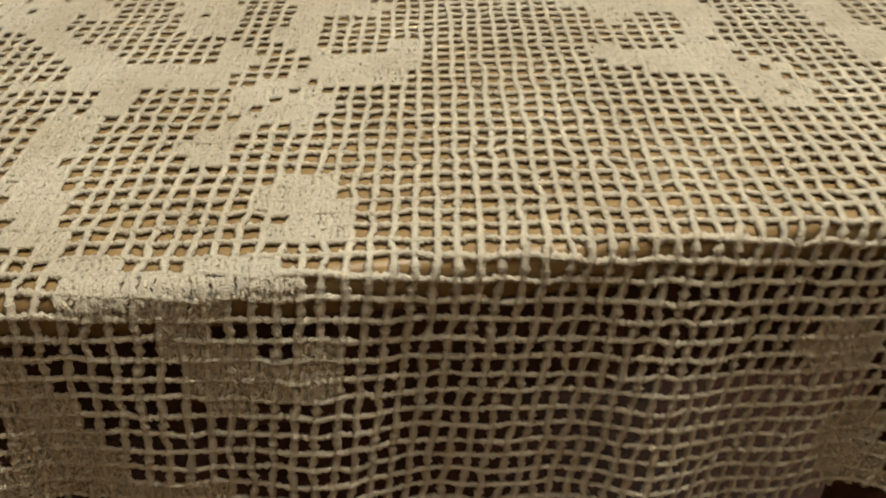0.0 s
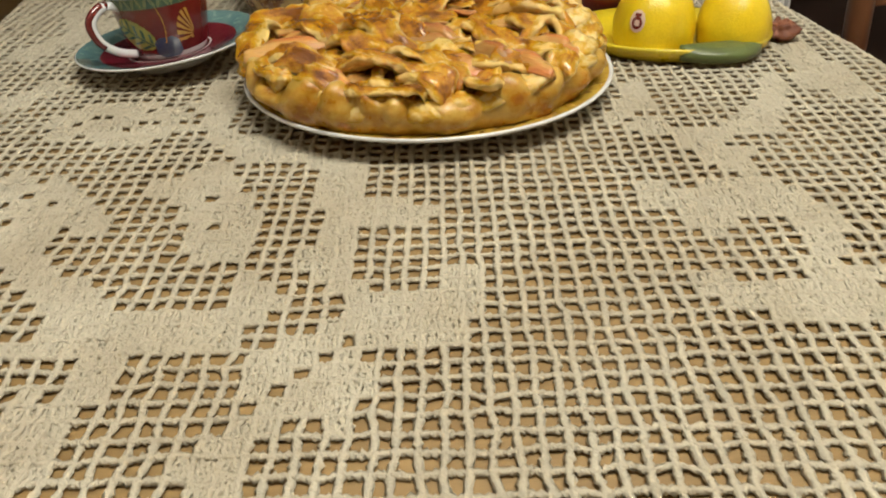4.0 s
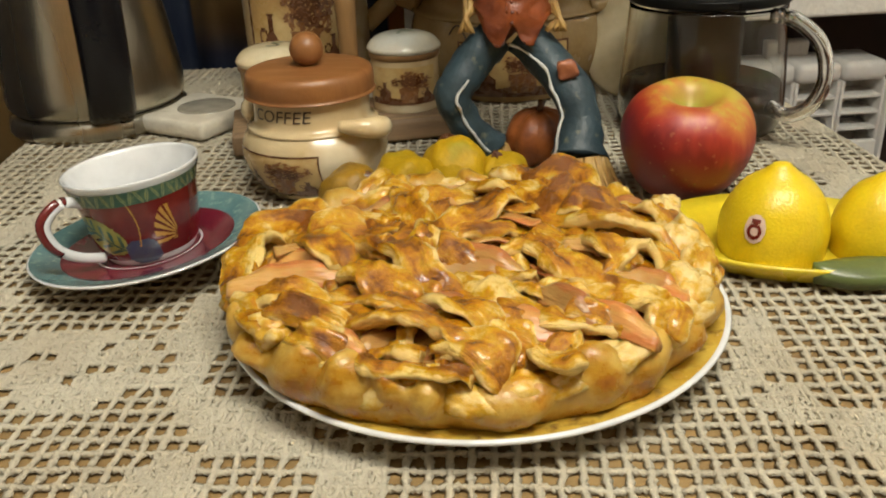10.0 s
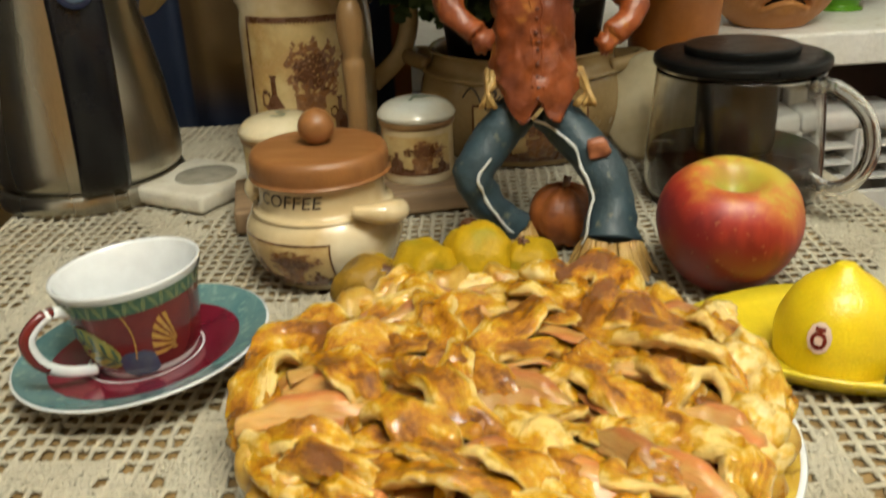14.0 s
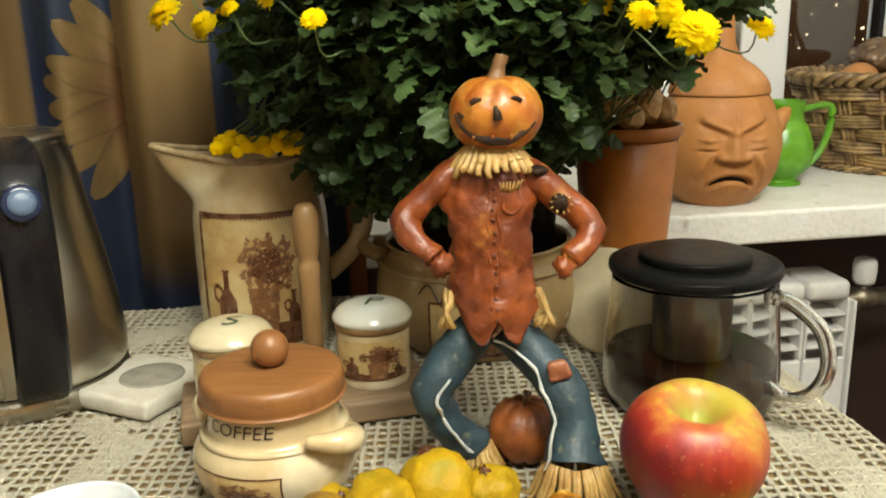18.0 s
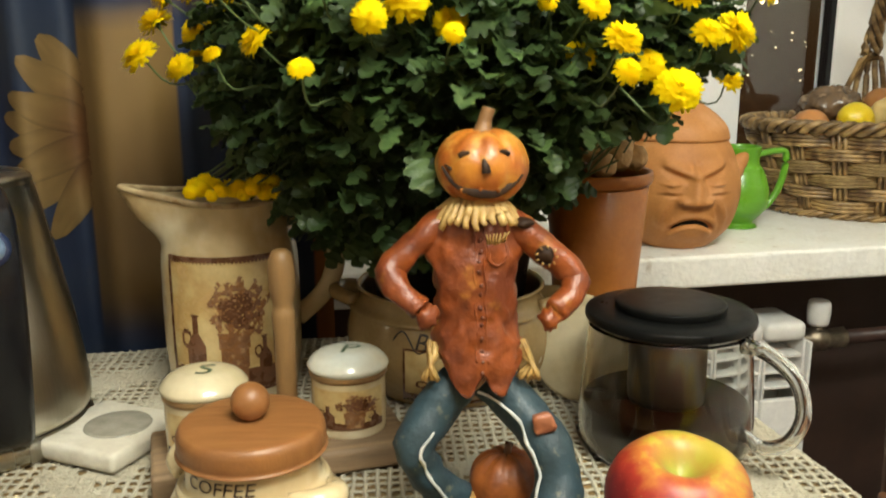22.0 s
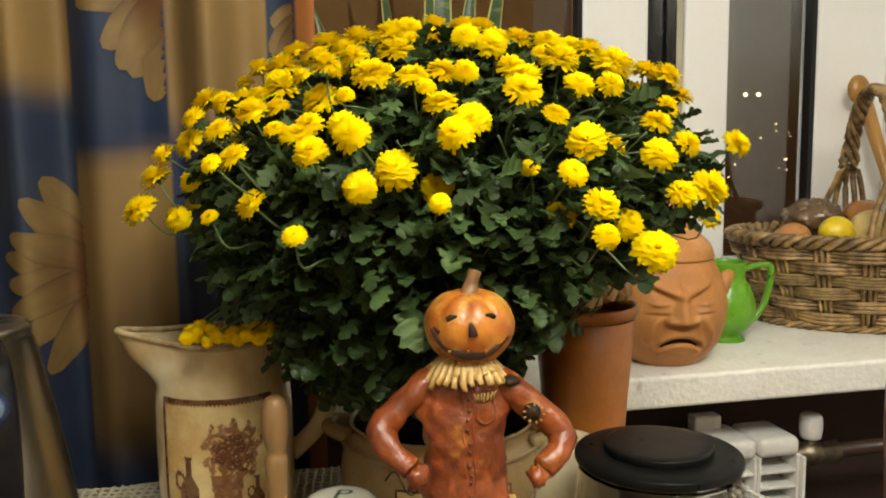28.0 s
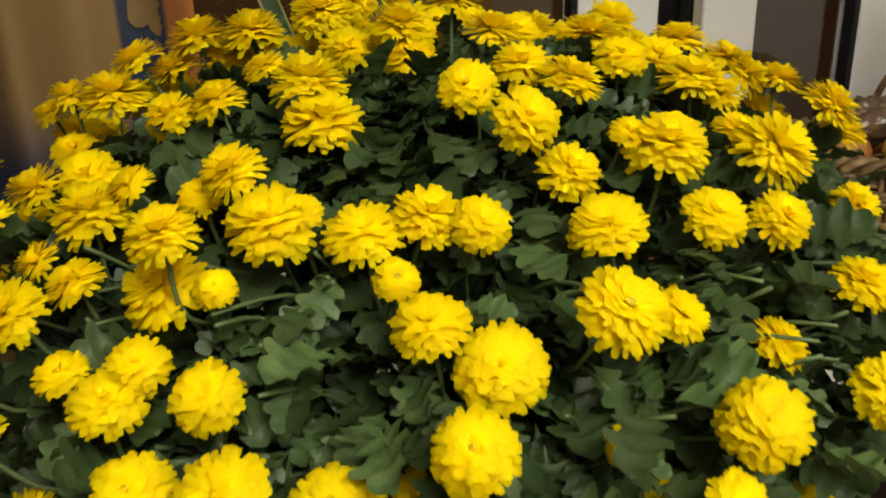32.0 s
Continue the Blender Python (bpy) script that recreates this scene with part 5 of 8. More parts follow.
UPPER_5 = [(0.0085, 0.006, [(-0.098, -0.070), (-0.072, -0.084), (-0.044, -0.098), (-0.018, -0.110)]), (0.0080, 0.007, [(-0.066, -0.052), (-0.040, -0.070), (-0.012, -0.088)]),
           (0.0080, 0.008, [(-0.046, -0.006), (-0.016, -0.014), (0.012, -0.034), (0.034, -0.046)]), (0.0085, 0.007, [(0.038, 0.020), (0.062, -0.004), (0.086, -0.032)]),
           (0.0080, 0.008, [(-0.060, 0.044), (-0.030, 0.046), (0.004, 0.062)]), (0.0075, 0.007, [(0.036, -0.086), (0.056, -0.094), (0.076, -0.090)])]
for k, (width, lift, pts) in enumerate(UPPER_1 + UPPER_2 + UPPER_3 + UPPER_4 + UPPER_5):
    pastry_strip(pts, width * 1.12, 0.0052 + 0.0010 * math.sin(k * 1.9), 3.1 * k + 1, lift + 0.0015, 0.55, 0.0040)
for k in range(44):          # short torn pieces of pastry that lie across
    r, a = 0.118 * math.sqrt((k + 0.5) / 44), k * 2 * math.pi / PHI ** 2 + 0.6
    x, y, turn, long = r * math.cos(a), r * math.sin(a), prng.gauss(-0.25, 0.55), prng.uniform(0.010, 0.021)
    pts = [(x + t * long * math.cos(turn) + 0.003 * math.sin(3 * t + k), y + t * long * math.sin(turn)) for t in (-1, -0.4, 0.3, 1)]
    pastry_strip(pts, prng.uniform(0.0045, 0.0080), prng.uniform(0.0030, 0.0048), 7.7 * k, prng.uniform(0.006, 0.011), 0.5, 0.002)
for x, y, r0, sd in ((-0.106, 0.058, 0.015, 1), (0.112, -0.002, 0.012, 7), (0.108, -0.044, 0.012, 9), (0.116, 0.052, 0.010, 12), (-0.052, 0.104, 0.013, 15), (0.024, 0.112, 0.013, 18)):
    def lump(d, sd=sd):
        return (1 + 0.35 * noise.noise(d * 2.2 + Vector((sd, 0, 0)))) * (1 - 0.35 * abs(d.z))
    part("pastry_knob", blob(r0, 24, 14, lump), STRIP_EDGE, pie, m=pose(x, y, pie_top(x, y) + 0.011, 20 * math.sin(sd), 15, sd * 40))
for k, (ang, tall) in enumerate(((-118, 0.026), (-104, 0.027), (-92, 0.025), (-79, 0.027), (-68, 0.028), (-130, 0.028), (-152, 0.034), (-140, 0.030), (-58, 0.030), (-44, 0.031), (-33, 0.034), (-22, 0.038), (-10, 0.040), (4, 0.040), (20, 0.038), (40, 0.036), (64, 0.034), (96, 0.036), (128, 0.036), (150, 0.036), (168, 0.036), (-168, 0.034))):      # dough folded over the edge
    a = radians(ang)

    def fold_lump(d, k=k):
        return (1 + 0.40 * noise.noise(d * 1.7 + Vector((k * 3.7, 0, 0))) + 0.08 * noise.noise(d * 5 + Vector((k, 2, 0)))) * (1 - 0.42 * abs(d.z))
    part("edge_fold", blob(0.0165, 24, 14, fold_lump), STRIP_EDGE, pie, m=pose(0.122 * math.cos(a), 0.122 * math.sin(a), tall - (0.008 if 80 < ang % 360 < 200 else 0), prng.uniform(-20, 20), prng.uniform(-25, 5), ang + prng.uniform(50, 110)) @ Matrix.Diagonal((1.2, 0.62, 0.8, 1)))
lump_block = blob(0.0085, 20, 12, lambda d: (1 + 0.25 * noise.noise(d * 2)) * (abs(d.x) ** 4 + abs(d.y) ** 4 + abs(d.z) ** 4) ** -0.25)
part("dough_lump", lump_block, STRIP_EDGE, pie, "pale unbaked lump of dough", m=pose(-0.094, -0.080, 0.036, 20, -15, 30))
part("burnt_flake", blob(0.0038, 14, 8, lambda d: (1 + 0.7 * noise.noise(d * 3)) * (1 - 0.6 * abs(d.z))), DECAL_DARK, pie, "small burnt flake", m=pose(-0.014, -0.052, 0.050))

pie.scale = (1.065, 1.05, 1.0)

# ---- coffee jar ----
JC = Vector((-0.153, 1.068, 0.750))
jar = empty("coffee_jar", JC, 0, "cream ceramic coffee jar with a sepia print and wooden lid", "jar")
JAR = smooth_profile([(0.042, 0.0), (0.0445, 0.003), (0.055, 0.016), (0.0615, 0.034), (0.0605, 0.047), (0.0535, 0.058), (0.0490, 0.064), (0.0487, 0.084)], 5)
part("body", lathe([(0.0, 0.0015)] + JAR + [(0.045, 0.085), (0.044, 0.06), (0.0, 0.02)], 64), CREAM, jar)
part("rib", lathe([(0.0545, 0.0560), (0.0560, 0.0575), (0.0545, 0.0592), (0.0525, 0.0600)], 64), CREAM, jar)
still_life(jar, JAR, radians(-112), -0.044, 0.036, 0.008, 0.044, 1.0)
for ang in (-34, 180 - 34):
    d = Vector((math.cos(radians(ang)), math.sin(radians(ang)), 0))
    s = Vector((-d.y, d.x, 0))
    path = curve_points([d * 0.052 + s * 0.024 + Vector((0, 0, 0.058)), d * 0.067 + s * 0.012 + Vector((0, 0, 0.060)), d * 0.071 + Vector((0, 0, 0.062)), d * 0.067 - s * 0.012 + Vector((0, 0, 0.064)), d * 0.052 - s * 0.024 + Vector((0, 0, 0.066))], 5)
    part("lug", tube(path, [0.004 + 0.0055 * math.sin(math.pi * i / (len(path) - 1)) for i in range(len(path))], 12), CREAM, jar)
part("lettering", lettering("COFFEE", 0.0142, lambda x, y: wrapped(JAR, radians(-113), x * 1.1 + 0.2 * y, 0.0685 + y, 0.0006)), INK, jar, "black lettering COFFEE", smooth=False)
lid = part("lid", lathe(smooth_profile([(0.0, 0.083), (0.0505, 0.083), (0.0530, 0.0855), (0.0535, 0.094), (0.0520, 0.1005), (0.046, 0.1035), (0.02, 0.1045), (0.0, 0.1045)], 4), 64), LID_WOOD, jar, "orange-brown turned wooden lid")
part("knob", blob(0.0140, 28, 16, lambda d: 1 - 0.06 * d.z), LID_WOOD, lid, m=pose(0, 0, 0.1185))

# ---- shakers on their wooden stand ----
stand = empty("shaker_stand", (-0.152, 1.215, 0.750), 14, "worn wooden shaker stand with an upright turned handle", "stand")
part("board", box((0.225, 0.098, 0.022), (0, 0, 0.011), 0.004), GREY_WOOD, stand)
part("post", lathe(smooth_profile([(0.0095, 0.02), (0.0100, 0.10), (0.0110, 0.125), (0.0090, 0.135), (0.0120, 0.150), (0.0125, 0.172), (0.0080, 0.186), (0.0, 0.188)], 4), 24), STICK_WOOD, stand, m=pose(0.012, 0.034, 0))


def shaker(name, at, letter, lidmat, label, seed, tilt):
    ob = empty(name, at, tilt, label, "shaker", "ceramic shakers on the stand")
    prof = smooth_profile([(0.0325, 0.0), (0.0345, 0.003), (0.0345, 0.048), (0.0345, 0.054)], 4)
    part("body", lathe([(0.0, 0.001)] + prof + [(0.030, 0.055), (0.0, 0.054)], 56), CREAM, ob)
    part("collar", lathe([(0.0348, 0.0515), (0.0360, 0.0530), (0.0362, 0.0575), (0.0350, 0.0590)], 56), STICK_WOOD, ob)
    top = smooth_profile([(0.0362, 0.0580), (0.0375, 0.0605), (0.0365, 0.0640), (0.0300, 0.0705), (0.0180, 0.0745), (0.0, 0.0760)], 5)
    part("top", lathe(top, 56), lidmat, ob)
    still_life(ob, prof, TO_EYE, -0.036, 0.036, 0.009, 0.046, seed, False)

    def on_top(x, y):
        r = math.hypot(x, y)
        return Vector((x, y, radius_height(top, r) + 0.0005))
    part("lettering", lettering(letter, 0.030, lambda x, y: on_top(x * 1.15 + 0.25 * y, y - 0.013)), GREEN_INK, ob, "dark green letter " + letter, smooth=False)
    return ob


def radius_height(profile, r):
    for (r0, z0), (r1, z1) in zip(profile, profile[1:]):
        if min(r0, r1) <= r <= max(r0, r1) and abs(r1 - r0) > 1e-7 and z1 > 0.06:
            return z0 + (z1 - z0) * (r - r0) / (r1 - r0)
    return profile[-1][1]


shaker("salt_shaker", (-0.212, 1.192, 0.772), "S", PALE_LID, "cream ceramic shaker with S on its domed top", 3.0, 6)
shaker("pepper_shaker", (-0.090, 1.236, 0.772), "P", BLUISH_LID, "ceramic shaker with P on its bluish domed top", 5.0, 0)

# ---- jug ----
RIM_BROWN = material("worn_brown_glaze_edge", (0.30, 0.19, 0.09), (0.52, 0.41, 0.23), rough=0.3, scale=60, fine=300, bump=0.1, coat=0.4)
JU = Vector((-0.222, 1.408, 0.750))
jug = empty("jug", JU, 0, "tall cream ceramic jug with a framed sepia print", "jug")
JUG = smooth_profile([(0.066, 0.0), (0.0685, 0.004), (0.0735, 0.05), (0.0735, 0.11), (0.0725, 0.150), (0.0685, 0.174), (0.0640, 0.192), (0.0640, 0.205), (0.0655, 0.212)], 5)
bm = lathe([(0.0, 0.002)] + JUG + [(0.0655, 0.2145), (0.0630, 0.2135), (0.061, 0.195), (0.065, 0.174), (0.068, 0.15), (0.066, 0.03), (0.0, 0.012)], 72)
sp = radians(-162)
for v in bm.verts:
    a = math.atan2(v.co.y, v.co.x)
    da = (a - sp + math.pi) % (2 * math.pi) - math.pi
    k = math.exp(-(da / 0.42) ** 2) * step(v.co.z, 0.160, 0.214)
    out = Vector((math.cos(sp), math.sin(sp), 0))
    v.co += out * 0.042 * k + Vector((0, 0, 0.010 * k * step(v.co.z, 0.19, 0.214)))
    v.co.z += 0.003 * math.sin(2 * a + 1) * step(v.co.z, 0.19, 0.214)
part("body", bm, CREAM, jug)
rim = []
for k in range(73):
    a = 2 * math.pi * k / 72
    da = (a - sp + math.pi) % (2 * math.pi) - math.pi
    kk = math.exp(-(da / 0.42) ** 2)
    q = Vector((0.0648 * math.cos(a), 0.0648 * math.sin(a), 0.2148 + 0.010 * kk + 0.003 * math.sin(2 * a + 1))) + Vector((math.cos(sp), math.sin(sp), 0)) * 0.042 * kk
    rim.append(tuple(q))
part("rim", tube(rim, 0.0034, 10), RIM_BROWN, jug, "worn brown rim")
hd = Vector((math.cos(radians(12)), math.sin(radians(12)), 0))
path = curve_points([hd * 0.058 + Vector((0, 0, 0.186)), hd * 0.094 + Vector((0, 0, 0.190)), hd * 0.116 + Vector((0, 0, 0.155)), hd * 0.106 + Vector((0, 0, 0.105)), hd * 0.070 + Vector((0, 0, 0.070))], 6)
part("handle", tube(path, 0.0085, 12, flat=1.3, up=hd), CREAM, jug)
still_life(jug, JUG, radians(-90), -0.056, 0.060, 0.018, 0.156, 7.0)
part("print_edge", wrap_patch(JUG, radians(-90), lambda x, y: y > 0.35 or math.sin(x * 190) > -0.2, -0.058, 0.062, 0.154, 0.161, 0.0014, 90, 4), DECAL_DARK, jug, "dark woven edge of the print")

# ---- wide canister that holds the flower pot ----
# browner than the jar's cream, and darkened further for the bush's shade
SHADED_BROWN_CREAM = material("shaded_brown_cream_glaze", (0.44, 0.31, 0.145), (0.33, 0.21, 0.085), rough=0.24, scale=12, fine=200, bump=0.03, coat=0.3)
CC = Vector((0.018, 1.402, 0.750))
can = empty("canister", CC, 0, "wide cream ceramic canister with a B and a sepia print", "canister")
CAN = smooth_profile([(0.088, 0.0), (0.092, 0.004), (0.110, 0.030), (0.1155, 0.060), (0.110, 0.088), (0.102, 0.099), (0.101, 0.108), (0.104, 0.114)], 5)
part("body", lathe([(0.0, 0.002)] + CAN + [(0.102, 0.116), (0.098, 0.112), (0.098, 0.10), (0.104, 0.06), (0.085, 0.01), (0.0, 0.008)], 72), SHADED_BROWN_CREAM, can)
part("rib", lathe([(0.110, 0.0905), (0.1135, 0.0925), (0.1100, 0.0955)], 72), SHADED_BROWN_CREAM, can)
still_life(can, CAN, radians(-88), -0.060, 0.060, 0.010, 0.070, 11.0)
part("lettering", lettering("B", 0.026, lambda x, y: wrapped(CAN, radians(-110), x + 0.25 * y, 0.070 + y, 0.0007)), INK, can, "black letter B", smooth=False)
part("flourish", tube([wrapped(CAN, radians(-110), s, 0.078 + 0.010 * math.sin(t), 0.0006) for s, t in [(-0.030 + 0.0028 * k, 0.45 * k) for k in range(16)]], 0.0008, 6), INK, can)
for ang in (168, -12):
    d = Vector((math.cos(radians(ang)), math.sin(radians(ang)), 0))
    s = Vector((-d.y, d.x, 0))
    path = curve_points([d * 0.100 + s * 0.03 + Vector((0, 0, 0.096)), d * 0.124 + s * 0.016 + Vector((0, 0, 0.100)), d * 0.130 + Vector((0, 0, 0.101)), d * 0.124 - s * 0.016 + Vector((0, 0, 0.100)), d * 0.100 - s * 0.03 + Vector((0, 0, 0.096))], 5)
    part("lug", tube(path, 0.0085, 12), SHADED_BROWN_CREAM, can)

# ---- kettle ----
KC = Vector((-0.440, 1.288, 0.750))
kd = Vector((0.515, -0.857, 0))
kettle = empty("kettle", KC, 0, "brushed steel electric kettle with a black handle", "kettle")
part("base", lathe([(0.0, 0.0), (0.094, 0.0), (0.096, 0.004), (0.094, 0.016), (0.090, 0.020), (0.0, 0.020)], 64), STEEL, kettle, "dull steel power base")
KET = smooth_profile([(0.088, 0.0215), (0.0935, 0.030), (0.0935, 0.055), (0.085, 0.120), (0.0725, 0.190), (0.0635, 0.236), (0.0605, 0.246)], 5)
part("gap", lathe([(0.087, 0.019), (0.0865, 0.023)], 64), BLACK_PLASTIC, kettle)
part("body", lathe([(0.0, 0.0215)] + KET, 72), STEEL, kettle)
part("lid", lathe(smooth_profile([(0.0610, 0.246), (0.0600, 0.252), (0.052, 0.256), (0.02, 0.258), (0.0, 0.258)], 4), 56), STEEL, kettle)
side_v = Vector((-kd.y, kd.x, 0))
path = curve_points([kd * 0.052 + Vector((0, 0, 0.247)), kd * 0.098 + Vector((0, 0, 0.246)), kd * 0.138 + Vector((0, 0, 0.226)), kd * 0.146 + Vector((0, 0, 0.180)), kd * 0.134 + Vector((0, 0, 0.110)), kd * 0.112 + Vector((0, 0, 0.045)), kd * 0.090 + Vector((0, 0, 0.026))], 7)
bm = bmesh.new()
rings = []
for i, p in enumerate(path):
    t = (Vector(path[min(i + 1, len(path) - 1)]) - Vector(path[max(i - 1, 0)])).normalized()
    o = t.cross(side_v).normalized()
    w, h = 0.0225, 0.010
    rings.append([bm.verts.new(Vector(p) + side_v * w * sx + o * h * sy) for sx, sy in ((-1, -0.6), (-0.8, -1), (0.8, -1), (1, -0.6), (1, 0.6), (0.8, 1), (-0.8, 1), (-1, 0.6))])
for p, q in zip(rings, rings[1:]):
    for k in range(8):
        bm.faces.new((p[k], q[k], q[(k + 1) % 8], p[(k + 1) % 8]))
bm.faces.new(rings[0])
bm.faces.new(rings[-1][::-1])
handle = part("handle", bm, BLACK_PLASTIC, kettle, "glossy black handle")
spot = kd * 0.1555 + Vector((0, 0, 0.214))
nrm = Vector((kd.x, kd.y, 0.28)).normalized()
turn = nrm.to_track_quat("Z", "Y").to_matrix().to_4x4()
part("button_ring", lathe([(0.0, 0.0), (0.0155, 0.0), (0.0150, 0.003), (0.011, 0.0035)], 32), material("dark_blue_plastic", (0.02, 0.03, 0.07), (0.015, 0.02, 0.05), rough=0.2, bump=0.0), handle, "dark blue switch ring", m=Matrix.Translation(spot) @ turn)
part("button", lathe([(0.011, 0.002), (0.0105, 0.005), (0.006, 0.006), (0.0, 0.0062)], 28), material("pale_blue_switch", (0.13, 0.18, 0.27), (0.10, 0.15, 0.23), rough=0.3, bump=0.0), handle, "pale blue switch", m=Matrix.Translation(spot) @ turn)

# ---- white tray with a glass disc ----
tray = empty("candle_tray", (-0.318, 1.258, 0.750), -26, "square white ceramic tray with a round grey glass disc", "tray")
CHIPPED = material("worn_white_glaze", (0.70, 0.67, 0.58), (0.6, 0.56, 0.46), rough=0.4, scale=30, fine=200, bump=0.15, third=(0.4, 0.36, 0.28), third_scale=60, third_at=0.66)
part("body", box((0.102, 0.102, 0.019), (0, 0, 0.0095), 0.006), CHIPPED, tray)
part("disc", lathe([(0.0, 0.0205), (0.028, 0.0205), (0.0305, 0.0200), (0.031, 0.0190)], 40), material("grey_frosted_glass", (0.36, 0.34, 0.28), (0.27, 0.25, 0.2), rough=0.2, scale=60, fine=300, bump=0.15), tray, "round grey disc", m=pose(0.008, 0.004, 0))

# ---- small fruit ----
QUINCE = material("yellow_quince_skin", (0.50, 0.305, 0.006), (0.38, 0.24, 0.006), rough=0.5, scale=45, fine=300, bump=0.5, third=(0.26, 0.24, 0.012), third_scale=26, third_at=0.54, each=0.15, spec=0.25)
QUINCE_BROWN = material("browned_quince_skin", (0.33, 0.18, 0.010), (0.20, 0.11, 0.010), rough=0.5, scale=60, fine=420, bump=0.35, third=(0.16, 0.08, 0.02), third_scale=70, third_at=0.58)
for (x, y, r, seed, sk) in ((-0.108, 0.972, 0.0250, 1, 1), (-0.070, 1.002, 0.0245, 2, 0), (-0.032, 1.020, 0.0275, 3, 0), (0.006, 1.020, 0.021, 4, 0), (-0.108, 1.022, 0.0150, 6, 0)):
    def knob(d, seed=seed):
        a = math.atan2(d.y, d.x)
        return 1 + 0.08 * math.cos(5 * a + seed) * (1 - d.z * d.z) + 0.12 * noise.noise(d * 2.6 + Vector((seed * 3, 0, 0))) - 0.10 * math.exp(-((1 - d.z) / 0.05))
    q = empty("quince", (x, y, 0.7505 + r * 0.97), seed * 70, "small knobbly yellow quince fruit" if not sk else "small browned yellow quince fruit", "quince", "quinces behind the pie")
    tilt = pose(0, 0, 0, (70, 40, 62, 30, 15)[seed % 5], 0, 0)
    part("flesh", blob(r, 32, 20, knob), QUINCE_BROWN if sk else QUINCE, q, m=tilt)
    part("calyx", blob(r * 0.22, 12, 6, lambda d: 1 + 0.5 * math.cos(5 * math.atan2(d.y, d.x)) - 0.5 * abs(d.z)), DECAL_DARK, q, "dark dry calyx", m=tilt @ pose(0, 0, r * 0.90))

# ---- apple ----
APPLE_SKIN = bpy.data.materials.new("red_yellow_apple_skin")
APPLE_SKIN.use_nodes = True
nt = APPLE_SKIN.node_tree
p = nt.nodes["Principled BSDF"]
co, sep = nt.nodes.new("ShaderNodeTexCoord"), nt.nodes.new("ShaderNodeSeparateXYZ")
nt.links.new(co.outputs["Object"], sep.inputs[0])
mp = nt.nodes.new("ShaderNodeMapping")
mp.inputs["Scale"].default_value = (1, 1, 0.12)
nt.links.new(co.outputs["Object"], mp.inputs[0])
streak, large = nt.nodes.new("ShaderNodeTexNoise"), nt.nodes.new("ShaderNodeTexNoise")
streak.inputs["Scale"].default_value, streak.inputs["Detail"].default_value = 110, 4
large.inputs["Scale"].default_value = 16
nt.links.new(mp.outputs[0], streak.inputs["Vector"])
nt.links.new(co.outputs["Object"], large.inputs["Vector"])


def math_node(op, a, b):
    n = nt.nodes.new("ShaderNodeMath")
    n.operation = op
    for i, v in enumerate((a, b)):
        if isinstance(v, (int, float)):
            n.inputs[i].default_value = v
        else:
            nt.links.new(v, n.inputs[i])
    return n.outputs[0]


high = math_node("MULTIPLY", sep.outputs[2], 16.5)
tone = math_node("ADD", math_node("ADD", math_node("MULTIPLY", streak.outputs["Fac"], 0.55), math_node("MULTIPLY", large.outputs["Fac"], 0.9)), math_node("SUBTRACT", high, 0.30))
tone = math_node("ADD", tone, math_node("MULTIPLY", sep.outputs[0], 3.0))
rm = nt.nodes.new("ShaderNodeValToRGB")
els = rm.color_ramp.elements
els[0].position, els[0].color = 0.45, (0.155, 0.006, 0.008, 1)
els[1].position, els[1].color = 1.0, (0.44, 0.33, 0.035, 1)
for at, col in ((0.70, (0.33, 0.028, 0.015)), (0.88, (0.46, 0.14, 0.028))):
    e = els.new(at)
    e.color = (*col, 1)
sc = math_node("MULTIPLY", tone, 0.8)
nt.links.new(sc, rm.inputs[0])
# greenish skin in the stem pit, small pale specks and brown scars
axis_d = math_node("SQRT", math_node("ADD", math_node("MULTIPLY", sep.outputs[0], sep.outputs[0]), math_node("MULTIPLY", sep.outputs[1], sep.outputs[1])), 0.0)
pit = math_node("MULTIPLY", math_node("GREATER_THAN", sep.outputs[2], 0.0), math_node("MULTIPLY", math_node("MAXIMUM", math_node("SUBTRACT", 0.030, math_node("ADD", axis_d, math_node("MULTIPLY", streak.outputs["Fac"], 0.012))), 0.0), 60.0))
specks = nt.nodes.new("ShaderNodeTexNoise")
specks.inputs["Scale"].default_value, specks.inputs["Detail"].default_value = 210, 1
nt.links.new(co.outputs["Object"], specks.inputs["Vector"])
scars = nt.nodes.new("ShaderNodeTexNoise")
scars.inputs["Scale"].default_value, scars.inputs["Detail"].default_value = 75, 3
nt.links.new(co.outputs["Object"], scars.inputs["Vector"])
skin = rm.outputs[0]
for fac, col in ((math_node("MINIMUM", pit, 0.95), (0.36, 0.36, 0.05)), (math_node("MULTIPLY", math_node("GREATER_THAN", specks.outputs["Fac"], 0.71), 0.14), (0.62, 0.42, 0.18)), (math_node("MULTIPLY", math_node("GREATER_THAN", scars.outputs["Fac"], 0.71), 0.7), (0.12, 0.06, 0.02))):
    mx = nt.nodes.new("ShaderNodeMix")
    mx.data_type = "RGBA"
    nt.links.new(fac, mx.inputs[0])
    nt.links.new(skin, mx.inputs[6])
    mx.inputs[7].default_value = (*col, 1)
    skin = mx.outputs[2]
nt.links.new(skin, p.inputs["Base Color"])
p.inputs["Roughness"].default_value, p.inputs["Coat Weight"].default_value, p.inputs["Coat Roughness"].default_value = 0.45, 0.12, 0.3
fn = nt.nodes.new("ShaderNodeTexNoise")
fn.inputs["Scale"].default_value = 260
nt.links.new(co.outputs["Object"], fn.inputs["Vector"])
bp = nt.nodes.new("ShaderNodeBump")
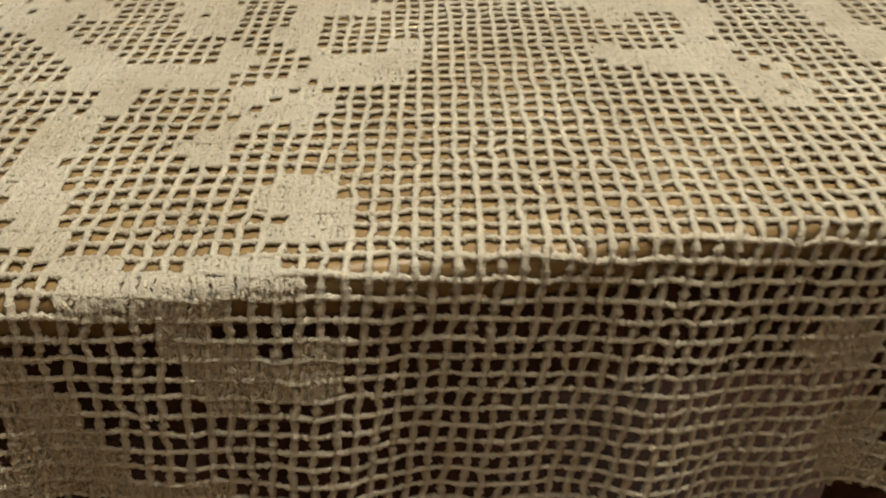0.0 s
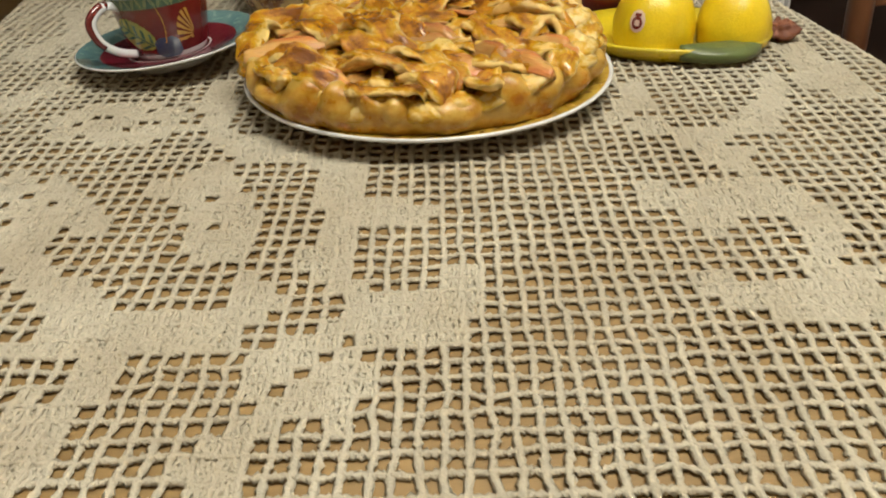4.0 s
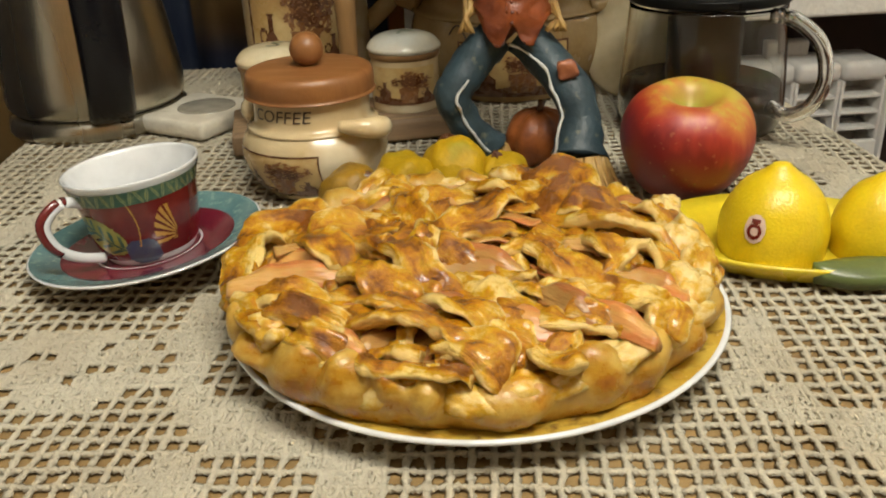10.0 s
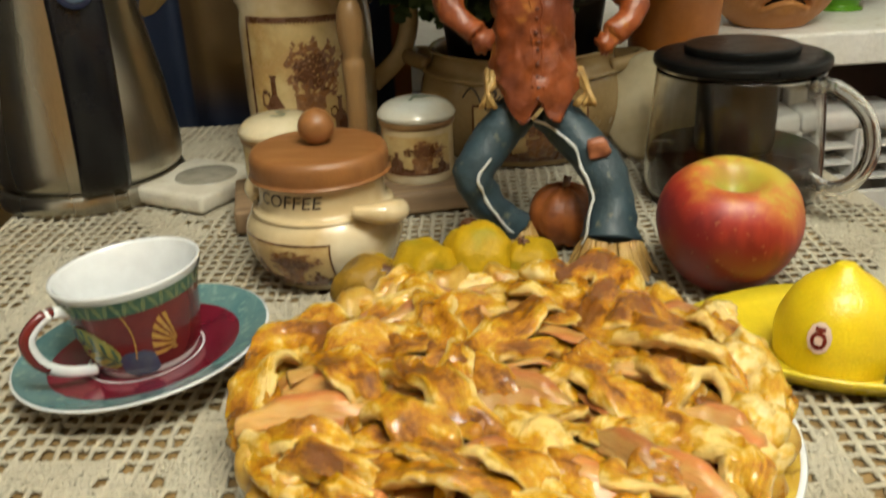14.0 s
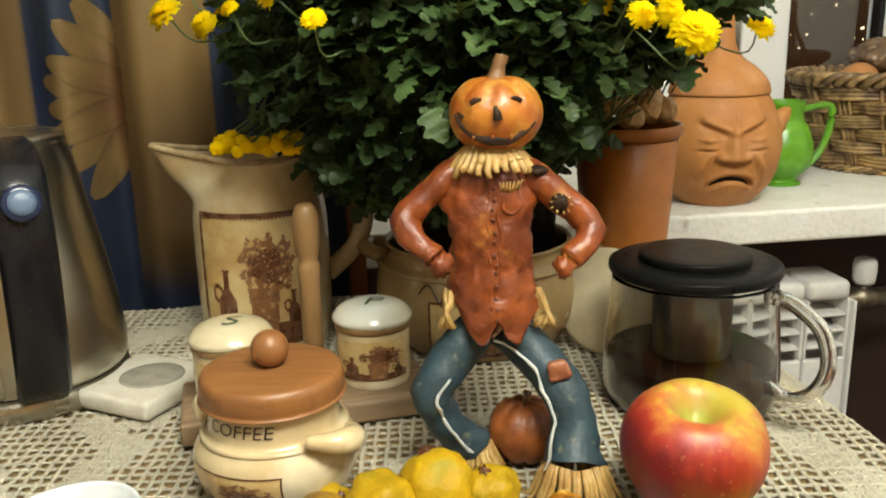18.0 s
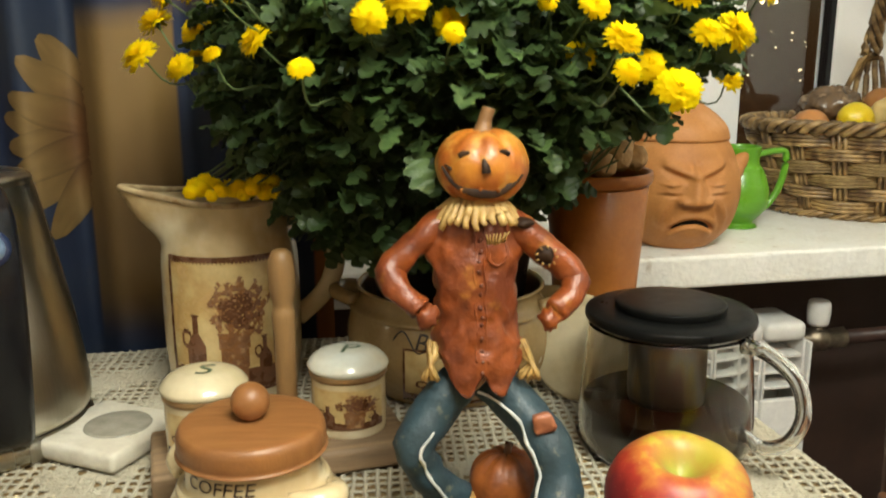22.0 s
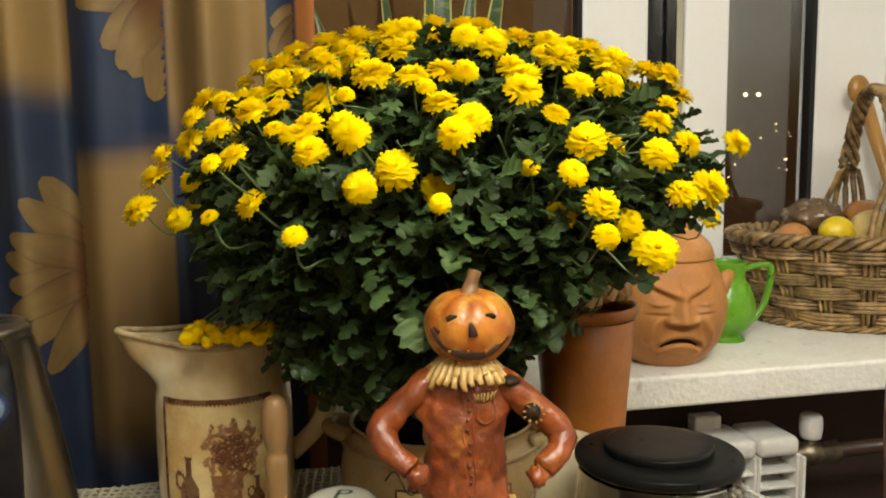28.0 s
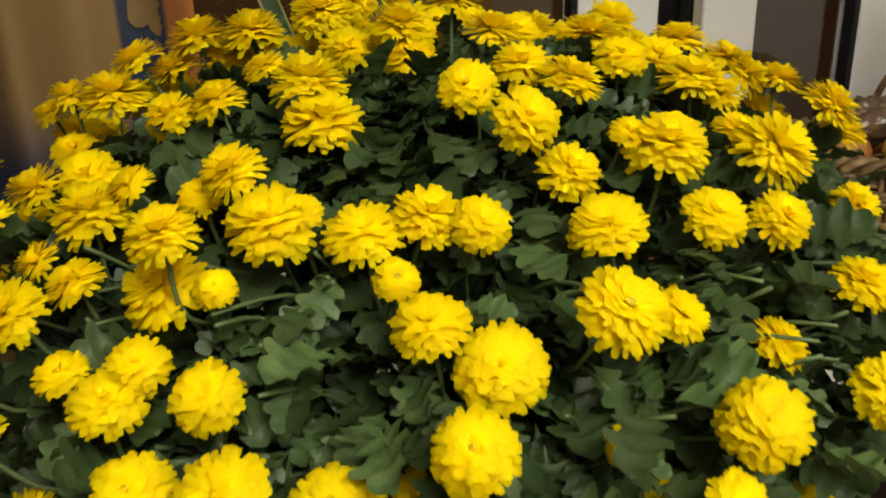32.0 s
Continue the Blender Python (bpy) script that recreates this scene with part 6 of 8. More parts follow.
bp.inputs["Strength"].default_value, bp.inputs["Distance"].default_value = 0.08, 0.001
nt.links.new(fn.outputs["Fac"], bp.inputs["Height"])
nt.links.new(bp.outputs[0], p.inputs["Normal"])
AP = smooth_profile([(0.0, 0.009), (0.012, 0.004), (0.022, 0.0), (0.036, 0.010), (0.0485, 0.033), (0.0525, 0.055), (0.0475, 0.076), (0.037, 0.089), (0.027, 0.0930), (0.018, 0.089), (0.008, 0.077), (0.0, 0.071)], 6)
apple = empty("apple", (0.151, 1.030, 0.7505), 20, "large red and yellow apple with a stem pit", "apple")
apple.scale = (0.99, 0.99, 0.925)
bm = lathe([(r, z - 0.047) for r, z in AP], 64, wob=lambda a, z: 1 + 0.022 * math.cos(5 * a + 0.5) * (0.4 + 8 * max(0, z)) + 0.018 * math.cos(a + 1))
part("flesh", bm, APPLE_SKIN, apple, m=pose(0, 0, 0.047, 11, -3, 0))
part("stem", tube(curve_points([(0, 0, 0.066), (0.001, 0, 0.070), (0.002, 0.001, 0.074)]), [0.0014] * 13, 8), DARK_WOOD, apple, "short brown stem")

# ---- lemons on a leaf-shaped plate ----
LEMON_PLATE = material("yellow_glazed_pottery", (0.72, 0.58, 0.03), (0.66, 0.51, 0.02), rough=0.3, scale=18, fine=200, bump=0.05, coat=0.3)
LEAF_GLAZE = material("grey_green_glaze", (0.13, 0.17, 0.05), (0.09, 0.12, 0.035), rough=0.35, scale=40, fine=300, bump=0.15, coat=0.2)
lp = empty("lemon_plate", (0.205, 0.925, 0.750), 0, "lemon-shaped yellow pottery plate with a green leaf on its rim", "plate")


def lemon_outline(a):
    c = math.cos(a - radians(168))
    r = 0.080 + 0.010 * math.cos(2 * (a - radians(168)))
    return r + 0.016 * max(0, c) ** 14


bm = bmesh.new()
rings = []
for f, z in ((0.0, 0.003), (0.75, 0.003), (0.80, 0.0), (0.84, 0.0), (0.97, 0.009), (1.0, 0.0125), (0.985, 0.0145), (0.85, 0.0085), (0.72, 0.0065), (0.0, 0.006)):
    rings.append([bm.verts.new((f * lemon_outline(2 * math.pi * k / 72) * math.cos(2 * math.pi * k / 72), 0.94 * f * lemon_outline(2 * math.pi * k / 72) * math.sin(2 * math.pi * k / 72), z)) for k in range(72)])
for p, q in zip(rings, rings[1:]):
    for k in range(72):
        bm.faces.new((p[k], p[(k + 1) % 72], q[(k + 1) % 72], q[k]))
bmesh.ops.remove_doubles(bm, verts=bm.verts, dist=1e-5)
part("dish", bm, LEMON_PLATE, lp)
bm = bmesh.new()
rows = []
for i in range(17):
    t = i / 16
    a = radians(-94 + 62 * t)
    r = lemon_outline(a)
    w = 0.0145 * math.sin(math.pi * (0.05 + 0.92 * t)) ** 0.8
    row = []
    for k in range(9):
        s = k / 4 - 1
        rr = r - 0.006 + w * s
        row.append(bm.verts.new((rr * math.cos(a), 0.94 * rr * math.sin(a), 0.0150 + 0.0022 * (1 - s * s) - 0.0015 * math.exp(-(s * 5) ** 2) - 0.004 * max(0, s))))
    rows.append(row)
for p, q in zip(rows, rows[1:]):
    for k in range(8):
        bm.faces.new((p[k], p[k + 1], q[k + 1], q[k]))
geom = bmesh.ops.extrude_face_region(bm, geom=bm.faces[:])
for v in geom["geom"]:
    if isinstance(v, bmesh.types.BMVert):
        v.co.z -= 0.007
bmesh.ops.recalc_face_normals(bm, faces=bm.faces)
part("leaf", bm, LEAF_GLAZE, lp, "grey-green pottery leaf")
LEMON = material("lemon_peel", (0.76, 0.57, 0.012), (0.70, 0.50, 0.008), rough=0.33, scale=20, fine=520, bump=0.35, sss=0.15, depth=0.0015, spec=0.6)


def half_lemon(x, y, r, h, tip, label, turn):
    ob = empty("half_lemon", (x, y, 0.7565), turn, label, "lemon", "lemon halves on the plate")
    prof = smooth_profile([(r * 0.97, 0.0), (r, 0.006), (r * 1.0, h * 0.32), (r * 0.87, h * 0.57), (r * 0.63, h * 0.77), (r * 0.37, h * 0.88), (r * 0.22, h * (0.935 + 0.02 * tip)), (r * 0.13, h * (0.955 + 0.04 * tip)), (0.0, h * (0.955 + 0.045 * tip))], 5)
    bm = lathe([(0.0, 0.0)] + prof, 48, wob=lambda a, z: 1 + 0.012 * math.sin(3 * a + 1) + 0.008 * math.sin(5 * a) + 0.025 * noise.noise(Vector((2 * math.cos(a), 2 * math.sin(a), 60 * z))))
    part("peel", bm, LEMON, ob)
    return ob, prof


lem, prof = half_lemon(0.187, 0.907, 0.0355, 0.0625, 1.0, "half lemon with a sticker, cut side down on a plate", 0)
STICKER = material("pale_pink_sticker", (0.72, 0.55, 0.45), (0.66, 0.48, 0.40), rough=0.35, bump=0.0)
part("sticker", wrap_patch(prof, radians(-128), ellipse_shape, -0.0066, 0.0066, 0.0185, 0.0365, 0.0012, 20, 20), STICKER, lem, "oval pale sticker")
part("sticker_mark", wrap_patch(prof, radians(-128), lambda x, y: 0.55 < math.hypot((x - 0.5) / 0.5, (y - 0.4) / 0.4) < 1.0 or (abs(x - 0.5) < 0.3 and y > 0.8), -0.0045, 0.0045, 0.021, 0.034, 0.0016, 20, 20), CUP_RED, lem, "dark red plain mark")
lem2, prof2 = half_lemon(0.256, 0.903, 0.0315, 0.0575, 0.3, "half lemon with its green stem end up on a plate", 40)
part("stem_end", lathe(smooth_profile([(0.0046, 0.0535), (0.0040, 0.0555), (0.002, 0.0560), (0.0, 0.0557)], 3), 14, wob=lambda a, z: 1 + 0.15 * math.cos(5 * a)), LEAF_GLAZE, lem2, "small green stem end")
ROOTY = material("red_brown_dried_peel", (0.24, 0.085, 0.04), (0.15, 0.05, 0.025), rough=0.6, scale=60, fine=300, bump=0.3)
root = part("dried_peel", blob(0.019, 40, 20, lambda d: (0.75 + 0.5 * noise.noise(d * 2.1 + Vector((2, 5, 1)))) * (1 - 0.5 * abs(d.z)) * (1 + 0.35 * d.x)), ROOTY)
root.location = (0.303, 0.925, 0.758)
tagged(root, "small lobed piece of red-brown dried peel on the cloth", "dried peel")

# ---- scarecrow figurine: one mesh, painted in several colours ----
COAT_RED = material("rust_red_painted_resin", (0.245, 0.056, 0.010), (0.130, 0.026, 0.006), rough=0.42, scale=45, fine=200, bump=0.5, coat=0.04, third=(0.40, 0.17, 0.030), third_scale=48, third_at=0.60)
JEANS = material("blue_painted_resin", (0.028, 0.056, 0.072), (0.018, 0.036, 0.046), rough=0.55, scale=40, fine=240, bump=0.4, coat=0.04, third=(0.15, 0.15, 0.10), third_scale=110, third_at=0.62)
PUMPKIN = material("orange_painted_pumpkin", (0.50, 0.19, 0.022), (0.32, 0.080, 0.010), rough=0.36, scale=48, fine=220, bump=0.3, coat=0.12, third=(0.52, 0.27, 0.05), third_scale=60, third_at=0.50)
STRAW = material("straw_painted_resin", (0.50, 0.33, 0.11), (0.34, 0.19, 0.05), rough=0.5, scale=90, fine=400, bump=0.3)
WHITE_SEAM = material("white_painted_seam", (0.62, 0.62, 0.58), (0.45, 0.47, 0.45), rough=0.5, scale=80, bump=0.1)
DARK_PAINT = material("dark_painted_resin", (0.020, 0.010, 0.006), (0.045, 0.022, 0.010), spec=0.2, rough=0.6, scale=60, bump=0.1)
PATCH = material("orange_patch_paint", (0.36, 0.13, 0.06), (0.28, 0.09, 0.04), rough=0.45, scale=60, bump=0.15)
STEMC = material("pale_brown_stem_paint", (0.27, 0.14, 0.05), (0.16, 0.075, 0.025), rough=0.5, scale=60, bump=0.2)
BUTTON = material("dark_rust_painted_resin", (0.13, 0.03, 0.009), (0.09, 0.02, 0.007), rough=0.45, scale=60, bump=0.1)
fb = bmesh.new()
FX, FY = 0.014, 1.100


def F(x, y, z):
    return Vector((x, y, z))


def limb(points, radii, mat, flat=1.0, n=14, steps=6):
    pts = curve_points([(*p, r) for p, r in zip(points, radii)], steps)
    tube([p[:3] for p in pts], [p[3] for p in pts], n, fb, flat, (0, 1, 0), mat)


# legs: (x, y, z) from hip to cuff
LEG_L = [(0.004, 1.100, 0.868), (-0.018, 1.092, 0.848), (-0.034, 1.080, 0.823), (-0.027, 1.085, 0.800), (-0.012, 1.092, 0.779), (-0.002, 1.095, 0.769)]
LEG_R = [(0.024, 1.100, 0.868), (0.044, 1.090, 0.850), (0.064, 1.072, 0.826), (0.071, 1.060, 0.800), (0.070, 1.053, 0.785), (0.069, 1.049, 0.777)]
limb(LEG_L, [0.0165, 0.0170, 0.0160, 0.0148, 0.0150, 0.0165], 1)
limb(LEG_R, [0.0165, 0.0172, 0.0168, 0.0178, 0.0215, 0.0245], 1)
# bare seams down the inner legs
limb([(-0.001, 1.0839, 0.862), (-0.018, 1.0744, 0.843), (-0.030, 1.0636, 0.823), (-0.024, 1.0696, 0.804), (-0.012, 1.0764, 0.780), (-0.003, 1.0799, 0.770)], [0.0013] * 6, 4, 1, 6)
limb([(0.014, 1.0839, 0.864), (0.030, 1.0764, 0.856), (0.046, 1.0624, 0.838), (0.054, 1.0482, 0.815), (0.051, 1.0392, 0.793), (0.046, 1.0376, 0.778)], [0.0013] * 6, 4, 1, 6)
# straw below the cuffs
frng = random.Random(8)
for cx, cy, r0, r1, z0, count in ((0.069, 1.047, 0.024, 0.034, 0.780, 38), (-0.001, 1.096, 0.014, 0.022, 0.771, 24)):
    for k in range(count):
        a = 2 * math.pi * k / count + frng.uniform(-0.08, 0.08)
        d = Vector((math.cos(a), math.sin(a), 0))
        rr = r1 * frng.uniform(0.88, 1.08)
        limb([Vector((cx, cy, z0 + 0.002)) + d * r0 * 0.8, Vector((cx, cy, 0.757)) + d * (r0 + rr) / 2, Vector((cx, cy, 0.7525)) + d * rr], [0.0022, 0.0024, 0.0012], 3, 1, 6, 2)
# patches on the legs
blob(0.0088, 18, 12, lambda d: (abs(d.x + 0.35 * d.z) ** 4 + abs(d.z - 0.35 * d.x) ** 4 + (d.y / 0.5) ** 4) ** -0.25, (0.059, 1.0595, 0.847), fb, 6)
# coat: a flattened, flared body with two tails
COAT_ROWS = [(0.876, 0.0340, 0.0255, 0.016, 1.094), (0.888, 0.0338, 0.0260, 0.015, 1.096), (0.905, 0.0325, 0.0245, 0.014, 1.098), (0.925, 0.0310, 0.0230, 0.013, 1.100), (0.950, 0.0320, 0.0230, 0.012, 1.102),
             (0.972, 0.0365, 0.0220, 0.012, 1.104), (0.986, 0.0345, 0.0195, 0.012, 1.105), (0.998, 0.0250, 0.0160, 0.012, 1.105), (1.008, 0.0120, 0.0110, 0.012, 1.105)]
rows = []
for z, hw, hd_, cx, cy in curve_points(COAT_ROWS, 6):
    row = []
    for k in range(84):
        a = 2 * math.pi * k / 84
        x, y = hw * math.cos(a), hd_ * math.sin(a)
        # slack folds that run down and outwards from the placket
        ridge = 1 - abs(2 * noise.noise(Vector((abs(x) * 95 + z * 40, z * 30 - abs(x) * 26, 3 + (x > 0)))))
        f = 1 + 0.05 * noise.noise(Vector((x * 90, y * 90, z * 60))) + 0.085 * (ridge - 0.6) * step(abs(x), 0.004, 0.012)
        dz = 0.0
        if z < 0.905:
            low = 1 - step(z, 0.876, 0.905)
            dz = low * (0.014 * (abs(x) / hw) ** 2 + (0.010 * math.exp(-(x / 0.004) ** 2) - 0.014 * math.exp(-((abs(x) - 0.014) / 0.010) ** 2)) * (y < 0))
        row.append(fb.verts.new((cx + x * f, cy + y * f, z + dz)))
    rows.append(row)
for p, q in zip(rows, rows[1:]):
    for k in range(84):
        fb.faces.new((p[k], p[(k + 1) % 84], q[(k + 1) % 84], q[k])).material_index = 0
fb.faces.new(rows[0][::-1]).material_index = 0
fb.faces.new(rows[-1]).material_index = 0
# arms, fists on the hips
limb([(-0.004, 1.104, 0.992), (-0.016, 1.104, 0.985), (-0.033, 1.100, 0.973), (-0.050, 1.094, 0.957), (-0.046, 1.084, 0.944), (-0.030, 1.074, 0.931)], [0.0085, 0.0125, 0.0110, 0.0112, 0.0102, 0.0092], 0)
limb([(0.028, 1.104, 0.992), (0.042, 1.104, 0.985), (0.062, 1.100, 0.970), (0.084, 1.094, 0.951), (0.083, 1.084, 0.939), (0.069, 1.074, 0.928)], [0.0085, 0.0125, 0.0112, 0.0112, 0.0102, 0.0094], 0)
for x, y, z in ((-0.025, 1.072, 0.926), (0.064, 1.072, 0.922)):
    blob(0.0088, 18, 12, lambda d: 1 + 0.13 * math.sin(11 * d.x + 4 * d.z + 3), (x, y, z), fb, 0)
# straw that pokes out at the hips
for x0, sgn in ((0.048, 1), (-0.017, -1)):
    for k in range(16):
        a = frng.uniform(-0.5, 0.5)
        limb([(x0 + frng.uniform(-0.008, 0.006) * sgn, 1.090, 0.903 - 0.001 * k), (x0 + sgn * 0.006, 1.085 + a * 0.01, 0.885), (x0 + sgn * (-0.004 + 0.016 * frng.random()), 1.083 + a * 0.012, 0.874)], [0.0016, 0.0021, 0.0012], 3, 1, 6, 2)
# buttons, placket, pocket, patches
COAT = ((0.876, 1.0685), (0.888, 1.0700), (0.905, 1.0735), (0.925, 1.0770), (0.950, 1.0790), (0.972, 1.0820), (0.986, 1.0855), (0.998, 1.0890))


def coat_front(z):
    for (z0, y0), (z1, y1) in zip(COAT, COAT[1:]):
        if z <= z1:
            return y0 + (y1 - y0) * (z - z0) / (z1 - z0)
    return COAT[-1][1]


for k in range(14):
    z = 0.988 - 0.0080 * k
    blob(0.00165, 10, 6, None, (0.0128 + 0.0002 * k, coat_front(z) - 0.0004, z), fb, 8)
for x0 in (0.0095, 0.0168):                # edges of the placket
    limb([(x0 + 0.0002 * k, coat_front(0.990 - 0.0125 * k) + 0.0003, 0.990 - 0.0125 * k) for k in range(9)], [0.0008] * 9, 0, 1, 6, 3)
limb([(0.020, 1.0840, 0.977), (0.020, 1.0815, 0.966), (0.0265, 1.0820, 0.960), (0.033, 1.0850, 0.966), (0.034, 1.0875, 0.978)], [0.0013] * 5, 0, 1, 6, 3)
for k in range(7):
    x = 0.020 + 0.0022 * k
    limb([(x, 1.0835 + 0.0006 * k, 0.977), (x + 0.002 * (k - 3) * 0.5, 1.0815 + 0.0006 * k, 0.9845)], [0.0013, 0.0007], 3, 1, 6, 2)
blob(0.0085, 12, 8, lambda d: 1 - 0.45 * abs(d.z), (0.047, 1.094, 0.9905), fb, 5)
blob(0.0070, 12, 8, lambda d: 1 - 0.3 * abs(d.y), (0.063, 1.0885, 0.966), fb, 5)
for k in range(9):
    a = 2 * math.pi * k / 9
    limb([(0.063 + 0.0065 * math.cos(a), 1.0840, 0.966 + 0.0065 * math.sin(a)), (0.063 + 0.0085 * math.cos(a), 1.0850, 0.966 + 0.0085 * math.sin(a))], [0.0010, 0.0006], 3, 1, 6, 2)
# ruff of straw
for ring, (r1, z1, cnt) in enumerate(((0.031, 0.990, 26), (0.026, 0.997, 22))):
    for k in range(cnt):
        a = 2 * math.pi * k / cnt + ring * 0.1
        d = Vector((math.cos(a), math.sin(a), 0))
        limb([F(0.014, 1.103, 1.012) + d * 0.012, F(0.014, 1.103, (1.010 + z1) / 2) + d * (0.75 * r1), F(0.014, 1.103, z1 + frng.uniform(-0.003, 0.003)) + d * r1], [0.0020, 0.0034, 0.0022], 3, 0.6, 6, 2)


# head
def pumpkin_shape(d):
    a = math.atan2(d.y, d.x)
    return (1 + 0.075 * abs(math.cos(4.5 * a)) ** 0.5) * (1 - 0.17 * d.z * d.z) - 0.13 * math.exp(-(1 - abs(d.z)) / 0.05)


HC = F(0.018, 1.107, 1.0305)
blob(0.0325, 66, 28, pumpkin_shape, HC, fb, 2)


def on_head(ax, az, lift=0.0008):
    d = Vector((math.sin(ax) * math.cos(az), -math.cos(ax) * math.cos(az), math.sin(az)))
    return HC + d * (0.0325 * pumpkin_shape(d) + lift)


limb([HC + Vector((0, 0, 0.022)), HC + Vector((0.002, 0.002, 0.031)), HC + Vector((0.005, 0.003, 0.042))], [0.0090, 0.0056, 0.0052], 7, 1, 12)
limb([on_head(-1.05, 0.06), on_head(-0.82, -0.20), on_head(-0.40, -0.43), on_head(0.10, -0.50), on_head(0.55, -0.36), on_head(0.86, -0.10)], [0.0008, 0.0018, 0.0030, 0.0033, 0.0026, 0.0007], 5, 0.28, 10)
limb([on_head(-0.98, 0.10), on_head(-0.80, 0.02)], [0.0006, 0.0014], 5, 0.4, 8, 3)
for ax in (-0.55, -0.15, 0.25):          # teeth left standing in the mouth
    limb([on_head(ax, -0.36, 0.0012), on_head(ax, -0.44, 0.0014)], [0.0013, 0.0010], 2, 0.5, 6, 2)
limb([on_head(-0.08, 0.26), on_head(-0.04, 0.12), on_head(-0.02, -0.02)], [0.0010, 0.0030, 0.0034], 5, 0.5, 10)
limb([on_head(-0.60, 0.30), on_head(-0.52, 0.36), on_head(-0.38, 0.40)], [0.0020, 0.0022, 0.0008], 5, 0.4, 8)
limb([on_head(0.30, 0.42), on_head(0.42, 0.40), on_head(0.54, 0.34)], [0.0008, 0.0020, 0.0018], 5, 0.4, 8)
for v in fb.verts:       # creases and hand-modelled unevenness
    k = 1.0 if v.co.z < 1.0 else 0.25
    v.co += k * 0.0028 * Vector(noise.noise_vector(v.co * 75)) + k * 0.0008 * Vector(noise.noise_vector(Vector((v.co.x * 160, v.co.y * 160, v.co.z * 260))))
fig = part("scarecrow_figurine", fb, [COAT_RED, JEANS, PUMPKIN, STRAW, WHITE_SEAM, DARK_PAINT, PATCH, STEMC, BUTTON])
tagged(fig, "painted scarecrow figurine with pumpkin head, red coat and blue trousers", "figurine")

# ---- little brown pumpkin between its legs ----
mini = empty("small_pumpkin", (0.040, 1.112, 0.750), 15, "small dark orange-brown pumpkin ornament", "pumpkin")
BROWN_PUMPKIN = material("brown_orange_glaze", (0.34, 0.100, 0.020), (0.16, 0.040, 0.010), rough=0.5, scale=40, fine=240, bump=0.3, coat=0.05)
part("body", blob(0.0285, 56, 22, lambda d: (0.95 + 0.13 * abs(math.cos(4 * math.atan2(d.y, d.x))) ** 0.6) * (1 - 0.10 * d.z * d.z) - 0.10 * math.exp(-(1 - abs(d.z)) / 0.06)), BROWN_PUMPKIN, mini, m=pose(0, 0, 0.0243))
part("stalk", tube([(0, 0, 0.043), (0.001, 0, 0.051), (0.003, 0.001, 0.057)], [0.0045, 0.0030, 0.0034], 10), DECAL_DARK, mini, "dark stalk")

# ---- glass teapot ----
TP = Vector((0.204, 1.216, 0.750))
pot = empty("glass_teapot", TP, 0, "glass teapot half full of dark tea with a black lid", "teapot")
pot.scale = (0.95, 0.95, 1.03)
GL = smooth_profile([(0.070, 0.0), (0.078, 0.004), (0.0835, 0.020), (0.0825, 0.050), (0.0790, 0.090), (0.0765, 0.118)], 5)
part("glass_body", lathe([(0.0, 0.0)] + GL + [(0.0745, 0.118)] + [(r - 0.0022, z) for r, z in reversed(GL[6:])] + [(0.070, 0.005), (0.0, 0.004)], 72), CLEAR, pot, "clear glass body")
TEA = material("dark_tea", (0.026, 0.010, 0.004), (0.016, 0.006, 0.003), rough=0.25, bump=0.0, spec=0.05)
part("tea", lathe([(0.0, 0.0052)] + [(r - 0.0032, z) for r, z in GL if 0.006 < z < 0.045] + [(0.0792, 0.0455), (0.0, 0.0455)], 64), TEA, pot, "dark brown tea")
MESH_STEEL = material("tea_stained_steel_mesh", (0.040, 0.024, 0.010), (0.022, 0.013, 0.006), rough=0.5, metal=0.0, scale=60, fine=900, bump=0.4)
part("strainer", lathe([(0.0, 0.0460), (0.036, 0.0460), (0.0370, 0.050), (0.0378, 0.116), (0.036, 0.117)], 48), MESH_STEEL, pot, "stained steel strainer")
lid = part("lid", lathe(smooth_profile([(0.0745, 0.1195), (0.0785, 0.1205), (0.0802, 0.1225), (0.0802, 0.1262), (0.0785, 0.1285), (0.0690, 0.1300), (0.0520, 0.1302), (0.0510, 0.1306)], 4), 72), MATT_BLACK, pot, "black plastic lid")
part("knob", lathe(smooth_profile([(0.0515, 0.1298), (0.0522, 0.1345), (0.0495, 0.1372), (0.030, 0.1378), (0.0, 0.1378)], 4), 64), MATT_BLACK, lid)
hd = Vector((0.62, -0.785, 0))
path = curve_points([hd * 0.077 + Vector((0, 0, 0.113)), hd * 0.100 + Vector((0, 0, 0.112)), hd * 0.128 + Vector((0, 0, 0.096)), hd * 0.137 + Vector((0, 0, 0.068)), hd * 0.126 + Vector((0, 0, 0.042)), hd * 0.104 + Vector((0, 0, 0.030)), hd * 0.083 + Vector((0, 0, 0.034))], 7)
part("handle", tube(path, [0.0068] * len(path), 16, up=hd), CLEAR, pot, "clear glass handle")

# ---- cream lid that leans behind the teapot ----
leaner = empty("leaning_lid", (0.150, 1.330, 0.7525), 0, "round cream ceramic lid leaning behind the teapot", "lid")
part("disc", lathe(smooth_profile([(0.0, 0.0), (0.052, 0.0), (0.055, 0.003), (0.052, 0.007), (0.03, 0.012), (0.0, 0.014)], 4), 48), PALE_LID, leaner, m=pose(0, 0, 0.055, 78, 0, -35))

